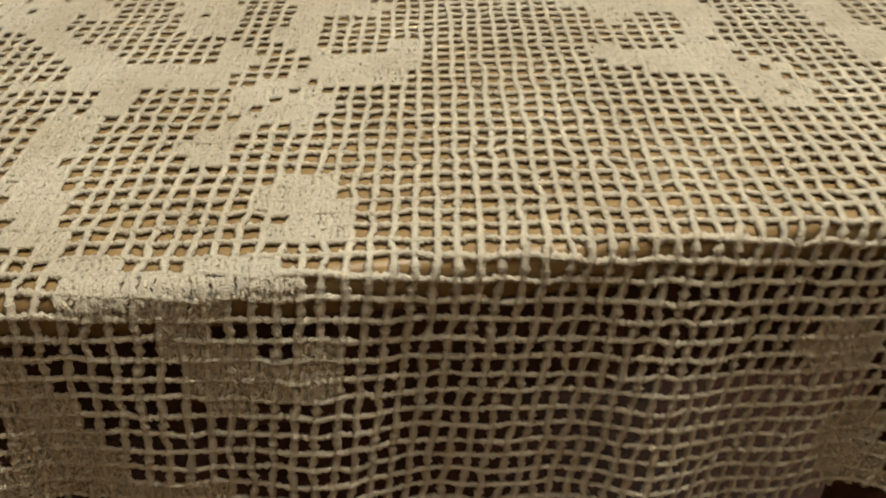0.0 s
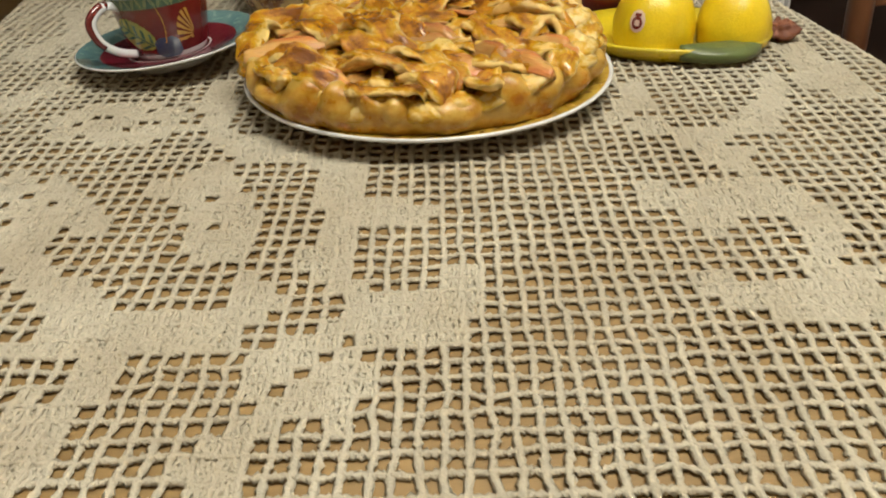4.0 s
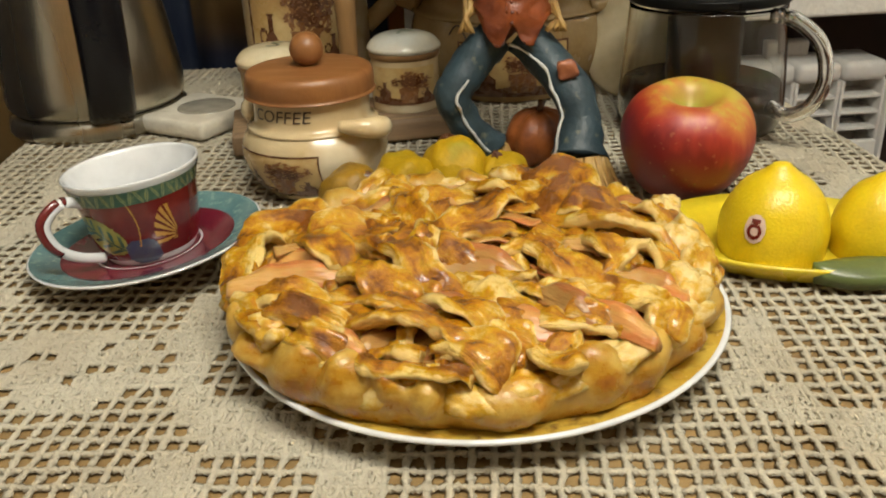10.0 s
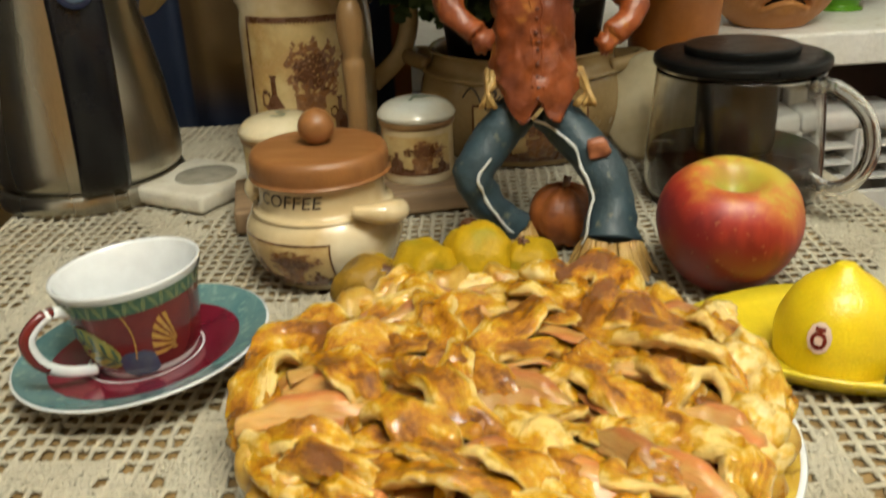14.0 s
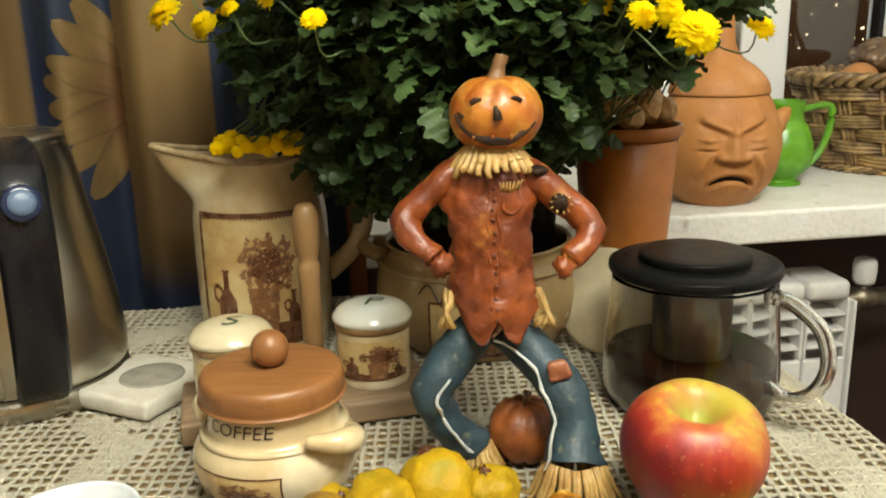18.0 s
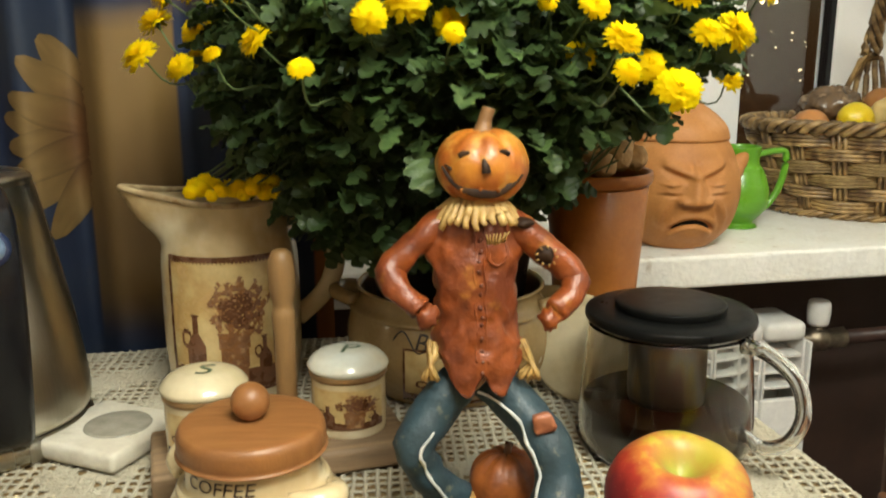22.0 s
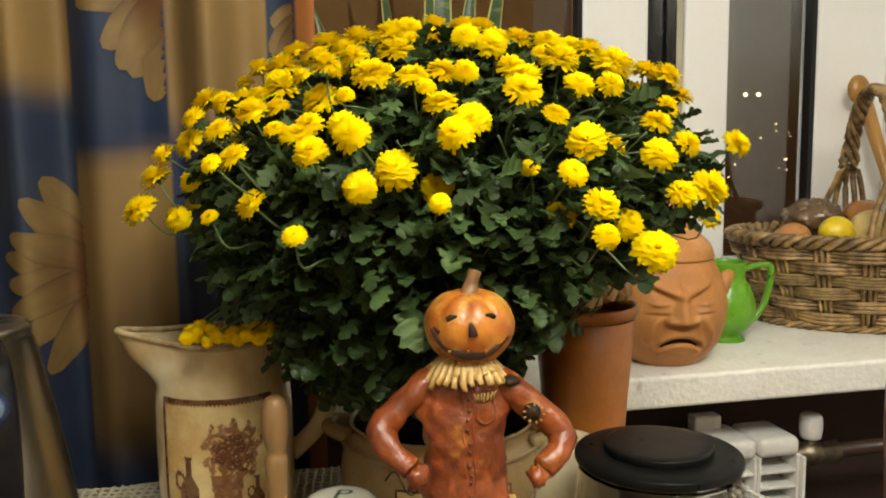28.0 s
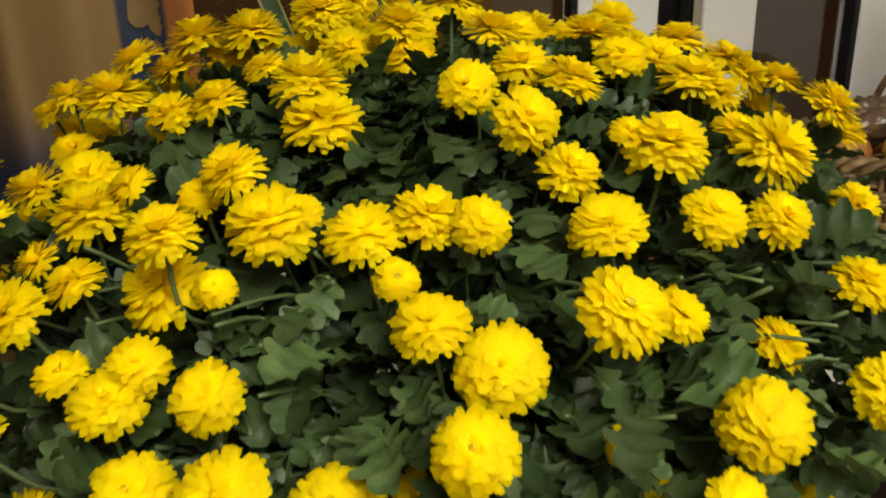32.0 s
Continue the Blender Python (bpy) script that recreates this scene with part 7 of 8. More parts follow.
# ---- terracotta pot with walnuts ----
TCP = Vector((0.190, 1.442, 0.750))
POT_UP = 0.014
POT_CLAY = material("glazed_orange_clay", (0.42, 0.145, 0.024), (0.32, 0.10, 0.015), rough=0.38, scale=14, fine=160, bump=0.15, coat=0.12, third=(0.40, 0.20, 0.07), third_scale=9, third_at=0.58)
tpot = empty("terracotta_pot", TCP, 0, "tall tapered terracotta pot filled with walnuts", "pot")
part("body", lathe([(0.0, 0.001), (0.040, 0.001), (0.042, 0.004), (0.0578, 0.199 + POT_UP), (0.0563, 0.200 + POT_UP), (0.0545, 0.19 + POT_UP), (0.04, 0.02), (0.0, 0.018)], 64), POT_CLAY, tpot)
part("rim", lathe([(r, z + POT_UP) for r, z in ((0.0575, 0.201), (0.0605, 0.203), (0.0622, 0.206), (0.0625, 0.213), (0.0610, 0.216), (0.0570, 0.215), (0.0560, 0.198), (0.0575, 0.198))], 64), POT_CLAY, tpot)
WALNUT = material("walnut_shell", (0.60, 0.41, 0.20), (0.46, 0.28, 0.12), rough=0.6, scale=90, fine=350, bump=0.5, each=0.15)


def walnut_shape(d):
    return 1 + 0.06 * noise.noise(d * 6) + 0.07 * math.exp(-(d.y * 9) ** 2) - 0.06 * abs(math.sin(9 * d.x + 5 * d.z + 3 * noise.noise(d * 3)))


wal = mesh_of("walnut", blob(0.0150, 32, 18, walnut_shape), WALNUT)
for k in range(17):
    a = k * 2.4
    r = 0.045 * math.sqrt(k / 16)
    ob = part("walnut", wal, None, m=pose(TCP.x + r * math.cos(a), TCP.y + r * math.sin(a), 0.750 + 0.216 + POT_UP + 0.034 * (1 - (r / 0.05) ** 2) + 0.003, 30 * k, 50 * k, 20 * k))
    tagged(ob, "brown wrinkled walnut lying in the terracotta pot", "walnut", "walnuts in the pot")

# ---- clay jar with a face, on the sill ----
face_jar = empty("clay_face_jar", room(0.667, 1.785, 0.80), 7.5, "terracotta onion-shaped jar with a scowling moulded face", "jar")
face_jar.scale = (0.97, 0.97, 1)
FJ = smooth_profile([(0.048, 0.0), (0.060, 0.003), (0.090, 0.035), (0.103, 0.080), (0.101, 0.118), (0.088, 0.155), (0.078, 0.172)], 18)
bm = lathe([(0.0, 0.0)] + FJ + [(0.072, 0.174), (0.0, 0.172)], 220)


def hump(x, w):
    return math.exp(-(x / w) ** 2)


def face_relief(a, z):
    """How far the moulded face stands out at the angle a and the height z."""
    b = abs(a)
    down = min(1.0, max(0.0, (0.126 - z) / 0.046))
    g = (0.010 + 0.009 * down) * hump(a, 0.085 + 0.085 * down) / (1 + math.exp(-(z - 0.0775) / 0.0014)) * hump(max(0, z - 0.126), 0.010)     # nose
    g += 0.008 * hump(b - 0.20, 0.075) * hump(z - 0.0845, 0.007)                                       # nostrils
    brow = z - (0.123 + 0.036 * b)
    fade = 1 / (1 + math.exp((b - 0.52) / 0.04))
    g += 0.0075 * hump(brow, 0.0055 if brow < 0 else 0.010) * fade * (0.55 + 0.45 * min(1, b / 0.15))
    g -= 0.0045 * hump(brow + 0.0105, 0.0042) * fade * min(1, max(0, b - 0.06) / 0.12)
    g -= 0.0045 * hump(b - 0.055, 0.022) * hump(z - 0.135, 0.010)                                      # frown
    g += 0.0085 * hump(b - 0.37, 0.13) * hump(z - 0.109, 0.0058)                                      # closed eye
    g -= 0.0040 * hump(b - 0.38, 0.15) * hump(z - (0.1065 + 0.06 * (b - 0.37) ** 2), 0.0017)
    g += 0.0035 * hump(b - 0.38, 0.15) * hump(z - 0.0985, 0.0030)
    g -= 0.0030 * hump(b - 0.38, 0.16) * hump(z - 0.0935, 0.0022)
    fold = b - (0.28 + 0.0052 * (88 - 1000 * z))
    g += (0.0060 * hump(fold - 0.09, 0.10) - 0.0050 * hump(fold, 0.04)) * hump(z - 0.066, 0.022)      # cheek folds
    lip = z - (0.051 - 0.088 * a * a)
    open_ = 1 / (1 + math.exp((b - 0.40) / 0.02))
    g += 0.0030 * hump(lip - 0.0085, 0.0050) * open_ + 0.0040 * hump(lip + 0.0090, 0.0060) * open_
    g -= 0.0125 * hump(lip, 0.0036) * open_
    g += 0.006 * hump(a, 0.22) * hump(z - 0.026, 0.010)                                               # chin
    return g


for v in bm.verts:
    a = math.atan2(v.co.y, v.co.x) + math.pi / 2 + 0.16
    a = (a + math.pi) % (2 * math.pi) - math.pi
    r = math.hypot(v.co.x, v.co.y)
    if r > 0.04 and v.co.z < 0.165:
        g = face_relief(a, v.co.z)
        v.co.x *= 1 + g / r
        v.co.y *= 1 + g / r
part("body", bm, CLAY, face_jar)
# black tube laid in the mouth groove to stand for the shade inside
mouth = []
for k in range(15):
    a = -0.38 + 0.76 * k / 14
    z = 0.051 - 0.088 * a * a
    r = radius_at(FJ, z) - 0.0085
    mouth.append((r * math.cos(a - math.pi / 2 - 0.16), r * math.sin(a - math.pi / 2 - 0.16), z))
part("mouth_opening", tube(mouth, [0.0012 + 0.0038 * math.sin(math.pi * k / 14) for k in range(15)], 8), MATT_BLACK, face_jar, "black filler for the shade in the mouth slot")
for sgn in (-1, 1):
    bm = blob(0.022, 18, 12, lambda d: 1 - 0.35 * abs(d.y))
    for v in bm.verts:
        if v.co.z > 0:
            v.co.x += sgn * v.co.z * 0.9
            v.co.z *= 1.3
    part("ear", bm, CLAY, face_jar, m=pose(sgn * 0.096, -0.010, 0.120))
LJ = smooth_profile([(0.080, 0.173), (0.081, 0.178), (0.074, 0.196), (0.056, 0.214), (0.034, 0.230), (0.023, 0.250), (0.019, 0.285), (0.017, 0.310), (0.0, 0.314)], 6)
part("lid", lathe([(0.0, 0.173)] + LJ, 64), CLAY, face_jar, "onion-shaped clay lid")

# ---- green plastic jug on the sill ----
GREEN = material("bright_green_plastic", (0.13, 0.34, 0.018), (0.10, 0.28, 0.014), rough=0.3, scale=12, fine=90, bump=0.02)
gj = empty("green_watering_jug", room(0.837, 1.885, 0.80), 7.5, "bright green plastic jug with a curved handle", "jug")
gj.scale = (1, 1, 0.86)
part("body", lathe(smooth_profile([(0.0, 0.0), (0.034, 0.0), (0.036, 0.004), (0.030, 0.012), (0.050, 0.040), (0.054, 0.075), (0.044, 0.115), (0.034, 0.135), (0.036, 0.165), (0.034, 0.166), (0.030, 0.135)], 5), 48), GREEN, gj)
path = curve_points([(0.034, 0, 0.150), (0.070, 0, 0.157), (0.090, 0, 0.152), (0.090, 0, 0.115), (0.078, 0, 0.070), (0.056, 0, 0.038), (0.036, 0, 0.024)], 6)
part("handle", tube(path, 0.0065, 10), GREEN, gj)
part("spout", tube(curve_points([(-0.030, 0, 0.13), (-0.045, 0, 0.16), (-0.05, 0, 0.185)], 4), [0.016, 0.013, 0.012, 0.011, 0.011, 0.011, 0.011, 0.011, 0.011][:9], 12), GREEN, gj)

# ---- wicker basket ----
WICKER = material("brown_wicker", (0.42, 0.27, 0.105), (0.110, 0.060, 0.024), rough=0.45, scale=40, fine=300, bump=0.3, coat=0.15, each=0.25)
SEAGRASS = material("twisted_seagrass", (0.34, 0.23, 0.085), (0.18, 0.11, 0.04), rough=0.6, scale=60, fine=400, bump=0.5, each=0.15)
BK = (1.195, 1.965)
BTURN = Matrix.Rotation(radians(-13), 4, "Z")
basket = empty("wicker_basket", room(*BK, 0.80), -13, "brown oval wicker basket with a tall plaited handle", "basket")
basket.scale = (1, 1, 0.88)


def basket_ring(t):
    """Half axes of the basket at the share t of its height."""
    return 0.205 + 0.052 * t, 0.132 + 0.034 * t


def ring_point(a, z, off=0.0):
    ra, rb = basket_ring(z / 0.19)
    return Vector(((ra + off) * math.cos(a), (rb + off) * math.sin(a), z))


STAKES = 18
for k in range(STAKES):
    for da in (-0.045, 0.0, 0.045):
        a = 2 * math.pi * k / STAKES + da
        part("stake", tube([ring_point(a, z) for z in (0.004, 0.05, 0.10, 0.15, 0.188)], 0.0040, 6), WICKER, basket)
for row in range(6):
    z = 0.030 + 0.0275 * row
    thick = row in (2, 3)
    wide = 4 if thick else 3
    for sub in range(wide):
        zz = z + (sub - (wide - 1) / 2) * (0.0066 if thick else 0.0086)
        pts = []
        for i in range(STAKES * 6 + 1):
            a = 2 * math.pi * i / (STAKES * 6)
            wave = math.cos(a * STAKES / 2 + math.pi * row)
            pts.append(ring_point(a, zz + 0.0012 * math.sin(a * 7 + row), 0.0095 * wave))
        part("weaver", tube(pts, 0.0042 if thick else 0.0050, 6), SEAGRASS if thick else WICKER, basket)
for strand in range(3):
    pts = []
    for i in range(181):
        a = 2 * math.pi * i / 180
        ph = a * 20 + strand * 2 * math.pi / 3
        pts.append(ring_point(a, 0.196 + 0.0105 * math.sin(ph), 0.012 * math.cos(ph)))
    part("rim_plait", tube(pts, 0.0072, 7), WICKER, basket)
    pts = []
    for i in range(181):
        a = 2 * math.pi * i / 180
        ph = a * 18 + strand * 2 * math.pi / 3
        pts.append(ring_point(a, 0.008 + 0.005 * math.sin(ph), 0.008 * math.cos(ph)))
    part("foot_plait", tube(pts, 0.005, 7), WICKER, basket)
for strand in range(5):
    pts = []
    for i in range(91):
        t = i / 90
        u = math.pi * t
        base = Vector((0.030 * math.cos(u) * 0, -0.160 * math.cos(u), 0.178 + 0.345 * math.sin(u) ** 0.8))
        ph = t * 34 + strand * 2 * math.pi / 5
        spread = 0.011 + 0.040 * max(0, 1 - min(t, 1 - t) / 0.2) ** 1.5
        pts.append(base + Vector((spread * math.cos(ph) if spread < 0.02 else spread * (strand - 2) / 2, 0.008 * math.sin(ph), 0.006 * math.sin(ph))))
    part("handle_strand", tube(pts, 0.0062, 7), WICKER, basket)
part("floor", lathe([(0.0, 0.004), (0.19, 0.004), (0.19, 0.010), (0.0, 0.010)], 40, wob=lambda a, z: 1 / math.sqrt(math.cos(a) ** 2 + (math.sin(a) * 1.42) ** 2)), WICKER, basket)
ONION = material("golden_onion_skin", (0.50, 0.23, 0.07), (0.40, 0.16, 0.045), rough=0.3, scale=30, fine=220, stretch=(1, 1, 0.2), bump=0.1, each=0.2)
PALE_ONION = material("pale_onion_skin", (0.58, 0.45, 0.20), (0.50, 0.36, 0.14), rough=0.3, scale=30, fine=220, stretch=(1, 1, 0.2), bump=0.1, each=0.15)
brn = random.Random(4)
onion_mesh = blob(0.040, 28, 18, lambda d: 1 - 0.12 * d.z * d.z + 0.20 * math.exp(-(1 - d.z) / 0.03))
meshes = [mesh_of("onion_flesh", onion_mesh, ONION), mesh_of("onion_flesh", blob(0.042, 28, 18, lambda d: 1 - 0.12 * d.z * d.z + 0.20 * math.exp(-(1 - d.z) / 0.03)), PALE_ONION)]
for k, (x, y, z, kind) in enumerate(((-0.17, -0.05, 0.150, 0), (-0.02, -0.07, 0.175, 1), (0.08, -0.05, 0.19, 0), (0.16, -0.04, 0.17, 0), (-0.10, 0.05, 0.17, 0), (0.0, 0.04, 0.19, 0), (0.10, 0.06, 0.175, 1), (-0.04, -0.01, 0.12, 0), (0.07, 0.0, 0.12, 1), (-0.14, 0.0, 0.11, 0), (0.16, 0.03, 0.12, 0))):
    ob = part("onion", meshes[kind], None, m=Matrix.Translation(room(BK[0], BK[1], 0.80)) @ BTURN @ pose(0.92 * x, 0.92 * y, z + 0.012, brn.uniform(-70, 70), brn.uniform(-70, 70), 40 * k))
    tagged(ob, "golden-skinned onion lying in the wicker basket" if kind == 0 else "pale yellow onion lying in the wicker basket", "onion", "onions in the basket")
lemon_fruit = part("lemon", blob(0.032, 28, 18, lambda d: 1 + 0.18 * abs(d.x) ** 6), LEMON, m=Matrix.Translation(room(BK[0], BK[1], 0.80)) @ BTURN @ pose(-0.085, -0.085, 0.185, 0, 10, 30))
tagged(lemon_fruit, "whole yellow lemon lying among the onions in the basket", "lemon")
bag = part("plastic_bag", blob(0.06, 40, 22, lambda d: (1 + 0.25 * noise.noise(d * 3.3)) * (1 - 0.4 * abs(d.z))), material("crumpled_brown_plastic", (0.17, 0.105, 0.055), (0.08, 0.048, 0.025), rough=0.22, scale=40, fine=120, bump=0.5, third=(0.32, 0.22, 0.13), third_scale=50, third_at=0.6), m=Matrix.Translation(room(BK[0], BK[1], 0.80)) @ BTURN @ pose(-0.10, 0.03, 0.205))
tagged(bag, "crumpled thin plastic bag on the onions in the basket", "plastic bag")
spoon = empty("wooden_spoon", room(1.44, 2.20, 0.80), 7.5, "amber wooden spoon leaning behind the basket", "spoon")
AMBER_WOOD = material("amber_varnished_wood", (0.46, 0.24, 0.06), (0.36, 0.17, 0.04), rough=0.35, scale=25, fine=260, stretch=(1, 1, 0.12), bump=0.1)
part("shaft", tube([(0.035, -0.02, 0.004), (0.01, 0.02, 0.25), (-0.045, 0.055, 0.45)], [0.011, 0.013, 0.018], 12), AMBER_WOOD, spoon)
part("bowl", blob(0.030, 24, 14, lambda d: (1 - 0.45 * abs(d.y))), AMBER_WOOD, spoon, m=pose(-0.055, 0.06, 0.475, 0, -14, 0) @ Matrix.Diagonal((1, 1, 1.15, 1)))

# ---- sword-leaved plant behind the flowers, on the sill ----
SWORD = material("sword_leaf_green", (0.045, 0.085, 0.022), (0.028, 0.058, 0.015), rough=0.35, scale=18, fine=160, stretch=(1, 1, 3), bump=0.08, third=(0.11, 0.16, 0.06), third_scale=26, third_at=0.55)
SWORD_EDGE = material("pale_yellow_leaf_edge", (0.42, 0.40, 0.14), (0.36, 0.33, 0.10), rough=0.35, scale=30, bump=0.05)
sp_c = room(0.335, 2.06, 0.80)
sword = empty("snake_plant", sp_c, 7.5, "green snake plant with yellow leaf edges in a pot", "plant")
part("pot", lathe([(0.0, 0.0), (0.055, 0.0), (0.075, 0.12), (0.078, 0.125), (0.074, 0.13), (0.068, 0.11), (0.0, 0.11)], 40), TERRACOTTA, sword)
srn = random.Random(12)
for k, (x, lean, h, w) in enumerate(((-0.12, -0.10, 0.52, 0.020), (-0.065, -0.03, 0.62, 0.026), (-0.02, 0.01, 0.66, 0.024), (0.015, 0.00, 0.70, 0.026), (0.05, 0.03, 0.60, 0.024), (0.09, 0.05, 0.64, 0.027), (-0.09, -0.05, 0.42, 0.022), (0.03, -0.02, 0.56, 0.022))):
    leaf, edge = bmesh.new(), bmesh.new()
    rows = []
    for i in range(19):
        t = i / 18
        c = Vector((x * 0.35 + (x * 0.65 + lean) * t, 0.02 * math.sin(k * 2) + 0.02 * t * math.cos(k), 0.10 + h * t))
        tw = 0.5 * math.sin(k * 1.3) + 0.4 * t
        s = Vector((math.cos(tw), math.sin(tw), 0))
        nrm = Vector((-s.y, s.x, 0))
        ww = 0.68 * w * (0.55 + 0.9 * t) * (1 if t < 0.55 else max(0.02, 1 - ((t - 0.55) / 0.45) ** 2))
        rows.append([(c + s * ww * u + nrm * 0.10 * w * (u * u) - nrm * 0.06 * w) for u in (-1, -0.78, -0.4, 0, 0.4, 0.78, 1)])
    for bmx, cols in ((leaf, (1, 2, 3, 4, 5)), (edge, (0, 1)), (edge, (5, 6))):
        grid = [[bmx.verts.new(r[c]) for c in cols] for r in rows]
        for p, q in zip(grid, grid[1:]):
            for j in range(len(cols) - 1):
                bmx.faces.new((p[j], p[j + 1], q[j + 1], q[j]))
    part("leaf", leaf, SWORD, sword)
    part("leaf_edge", edge, SWORD_EDGE, sword, "pale yellow leaf edge")

# ---- chrysanthemum ----
PLC = Vector((0.030, 1.370, 1.000))
PLR = Vector((0.315, 0.315, 0.285))


def see_through(mat, share):
    """Lets light pass through a thin petal or leaf."""
    nt = mat.node_tree
    p, out = nt.nodes["Principled BSDF"], nt.nodes["Material Output"]
    tr, mix = nt.nodes.new("ShaderNodeBsdfTranslucent"), nt.nodes.new("ShaderNodeMixShader")
    mix.inputs[0].default_value = share
    nt.links.new(p.inputs["Base Color"].links[0].from_socket, tr.inputs["Color"])
    nt.links.new(p.outputs[0], mix.inputs[1])
    nt.links.new(tr.outputs[0], mix.inputs[2])
    nt.links.new(mix.outputs[0], out.inputs["Surface"])
    return mat


def soften(mat, share):
    """Bends the petals' shading towards the round of the whole flower head, as thin crowded petals scatter light."""
    nt = mat.node_tree
    co, geo = nt.nodes.new("ShaderNodeTexCoord"), nt.nodes.new("ShaderNodeNewGeometry")
    add, turn, mix = nt.nodes.new("ShaderNodeVectorMath"), nt.nodes.new("ShaderNodeVectorTransform"), nt.nodes.new("ShaderNodeMix")
    add.inputs[1].default_value = (0, 0, 0.006)
    turn.vector_type, turn.convert_from, turn.convert_to = "NORMAL", "OBJECT", "WORLD"
    mix.data_type = "VECTOR"
    mix.inputs[0].default_value = share
    nt.links.new(co.outputs["Object"], add.inputs[0])
    nt.links.new(add.outputs[0], turn.inputs[0])
    nt.links.new(geo.outputs["Normal"], mix.inputs[4])
    nt.links.new(turn.outputs[0], mix.inputs[5])
    norm = nt.nodes.new("ShaderNodeVectorMath")
    norm.operation = "NORMALIZE"
    nt.links.new(mix.outputs[1], norm.inputs[0])
    for n in nt.nodes:
        if n.bl_idname == "ShaderNodeBump":
            nt.links.new(norm.outputs[0], n.inputs["Normal"])


LEAF = material("dark_chrysanthemum_leaf", (0.078, 0.125, 0.038), (0.042, 0.076, 0.022), rough=0.42, scale=30, fine=260, bump=0.25, spec=0.28, each=0.45, third=(0.085, 0.125, 0.042), third_scale=40, third_at=0.55)
STALK = material("green_brown_stalk", (0.10, 0.145, 0.045), (0.065, 0.095, 0.03), rough=0.55, scale=40, bump=0.1)
PETAL = see_through(material("yellow_petal", (0.94, 0.765, 0.003), (0.92, 0.69, 0.002), rough=0.65, scale=90, fine=600, bump=0.05, each=0.04, spec=0.06, sss=0.85), 0.35)
PETAL.node_tree.nodes["Principled BSDF"].subsurface_method = "BURLEY"
PETAL.node_tree.nodes["Principled BSDF"].inputs["Subsurface Radius"].default_value = (0.0085, 0.0080, 0.003)
soften(PETAL, 0.62)
HEART = material("golden_flower_heart", (0.55, 0.42, 0.008), (0.42, 0.32, 0.01), rough=0.6, scale=200, fine=900, bump=0.4)
LEAF = see_through(LEAF, 0.22)
SOIL = material("dark_potting_soil", (0.03, 0.02, 0.013), (0.018, 0.012, 0.008), rough=0.9, scale=80, fine=300, bump=0.8)
mum = empty("chrysanthemum", (CC.x, CC.y, 0.762), 0, "bushy potted chrysanthemum with many yellow flowers", "plant")
OFF = Vector((CC.x, CC.y, 0.762))
part("pot", lathe([(0.0, 0.0), (0.070, 0.0), (0.090, 0.150), (0.094, 0.152), (0.094, 0.165), (0.088, 0.165), (0.086, 0.14), (0.0, 0.14)], 48), MATT_BLACK, mum, "black plastic flower pot")
part("soil", lathe([(0.087, 0.150), (0.05, 0.154), (0.0, 0.156)], 32), SOIL, mum)
LEAF_OUT = ((0.0, 0.03), (0.14, 0.05), (0.24, 0.10), (0.30, 0.30), (0.36, 0.40), (0.42, 0.36), (0.45, 0.22), (0.53, 0.28), (0.59, 0.46), (0.66, 0.48), (0.71, 0.38), (0.74, 0.26), (0.83, 0.30), (0.90, 0.24), (0.96, 0.12), (1.0, 0.0))


BROAD_LEAF = ((0.0, 0.03), (0.06, 0.05), (0.12, 0.20), (0.17, 0.44), (0.26, 0.52), (0.34, 0.40), (0.41, 0.30), (0.50, 0.44), (0.60, 0.58), (0.68, 0.48), (0.72, 0.30), (0.80, 0.26), (0.89, 0.20), (0.96, 0.10), (1.0, 0.0))


def leaf_mesh(length, bend, seed, curl, outline=LEAF_OUT):
    bm = bmesh.new()
    mid, left, right = [], [], []
    for i, (t, w) in enumerate(outline):
        z = -bend * length * t * t + 0.02 * length * math.sin(i * 1.7 + seed)
        m = bm.verts.new((length * t, 0, z))
        mid.append(m)
        if 0 < i < len(outline) - 1:
            e = curl * w * length
            left.append(bm.verts.new((length * (t + 0.05), length * w * 0.72, z + e + 0.03 * length * math.sin(i * 2.3 + seed))))
            right.append(bm.verts.new((length * (t + 0.05), -length * w * 0.72, z + e + 0.03 * length * math.cos(i * 1.9 + seed))))
        else:
            left.append(m)
            right.append(m)
    for i in range(len(mid) - 1):
        for row, flip in ((left, False), (right, True)):
            f = []
            for v in (mid[i], mid[i + 1], row[i + 1], row[i]):
                if v not in f:
                    f.append(v)
            bm.faces.new(f[::-1] if flip else f)
    return mesh_of("leaf", bm, LEAF)


leaf_kinds = [leaf_mesh(0.040, 0.25, 1, 0.25), leaf_mesh(0.036, 0.45, 2, -0.15), leaf_mesh(0.046, 0.15, 3, 0.35), leaf_mesh(0.034, 0.35, 4, 0.1), leaf_mesh(0.040, 0.10, 2, 0.05, BROAD_LEAF)]


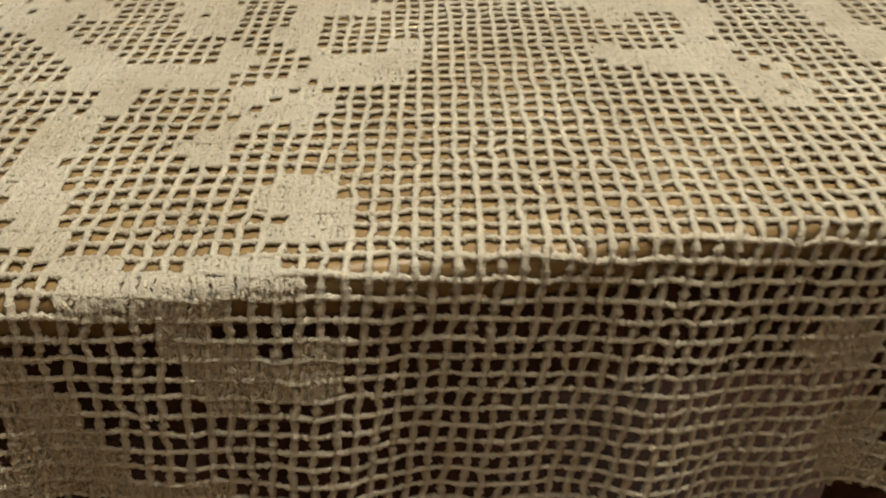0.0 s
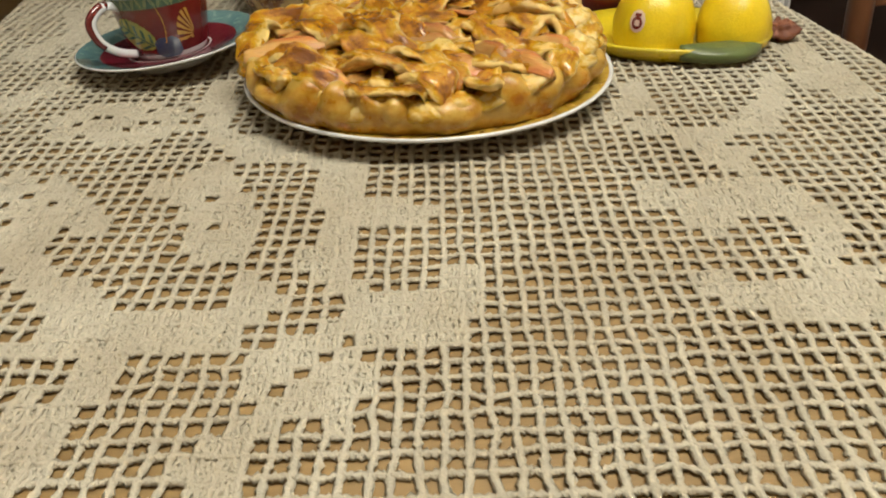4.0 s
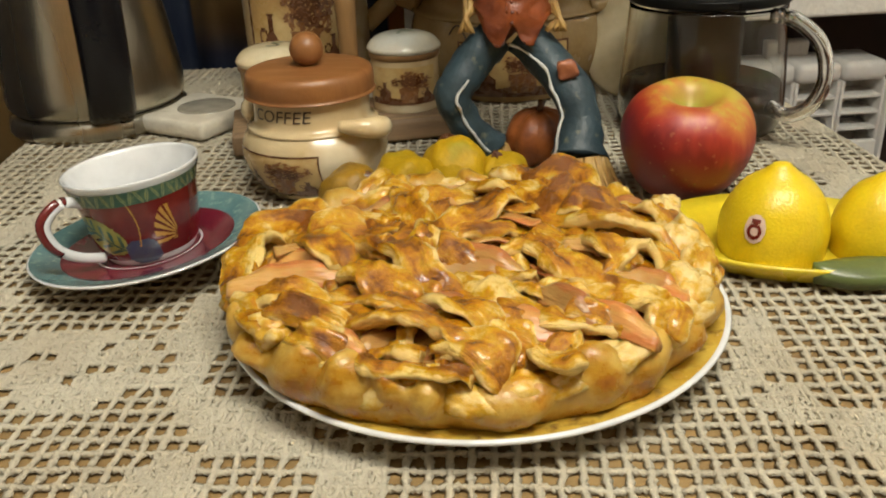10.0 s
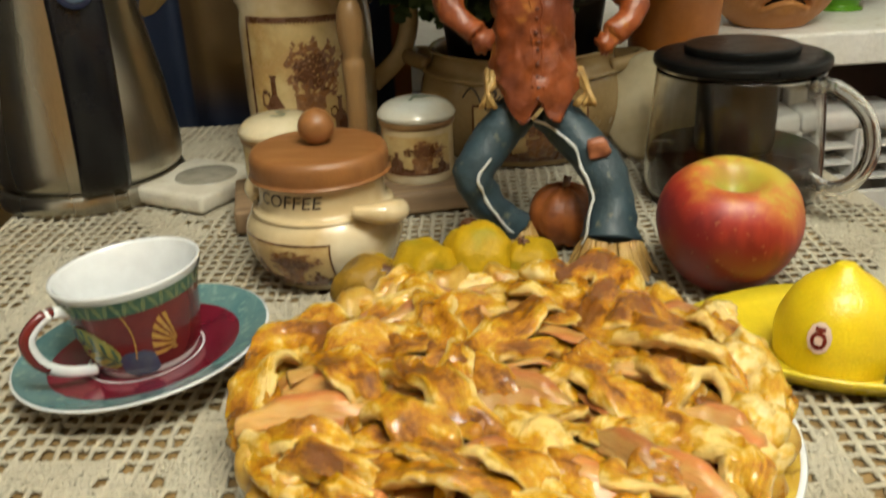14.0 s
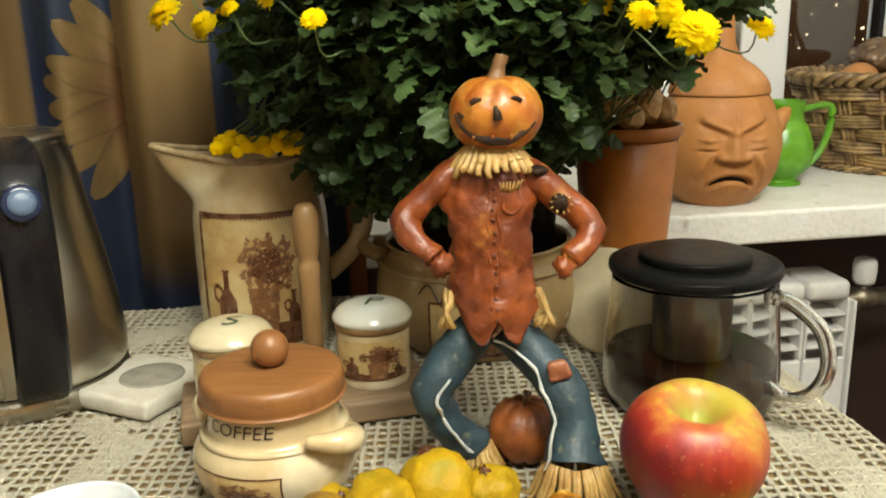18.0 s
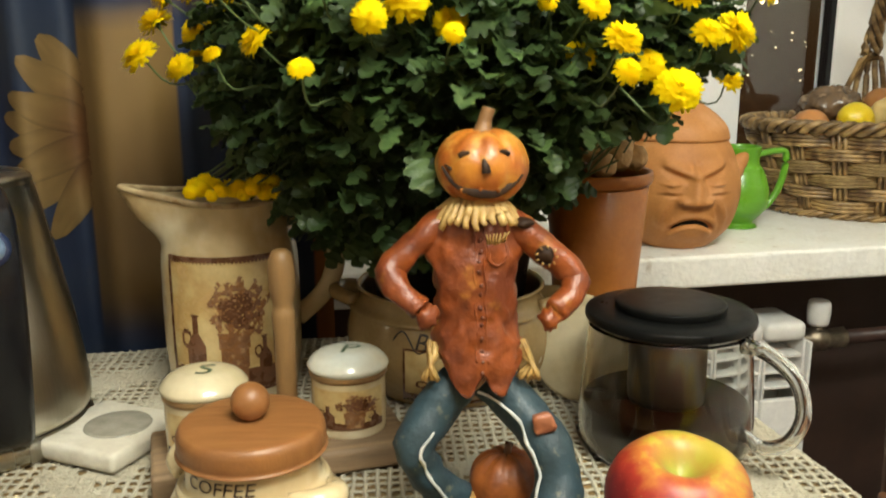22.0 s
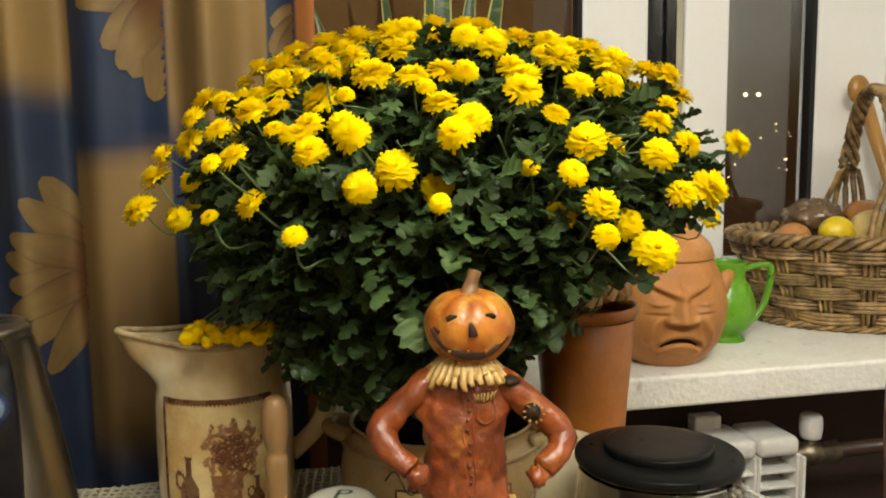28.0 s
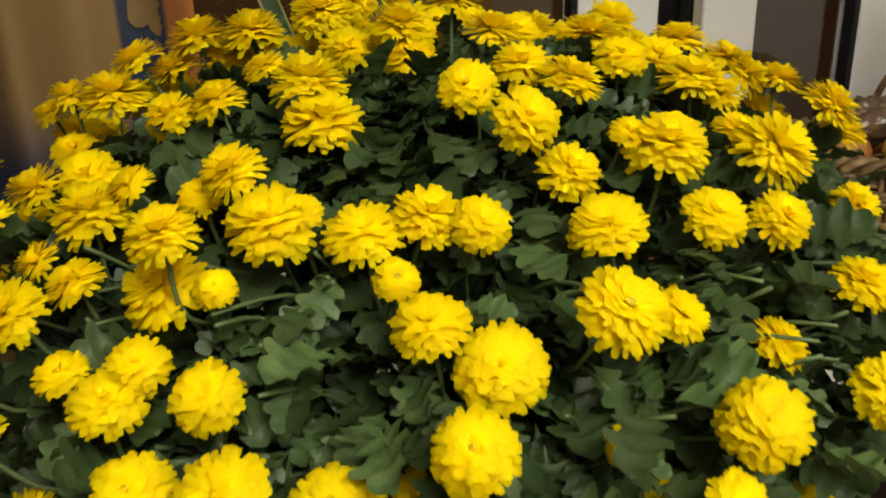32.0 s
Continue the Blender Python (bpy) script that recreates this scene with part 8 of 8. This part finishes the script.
def petal_into(bm, d, tangent, up, base, length, width, rise, curl):
    """One spoon-shaped petal from base outwards along d."""
    rows = []
    for i in range(5):
        t = (0, 0.35, 0.68, 0.90, 1.0)[i]
        c = base + d * length * (t * math.cos(rise) - 0.15 * curl * t * t) + up * length * (t * math.sin(rise) - curl * t * t)
        w = width * (0.45, 0.85, 1.10, 1.08, 0.72)[i]
        dip = up * width * 0.10
        rows.append([bm.verts.new(c - tangent * w + dip), bm.verts.new(c - dip * 0.2), bm.verts.new(c + tangent * w + dip)])
    for p, q in zip(rows, rows[1:]):
        for k in range(2):
            bm.faces.new((p[k], p[k + 1], q[k + 1], q[k]))
    return rows


def flower_mesh(seed, openness):
    rg = random.Random(seed)
    bm = bmesh.new()
    up = Vector((0, 0, 1))
    for ring, (count, length, rise, z) in enumerate(((34, 1.0, -0.12, 0.0), (34, 0.99, 0.05, 0.03), (33, 0.95, 0.20, 0.07), (31, 0.89, 0.36, 0.11), (28, 0.81, 0.52, 0.15), (24, 0.71, 0.70, 0.18), (19, 0.59, 0.90, 0.20), (13, 0.46, 1.1, 0.21), (8, 0.33, 1.32, 0.22))):
        if openness < 0.5 and ring >= 7:
            continue
        for k in range(count):
            a = 2 * math.pi * (k + 0.5 * ring) / count + rg.uniform(-0.10, 0.10)
            d = Vector((math.cos(a), math.sin(a), 0))
            t = Vector((-d.y, d.x, 0))
            tip = length * rg.uniform(0.92, 1.05)
            petal_into(bm, d, t, up, d * 0.04 + up * z, tip, 0.090 * rg.uniform(0.8, 1.15), rise + rg.uniform(-0.14, 0.16), 0.12 + rg.uniform(-0.14, 0.20))
    for v in bm.verts:
        v.co *= 0.0182
    me = mesh_of("flower_head", bm, PETAL)
    return me


heads = [flower_mesh(s, 0.3 + 0.17 * s) for s in range(5)]
heart_mesh = mesh_of("flower_heart", blob(0.0032, 14, 8, lambda d: 1 + 0.15 * math.sin(9 * d.x) * math.sin(9 * d.y)), HEART)
calyx_mesh = mesh_of("calyx", lathe([(0.0011, -0.010), (0.0022, -0.006), (0.0055, -0.002), (0.0062, 0.0005), (0.0, 0.001)], 12), STALK)
# the heads at the front of the bush, from its middle
FLOWERS_1 = [(0.186, -0.124, 0.198, 0.70), (-0.028, -0.215, 0.200, 0.79), (0.119, -0.178, 0.215, 0.70), (-0.196, -0.002, 0.219, 0.74), (-0.123, -0.175, 0.204, 0.94), (0.072, 0.056, 0.264, 1.03),
             (0.148, -0.221, 0.157, 0.84), (0.016, 0.016, 0.288, 0.99), (-0.095, 0.009, 0.275, 1.01), (-0.129, -0.242, 0.163, 0.77), (-0.048, -0.181, 0.223, 0.85), (0.082, -0.247, 0.168, 0.89),
             (0.069, -0.260, 0.145, 0.67), (-0.163, -0.149, 0.200, 0.68), (-0.161, -0.115, 0.217, 0.93), (0.123, -0.075, 0.253, 0.98), (0.067, -0.204, 0.190, 0.69), (0.165, -0.228, 0.125, 0.72),
             (-0.020, -0.257, 0.175, 0.80), (-0.016, -0.049, 0.267, 0.77), (-0.023, -0.178, 0.227, 0.79), (-0.182, -0.194, 0.121, 0.78), (-0.065, -0.246, 0.149, 0.94), (0.039, -0.150, 0.232, 0.76)]
FLOWERS_2 = [(-0.183, -0.167, 0.196, 0.81), (-0.161, -0.190, 0.181, 0.57), (-0.194, -0.199, 0.159, 0.83), (0.094, -0.172, 0.216, 0.79), (-0.005, -0.225, 0.186, 0.93), (-0.060, -0.111, 0.250, 1.01),
             (0.035, -0.233, 0.208, 0.89), (0.107, -0.016, 0.244, 1.10), (0.160, -0.177, 0.183, 0.79), (-0.209, -0.173, 0.181, 0.73), (-0.082, -0.169, 0.225, 0.96), (0.191, -0.166, 0.165, 0.74),
             (0.198, -0.002, 0.214, 1.06), (0.118, -0.189, 0.165, 0.72), (-0.118, -0.192, 0.232, 0.73), (-0.218, -0.082, 0.207, 0.72), (-0.097, -0.266, 0.175, 0.82), (0.091, -0.004, 0.267, 1.10),
             (0.035, -0.079, 0.265, 0.81), (-0.142, -0.205, 0.176, 0.80), (-0.246, -0.085, 0.194, 0.68), (-0.171, 0.001, 0.246, 1.10), (-0.264, -0.083, 0.100, 0.70), (0.229, -0.037, 0.211, 0.87)]
FLOWERS_3 = [(-0.096, -0.153, 0.242, 0.74), (-0.254, -0.066, 0.171, 0.92), (0.130, -0.146, 0.234, 1.02), (0.042, -0.224, 0.148, 0.46), (0.123, -0.219, 0.101, 0.79), (-0.214, 0.031, 0.233, 0.61),
             (-0.032, -0.224, 0.134, 0.76), (-0.206, -0.227, 0.155, 0.50), (-0.105, -0.222, 0.184, 0.71), (0.199, -0.017, 0.239, 0.83), (0.269, 0.065, 0.139, 0.74), (-0.043, -0.024, 0.268, 0.70),
             (-0.278, 0.073, 0.132, 1.10), (0.070, -0.210, 0.109, 0.78), (-0.013, 0.033, 0.286, 0.45), (-0.127, 0.026, 0.272, 0.98), (-0.160, 0.018, 0.263, 0.90), (-0.142, 0.028, 0.255, 0.98),
             (-0.195, 0.007, 0.246, 0.73), (-0.130, -0.072, 0.249, 0.72), (-0.107, -0.080, 0.256, 0.75), (-0.086, -0.060, 0.267, 0.62), (-0.065, -0.094, 0.264, 0.97), (-0.019, -0.038, 0.281, 0.86)]
FLOWERS_4 = [(0.003, -0.115, 0.263, 0.75), (0.026, -0.052, 0.278, 0.85), (0.023, -0.140, 0.253, 0.81), (0.052, -0.105, 0.262, 0.83), (0.087, -0.069, 0.265, 0.75), (0.141, -0.009, 0.263, 0.98),
             (0.114, -0.048, 0.260, 0.79), (0.164, -0.022, 0.254, 0.73), (0.136, -0.077, 0.245, 0.66), (0.173, -0.026, 0.245, 0.85), (0.128, -0.117, 0.236, 0.71), (0.082, -0.146, 0.239, 1.02),
             (0.066, -0.143, 0.245, 0.46), (0.210, -0.056, 0.231, 0.97), (0.043, -0.189, 0.222, 0.86), (-0.245, -0.019, 0.212, 0.96), (-0.204, -0.047, 0.210, 0.95), (-0.167, -0.087, 0.226, 0.81),
             (-0.143, -0.115, 0.229, 0.57), (-0.183, -0.125, 0.201, 0.58), (-0.110, -0.145, 0.231, 0.53), (-0.071, -0.169, 0.229, 0.50), (-0.103, -0.186, 0.208, 0.45), (-0.005, -0.188, 0.226, 0.64)]
FLOWERS_5 = [(-0.038, -0.203, 0.213, 0.47), (-0.132, -0.197, 0.185, 0.66), (-0.279, -0.064, 0.160, 0.72), (0.259, -0.110, 0.164, 0.81), (-0.288, -0.065, 0.139, 0.89), (-0.092, -0.258, 0.137, 0.74),
             (-0.034, -0.279, 0.125, 0.46), (-0.303, -0.071, 0.110, 0.99), (-0.216, -0.190, 0.111, 0.45), (-0.142, -0.255, 0.101, 0.54), (0.088, -0.269, 0.121, 0.82), (0.089, -0.280, 0.098, 0.60),
             (0.130, -0.269, 0.085, 0.98), (0.199, -0.197, 0.127, 0.95)]
crn = random.Random(31)
spots = []
for x, y, z, size in FLOWERS_1 + FLOWERS_2 + FLOWERS_3 + FLOWERS_4 + FLOWERS_5:
    spots.append((Vector((x, y, z)), size))
tries = 0
while len(spots) < 175 and tries < 9000:            # the far side of the bush
    tries += 1
    a, e = crn.uniform(0.15, math.pi - 0.15), crn.uniform(0.30, 1.55)
    v = Vector((PLR.x * math.cos(a) * math.cos(e), PLR.y * math.sin(a) * math.cos(e) - 0.02, PLR.z * math.sin(e))) * crn.uniform(0.94, 1.02)
    if all((v - s).length > 0.027 for s, _ in spots):
        spots.append((v, False))
tries = 0
while len(spots) < 205 and tries < 9000:            # the crowded crown of the bush
    tries += 1
    a, e = crn.uniform(0.15, math.pi - 0.15), crn.uniform(0.45, 1.35)
    v = Vector((PLR.x * math.cos(a) * math.cos(e), PLR.y * math.sin(a) * math.cos(e) - 0.02, PLR.z * math.sin(e))) * crn.uniform(0.97, 1.05)
    if all((v - s).length > 0.0205 for s, _ in spots):
        spots.append((v, False))
hang = [JU - PLC + Vector((-0.014 + 0.0098 * k, -0.108 + 0.006 * math.sin(k * 1.9), 0.2330 + 0.003 * math.sin(k * 2.3))) for k in range(9)] + [JU - PLC + Vector((-0.012 + 0.0105 * k, -0.098 + 0.005 * math.sin(k * 2.7), 0.2385 + 0.003 * math.sin(k * 1.3))) for k in range(8)]
for k, (v, front) in enumerate(spots + [(h, None) for h in hang]):
    out = Vector((v.x / PLR.x, v.y / PLR.y - 0.15, v.z / PLR.z + 0.45)).normalized()
    if front is None:
        out = Vector((0.2 * (k % 3 - 1), -0.75, -0.5)).normalized()
    out = (out + Vector((crn.uniform(-0.30, 0.30), crn.uniform(-0.30, 0.30), crn.uniform(-0.15, 0.30)))).normalized()
    if front is False:
        out = (out + Vector((0, -0.55, 0.15))).normalized()
    size = crn.uniform(0.72, 1.02) if crn.random() > 0.10 else crn.uniform(0.45, 0.65)
    if front is None:
        size = 0.36 + 0.06 * (k % 3)
    elif front:
        size = front
    p = PLC + v
    m = Matrix.Translation(p - OFF) @ out.to_track_quat("Z", "Y").to_matrix().to_4x4() @ pose(0, 0, 0, 0, 0, crn.uniform(0, 360)) @ Matrix.Diagonal((size, size, size * crn.uniform(0.8, 1.15), 1))
    head = part("flower", heads[k % 5], None, mum, m=m)
    part("calyx", calyx_mesh, None, head)
    if k % 3 == 0:
        part("heart", heart_mesh, None, head, m=pose(0, 0, 0.0035))
    tip = p - OFF - out * 0.008 * size
    foot = PLC - OFF + Vector((0.55 * v.x, 0.55 * v.y, 0.45 * v.z - 0.02))
    if math.hypot(foot.x + OFF.x - TCP.x, foot.y + OFF.y - TCP.y) < 0.12:
        foot = PLC - OFF + Vector((0.15 * v.x, 0.30 * v.y, 0.55 * v.z + 0.03))
    if v.x > 0.10 and v.y < 0:
        foot = PLC - OFF + Vector((0.25 * v.x, 0.40 * v.y, 0.45 * v.z + 0.06))
    bend = foot.lerp(tip, 0.55) + Vector((0, 0, 0.01))
    near = tip - out * 0.03 if front is not None else tip + Vector((0.05, 0.02, 0.03))
    part("stalk", tube(curve_points([foot, bend, near, tip], 4), [0.0010] * 13, 5), STALK, mum)
# leaves: whorls along the outer half of the bush, and a ragged skirt below
placed = []
heads_at = np.array([tuple(PLC + v) for v in [v for v, _ in spots] + hang])
shoots = bmesh.new()
REACH = ((-0.085, 0.06), (-0.07, 0.11), (-0.02, 0.175), (0.03, 0.21), (0.08, 0.245), (0.15, 0.25), (0.20, 0.205), (0.235, 0.145), (0.262, 0.05))


def reach_at(z):
    for (z0, r0), (z1, r1) in zip(REACH, REACH[1:]):
        if z0 <= z <= z1:
            return r0 + (r1 - r0) * (z - z0) / (z1 - z0)
    return 0.04


def over_jug(p):
    """The side of the bush that leaves the blossoms over the jug free."""
    return p.x < -0.135 and p.y < 1.34 and p.z < 1.025


def over_walnuts(p):
    """The side of the bush that stays open over the walnut pot."""
    along = min(0.30, max(0, TCP.y - p.y))
    return 0.93 < p.z < 1.036 + 0.06 * along and -0.025 < p.x - TCP.x + 0.3 * along < 0.10 and TCP.y - 0.26 < p.y < TCP.y + 0.05


for k in range(8300):
    z = -0.085 + 0.345 * math.sqrt(crn.random()) if k % 3 else crn.uniform(-0.085, 0.255)
    a = crn.uniform(0, 2 * math.pi)
    r = reach_at(z) * (crn.uniform(0.45, 1.03) ** 0.6 if k % 4 else crn.uniform(0.1, 0.75))
    if math.cos(a) > 0.4 and z < 0.10:
        r *= 0.80
    left = 0.045 * step(0.04 - z, 0.0, 0.10)
    v = Vector((r * math.cos(a) - left, 0.98 * r * math.sin(a), z))
    d = Vector((math.cos(a), math.sin(a), 0.6 + z))
    e = 1.0 if z > 0.06 else 0.0
    w = noise.noise(v * 16)
    if w < -0.42:
        continue
    p = PLC + v
    if p.z < 0.93 and math.hypot(p.x - JU.x, p.y - JU.y) < 0.10:
        continue
    if p.z < 1.035 and math.hypot(p.x - TCP.x, p.y - TCP.y) < 0.105:
        continue
    if over_walnuts(p) or over_jug(p):
        continue
    if p.z < 1.09 and math.hypot(p.x - 0.016, p.y - 1.105) < 0.055:
        continue
    axis = (Vector((d.x, d.y, 0.25 * d.z - (0.45 if e < 0.25 else 0.1))) + Vector((crn.uniform(-0.7, 0.7), crn.uniform(-0.7, 0.7), crn.uniform(-0.5, 0.5)))).normalized()
    m = Matrix.Translation(p - OFF) @ axis.to_track_quat("X", "Z").to_matrix().to_4x4() @ pose(0, 0, 0, crn.uniform(-50, 50), 0, 0) @ Matrix.Scale(crn.uniform(0.44, 0.86), 4)
    mid = np.array(p + axis * 0.014)
    if np.min(np.sum((heads_at - mid) ** 2, 1)) < 0.021 ** 2:
        continue
    placed.append((-(v.y) + 0.2 * v.z, k, m))
for k in range(230):                 # the skirt that leans over the jug
    p = Vector((crn.uniform(-0.195, -0.11), crn.uniform(1.24, 1.38), crn.uniform(0.985, 1.06)))
    if over_jug(p):
        continue
    axis = Vector((crn.uniform(-1, 0.3), crn.uniform(-1, 0.2), crn.uniform(-0.8, 0.3))).normalized()
    m = Matrix.Translation(p - OFF) @ axis.to_track_quat("X", "Z").to_matrix().to_4x4() @ pose(0, 0, 0, crn.uniform(-50, 50), 0, 0) @ Matrix.Scale(crn.uniform(0.45, 0.8), 4)
    placed.append((-1.2, k, m))
for k in range(330):                 # leaves that hang over the canister
    v = Vector((crn.uniform(-0.150, 0.0), crn.uniform(-0.13, 0.02), crn.uniform(-0.085, -0.02)))
    p = PLC + v
    if v.z < -0.085 + 0.9 * abs(v.x + 0.09) or math.hypot(p.x - JU.x, p.y - JU.y) < 0.095 or math.hypot(p.x - CC.x, p.y - CC.y) < 0.118 and p.z < 0.93:
        continue
    axis = Vector((crn.uniform(-0.6, 0.4), crn.uniform(-1, 0), crn.uniform(-1.2, -0.2))).normalized()
    m = Matrix.Translation(p - OFF) @ axis.to_track_quat("X", "Z").to_matrix().to_4x4() @ pose(0, 0, 0, crn.uniform(-50, 50), 0, 0) @ Matrix.Scale(crn.uniform(0.38, 0.62), 4)
    placed.append((-1.0, k, m))
for k in range(1300):                # thick lower front, which shades what stands behind
    a, z = crn.uniform(-2.5, -0.75), crn.uniform(0.0, 0.16)
    r = reach_at(z) * crn.uniform(0.62, 0.98)
    v = Vector((r * math.cos(a), 0.98 * r * math.sin(a), z))
    p = PLC + v
    if p.z < 1.09 and math.hypot(p.x - 0.016, p.y - 1.105) < 0.06 or math.hypot(p.x - TCP.x, p.y - TCP.y) < 0.10 or over_walnuts(p):
        continue
    axis = Vector((0.6 * math.cos(a) + crn.uniform(-0.6, 0.6), 0.6 * math.sin(a) + crn.uniform(-0.6, 0.6), crn.uniform(-0.6, 0.4))).normalized()
    m = Matrix.Translation(p - OFF) @ axis.to_track_quat("X", "Z").to_matrix().to_4x4() @ pose(0, 0, 0, crn.uniform(-50, 50), 0, 0) @ Matrix.Scale(crn.uniform(0.5, 0.85), 4)
    if np.min(np.sum((heads_at - np.array(p + axis * 0.014)) ** 2, 1)) > 0.021 ** 2:
        placed.append((-1.5, k, m))
placed.append((9.0, 4, Matrix.Translation(Vector((-0.034, 1.122, 1.036)) - OFF) @ pose(0, 0, 0, 0, 0, -80) @ pose(0, 0, 0, 0, 62, 0) @ pose(0, 0, 0, 12, 0, 24) @ Matrix.Scale(0.78, 4)))          # the leaf that hangs lit beside the figurine
for k in range(260):                 # the far side above the terracotta pot
    v = Vector((crn.uniform(0.03, 0.17), crn.uniform(0.09, 0.16), crn.uniform(-0.06, 0.07)))
    axis = Vector((crn.uniform(-0.6, 0.6), crn.uniform(-0.6, 0.6), crn.uniform(-0.7, 0.6))).normalized()
    m = Matrix.Translation(PLC + v - OFF) @ axis.to_track_quat("X", "Z").to_matrix().to_4x4() @ pose(0, 0, 0, crn.uniform(-50, 50), 0, 0) @ Matrix.Scale(crn.uniform(0.6, 0.95), 4)
    placed.append((-2.0, k, m))
for k in range(260):                # bare young shoots between the leaves
    a, z = crn.uniform(-math.pi, 0.2), crn.uniform(-0.06, 0.20)
    r = reach_at(z)
    tip = PLC - OFF + Vector((r * math.cos(a) * 0.97, r * math.sin(a) * 0.97, z + 0.02))
    foot = tip - Vector((math.cos(a) * 0.05, math.sin(a) * 0.05, crn.uniform(0.02, 0.06))) + Vector((crn.uniform(-0.03, 0.03), 0, 0))
    q = PLC + (foot + OFF - PLC)
    if tip.z + OFF.z < 1.06 and math.hypot(tip.x + OFF.x - TCP.x, tip.y + OFF.y - TCP.y) < 0.2:
        continue
    if q.z < 0.95 or (q.z < 1.09 and math.hypot(tip.x + OFF.x - 0.016, tip.y + OFF.y - 1.105) < 0.06):
        continue
    shoots = tube(curve_points([foot, foot.lerp(tip, 0.5) + Vector((0, 0, 0.006)), tip], 3), [0.0010] * 7, 4, shoots)
tagged(part("greenery", shoots, STALK, mum), kind="stuff")
placed.sort(key=lambda q: -q[0])
for order, k, m in placed[:300]:
    part("leaf", leaf_kinds[4 if order == 9.0 else k % 4], None, mum, m=m)
cos, faces = [], []
for _, k, m in placed[300:]:
    me = leaf_kinds[k % 4]
    n0 = len(cos)
    cos.extend([tuple(m @ v.co) for v in me.vertices])
    faces.extend([tuple(n0 + i for i in f.vertices) for f in me.polygons])
me = bpy.data.meshes.new("foliage")
me.from_pydata(cos, [], faces)
me.materials.append(LEAF)
me.polygons.foreach_set("use_smooth", [True] * len(me.polygons))
tagged(part("foliage", me, None, mum), kind="stuff")
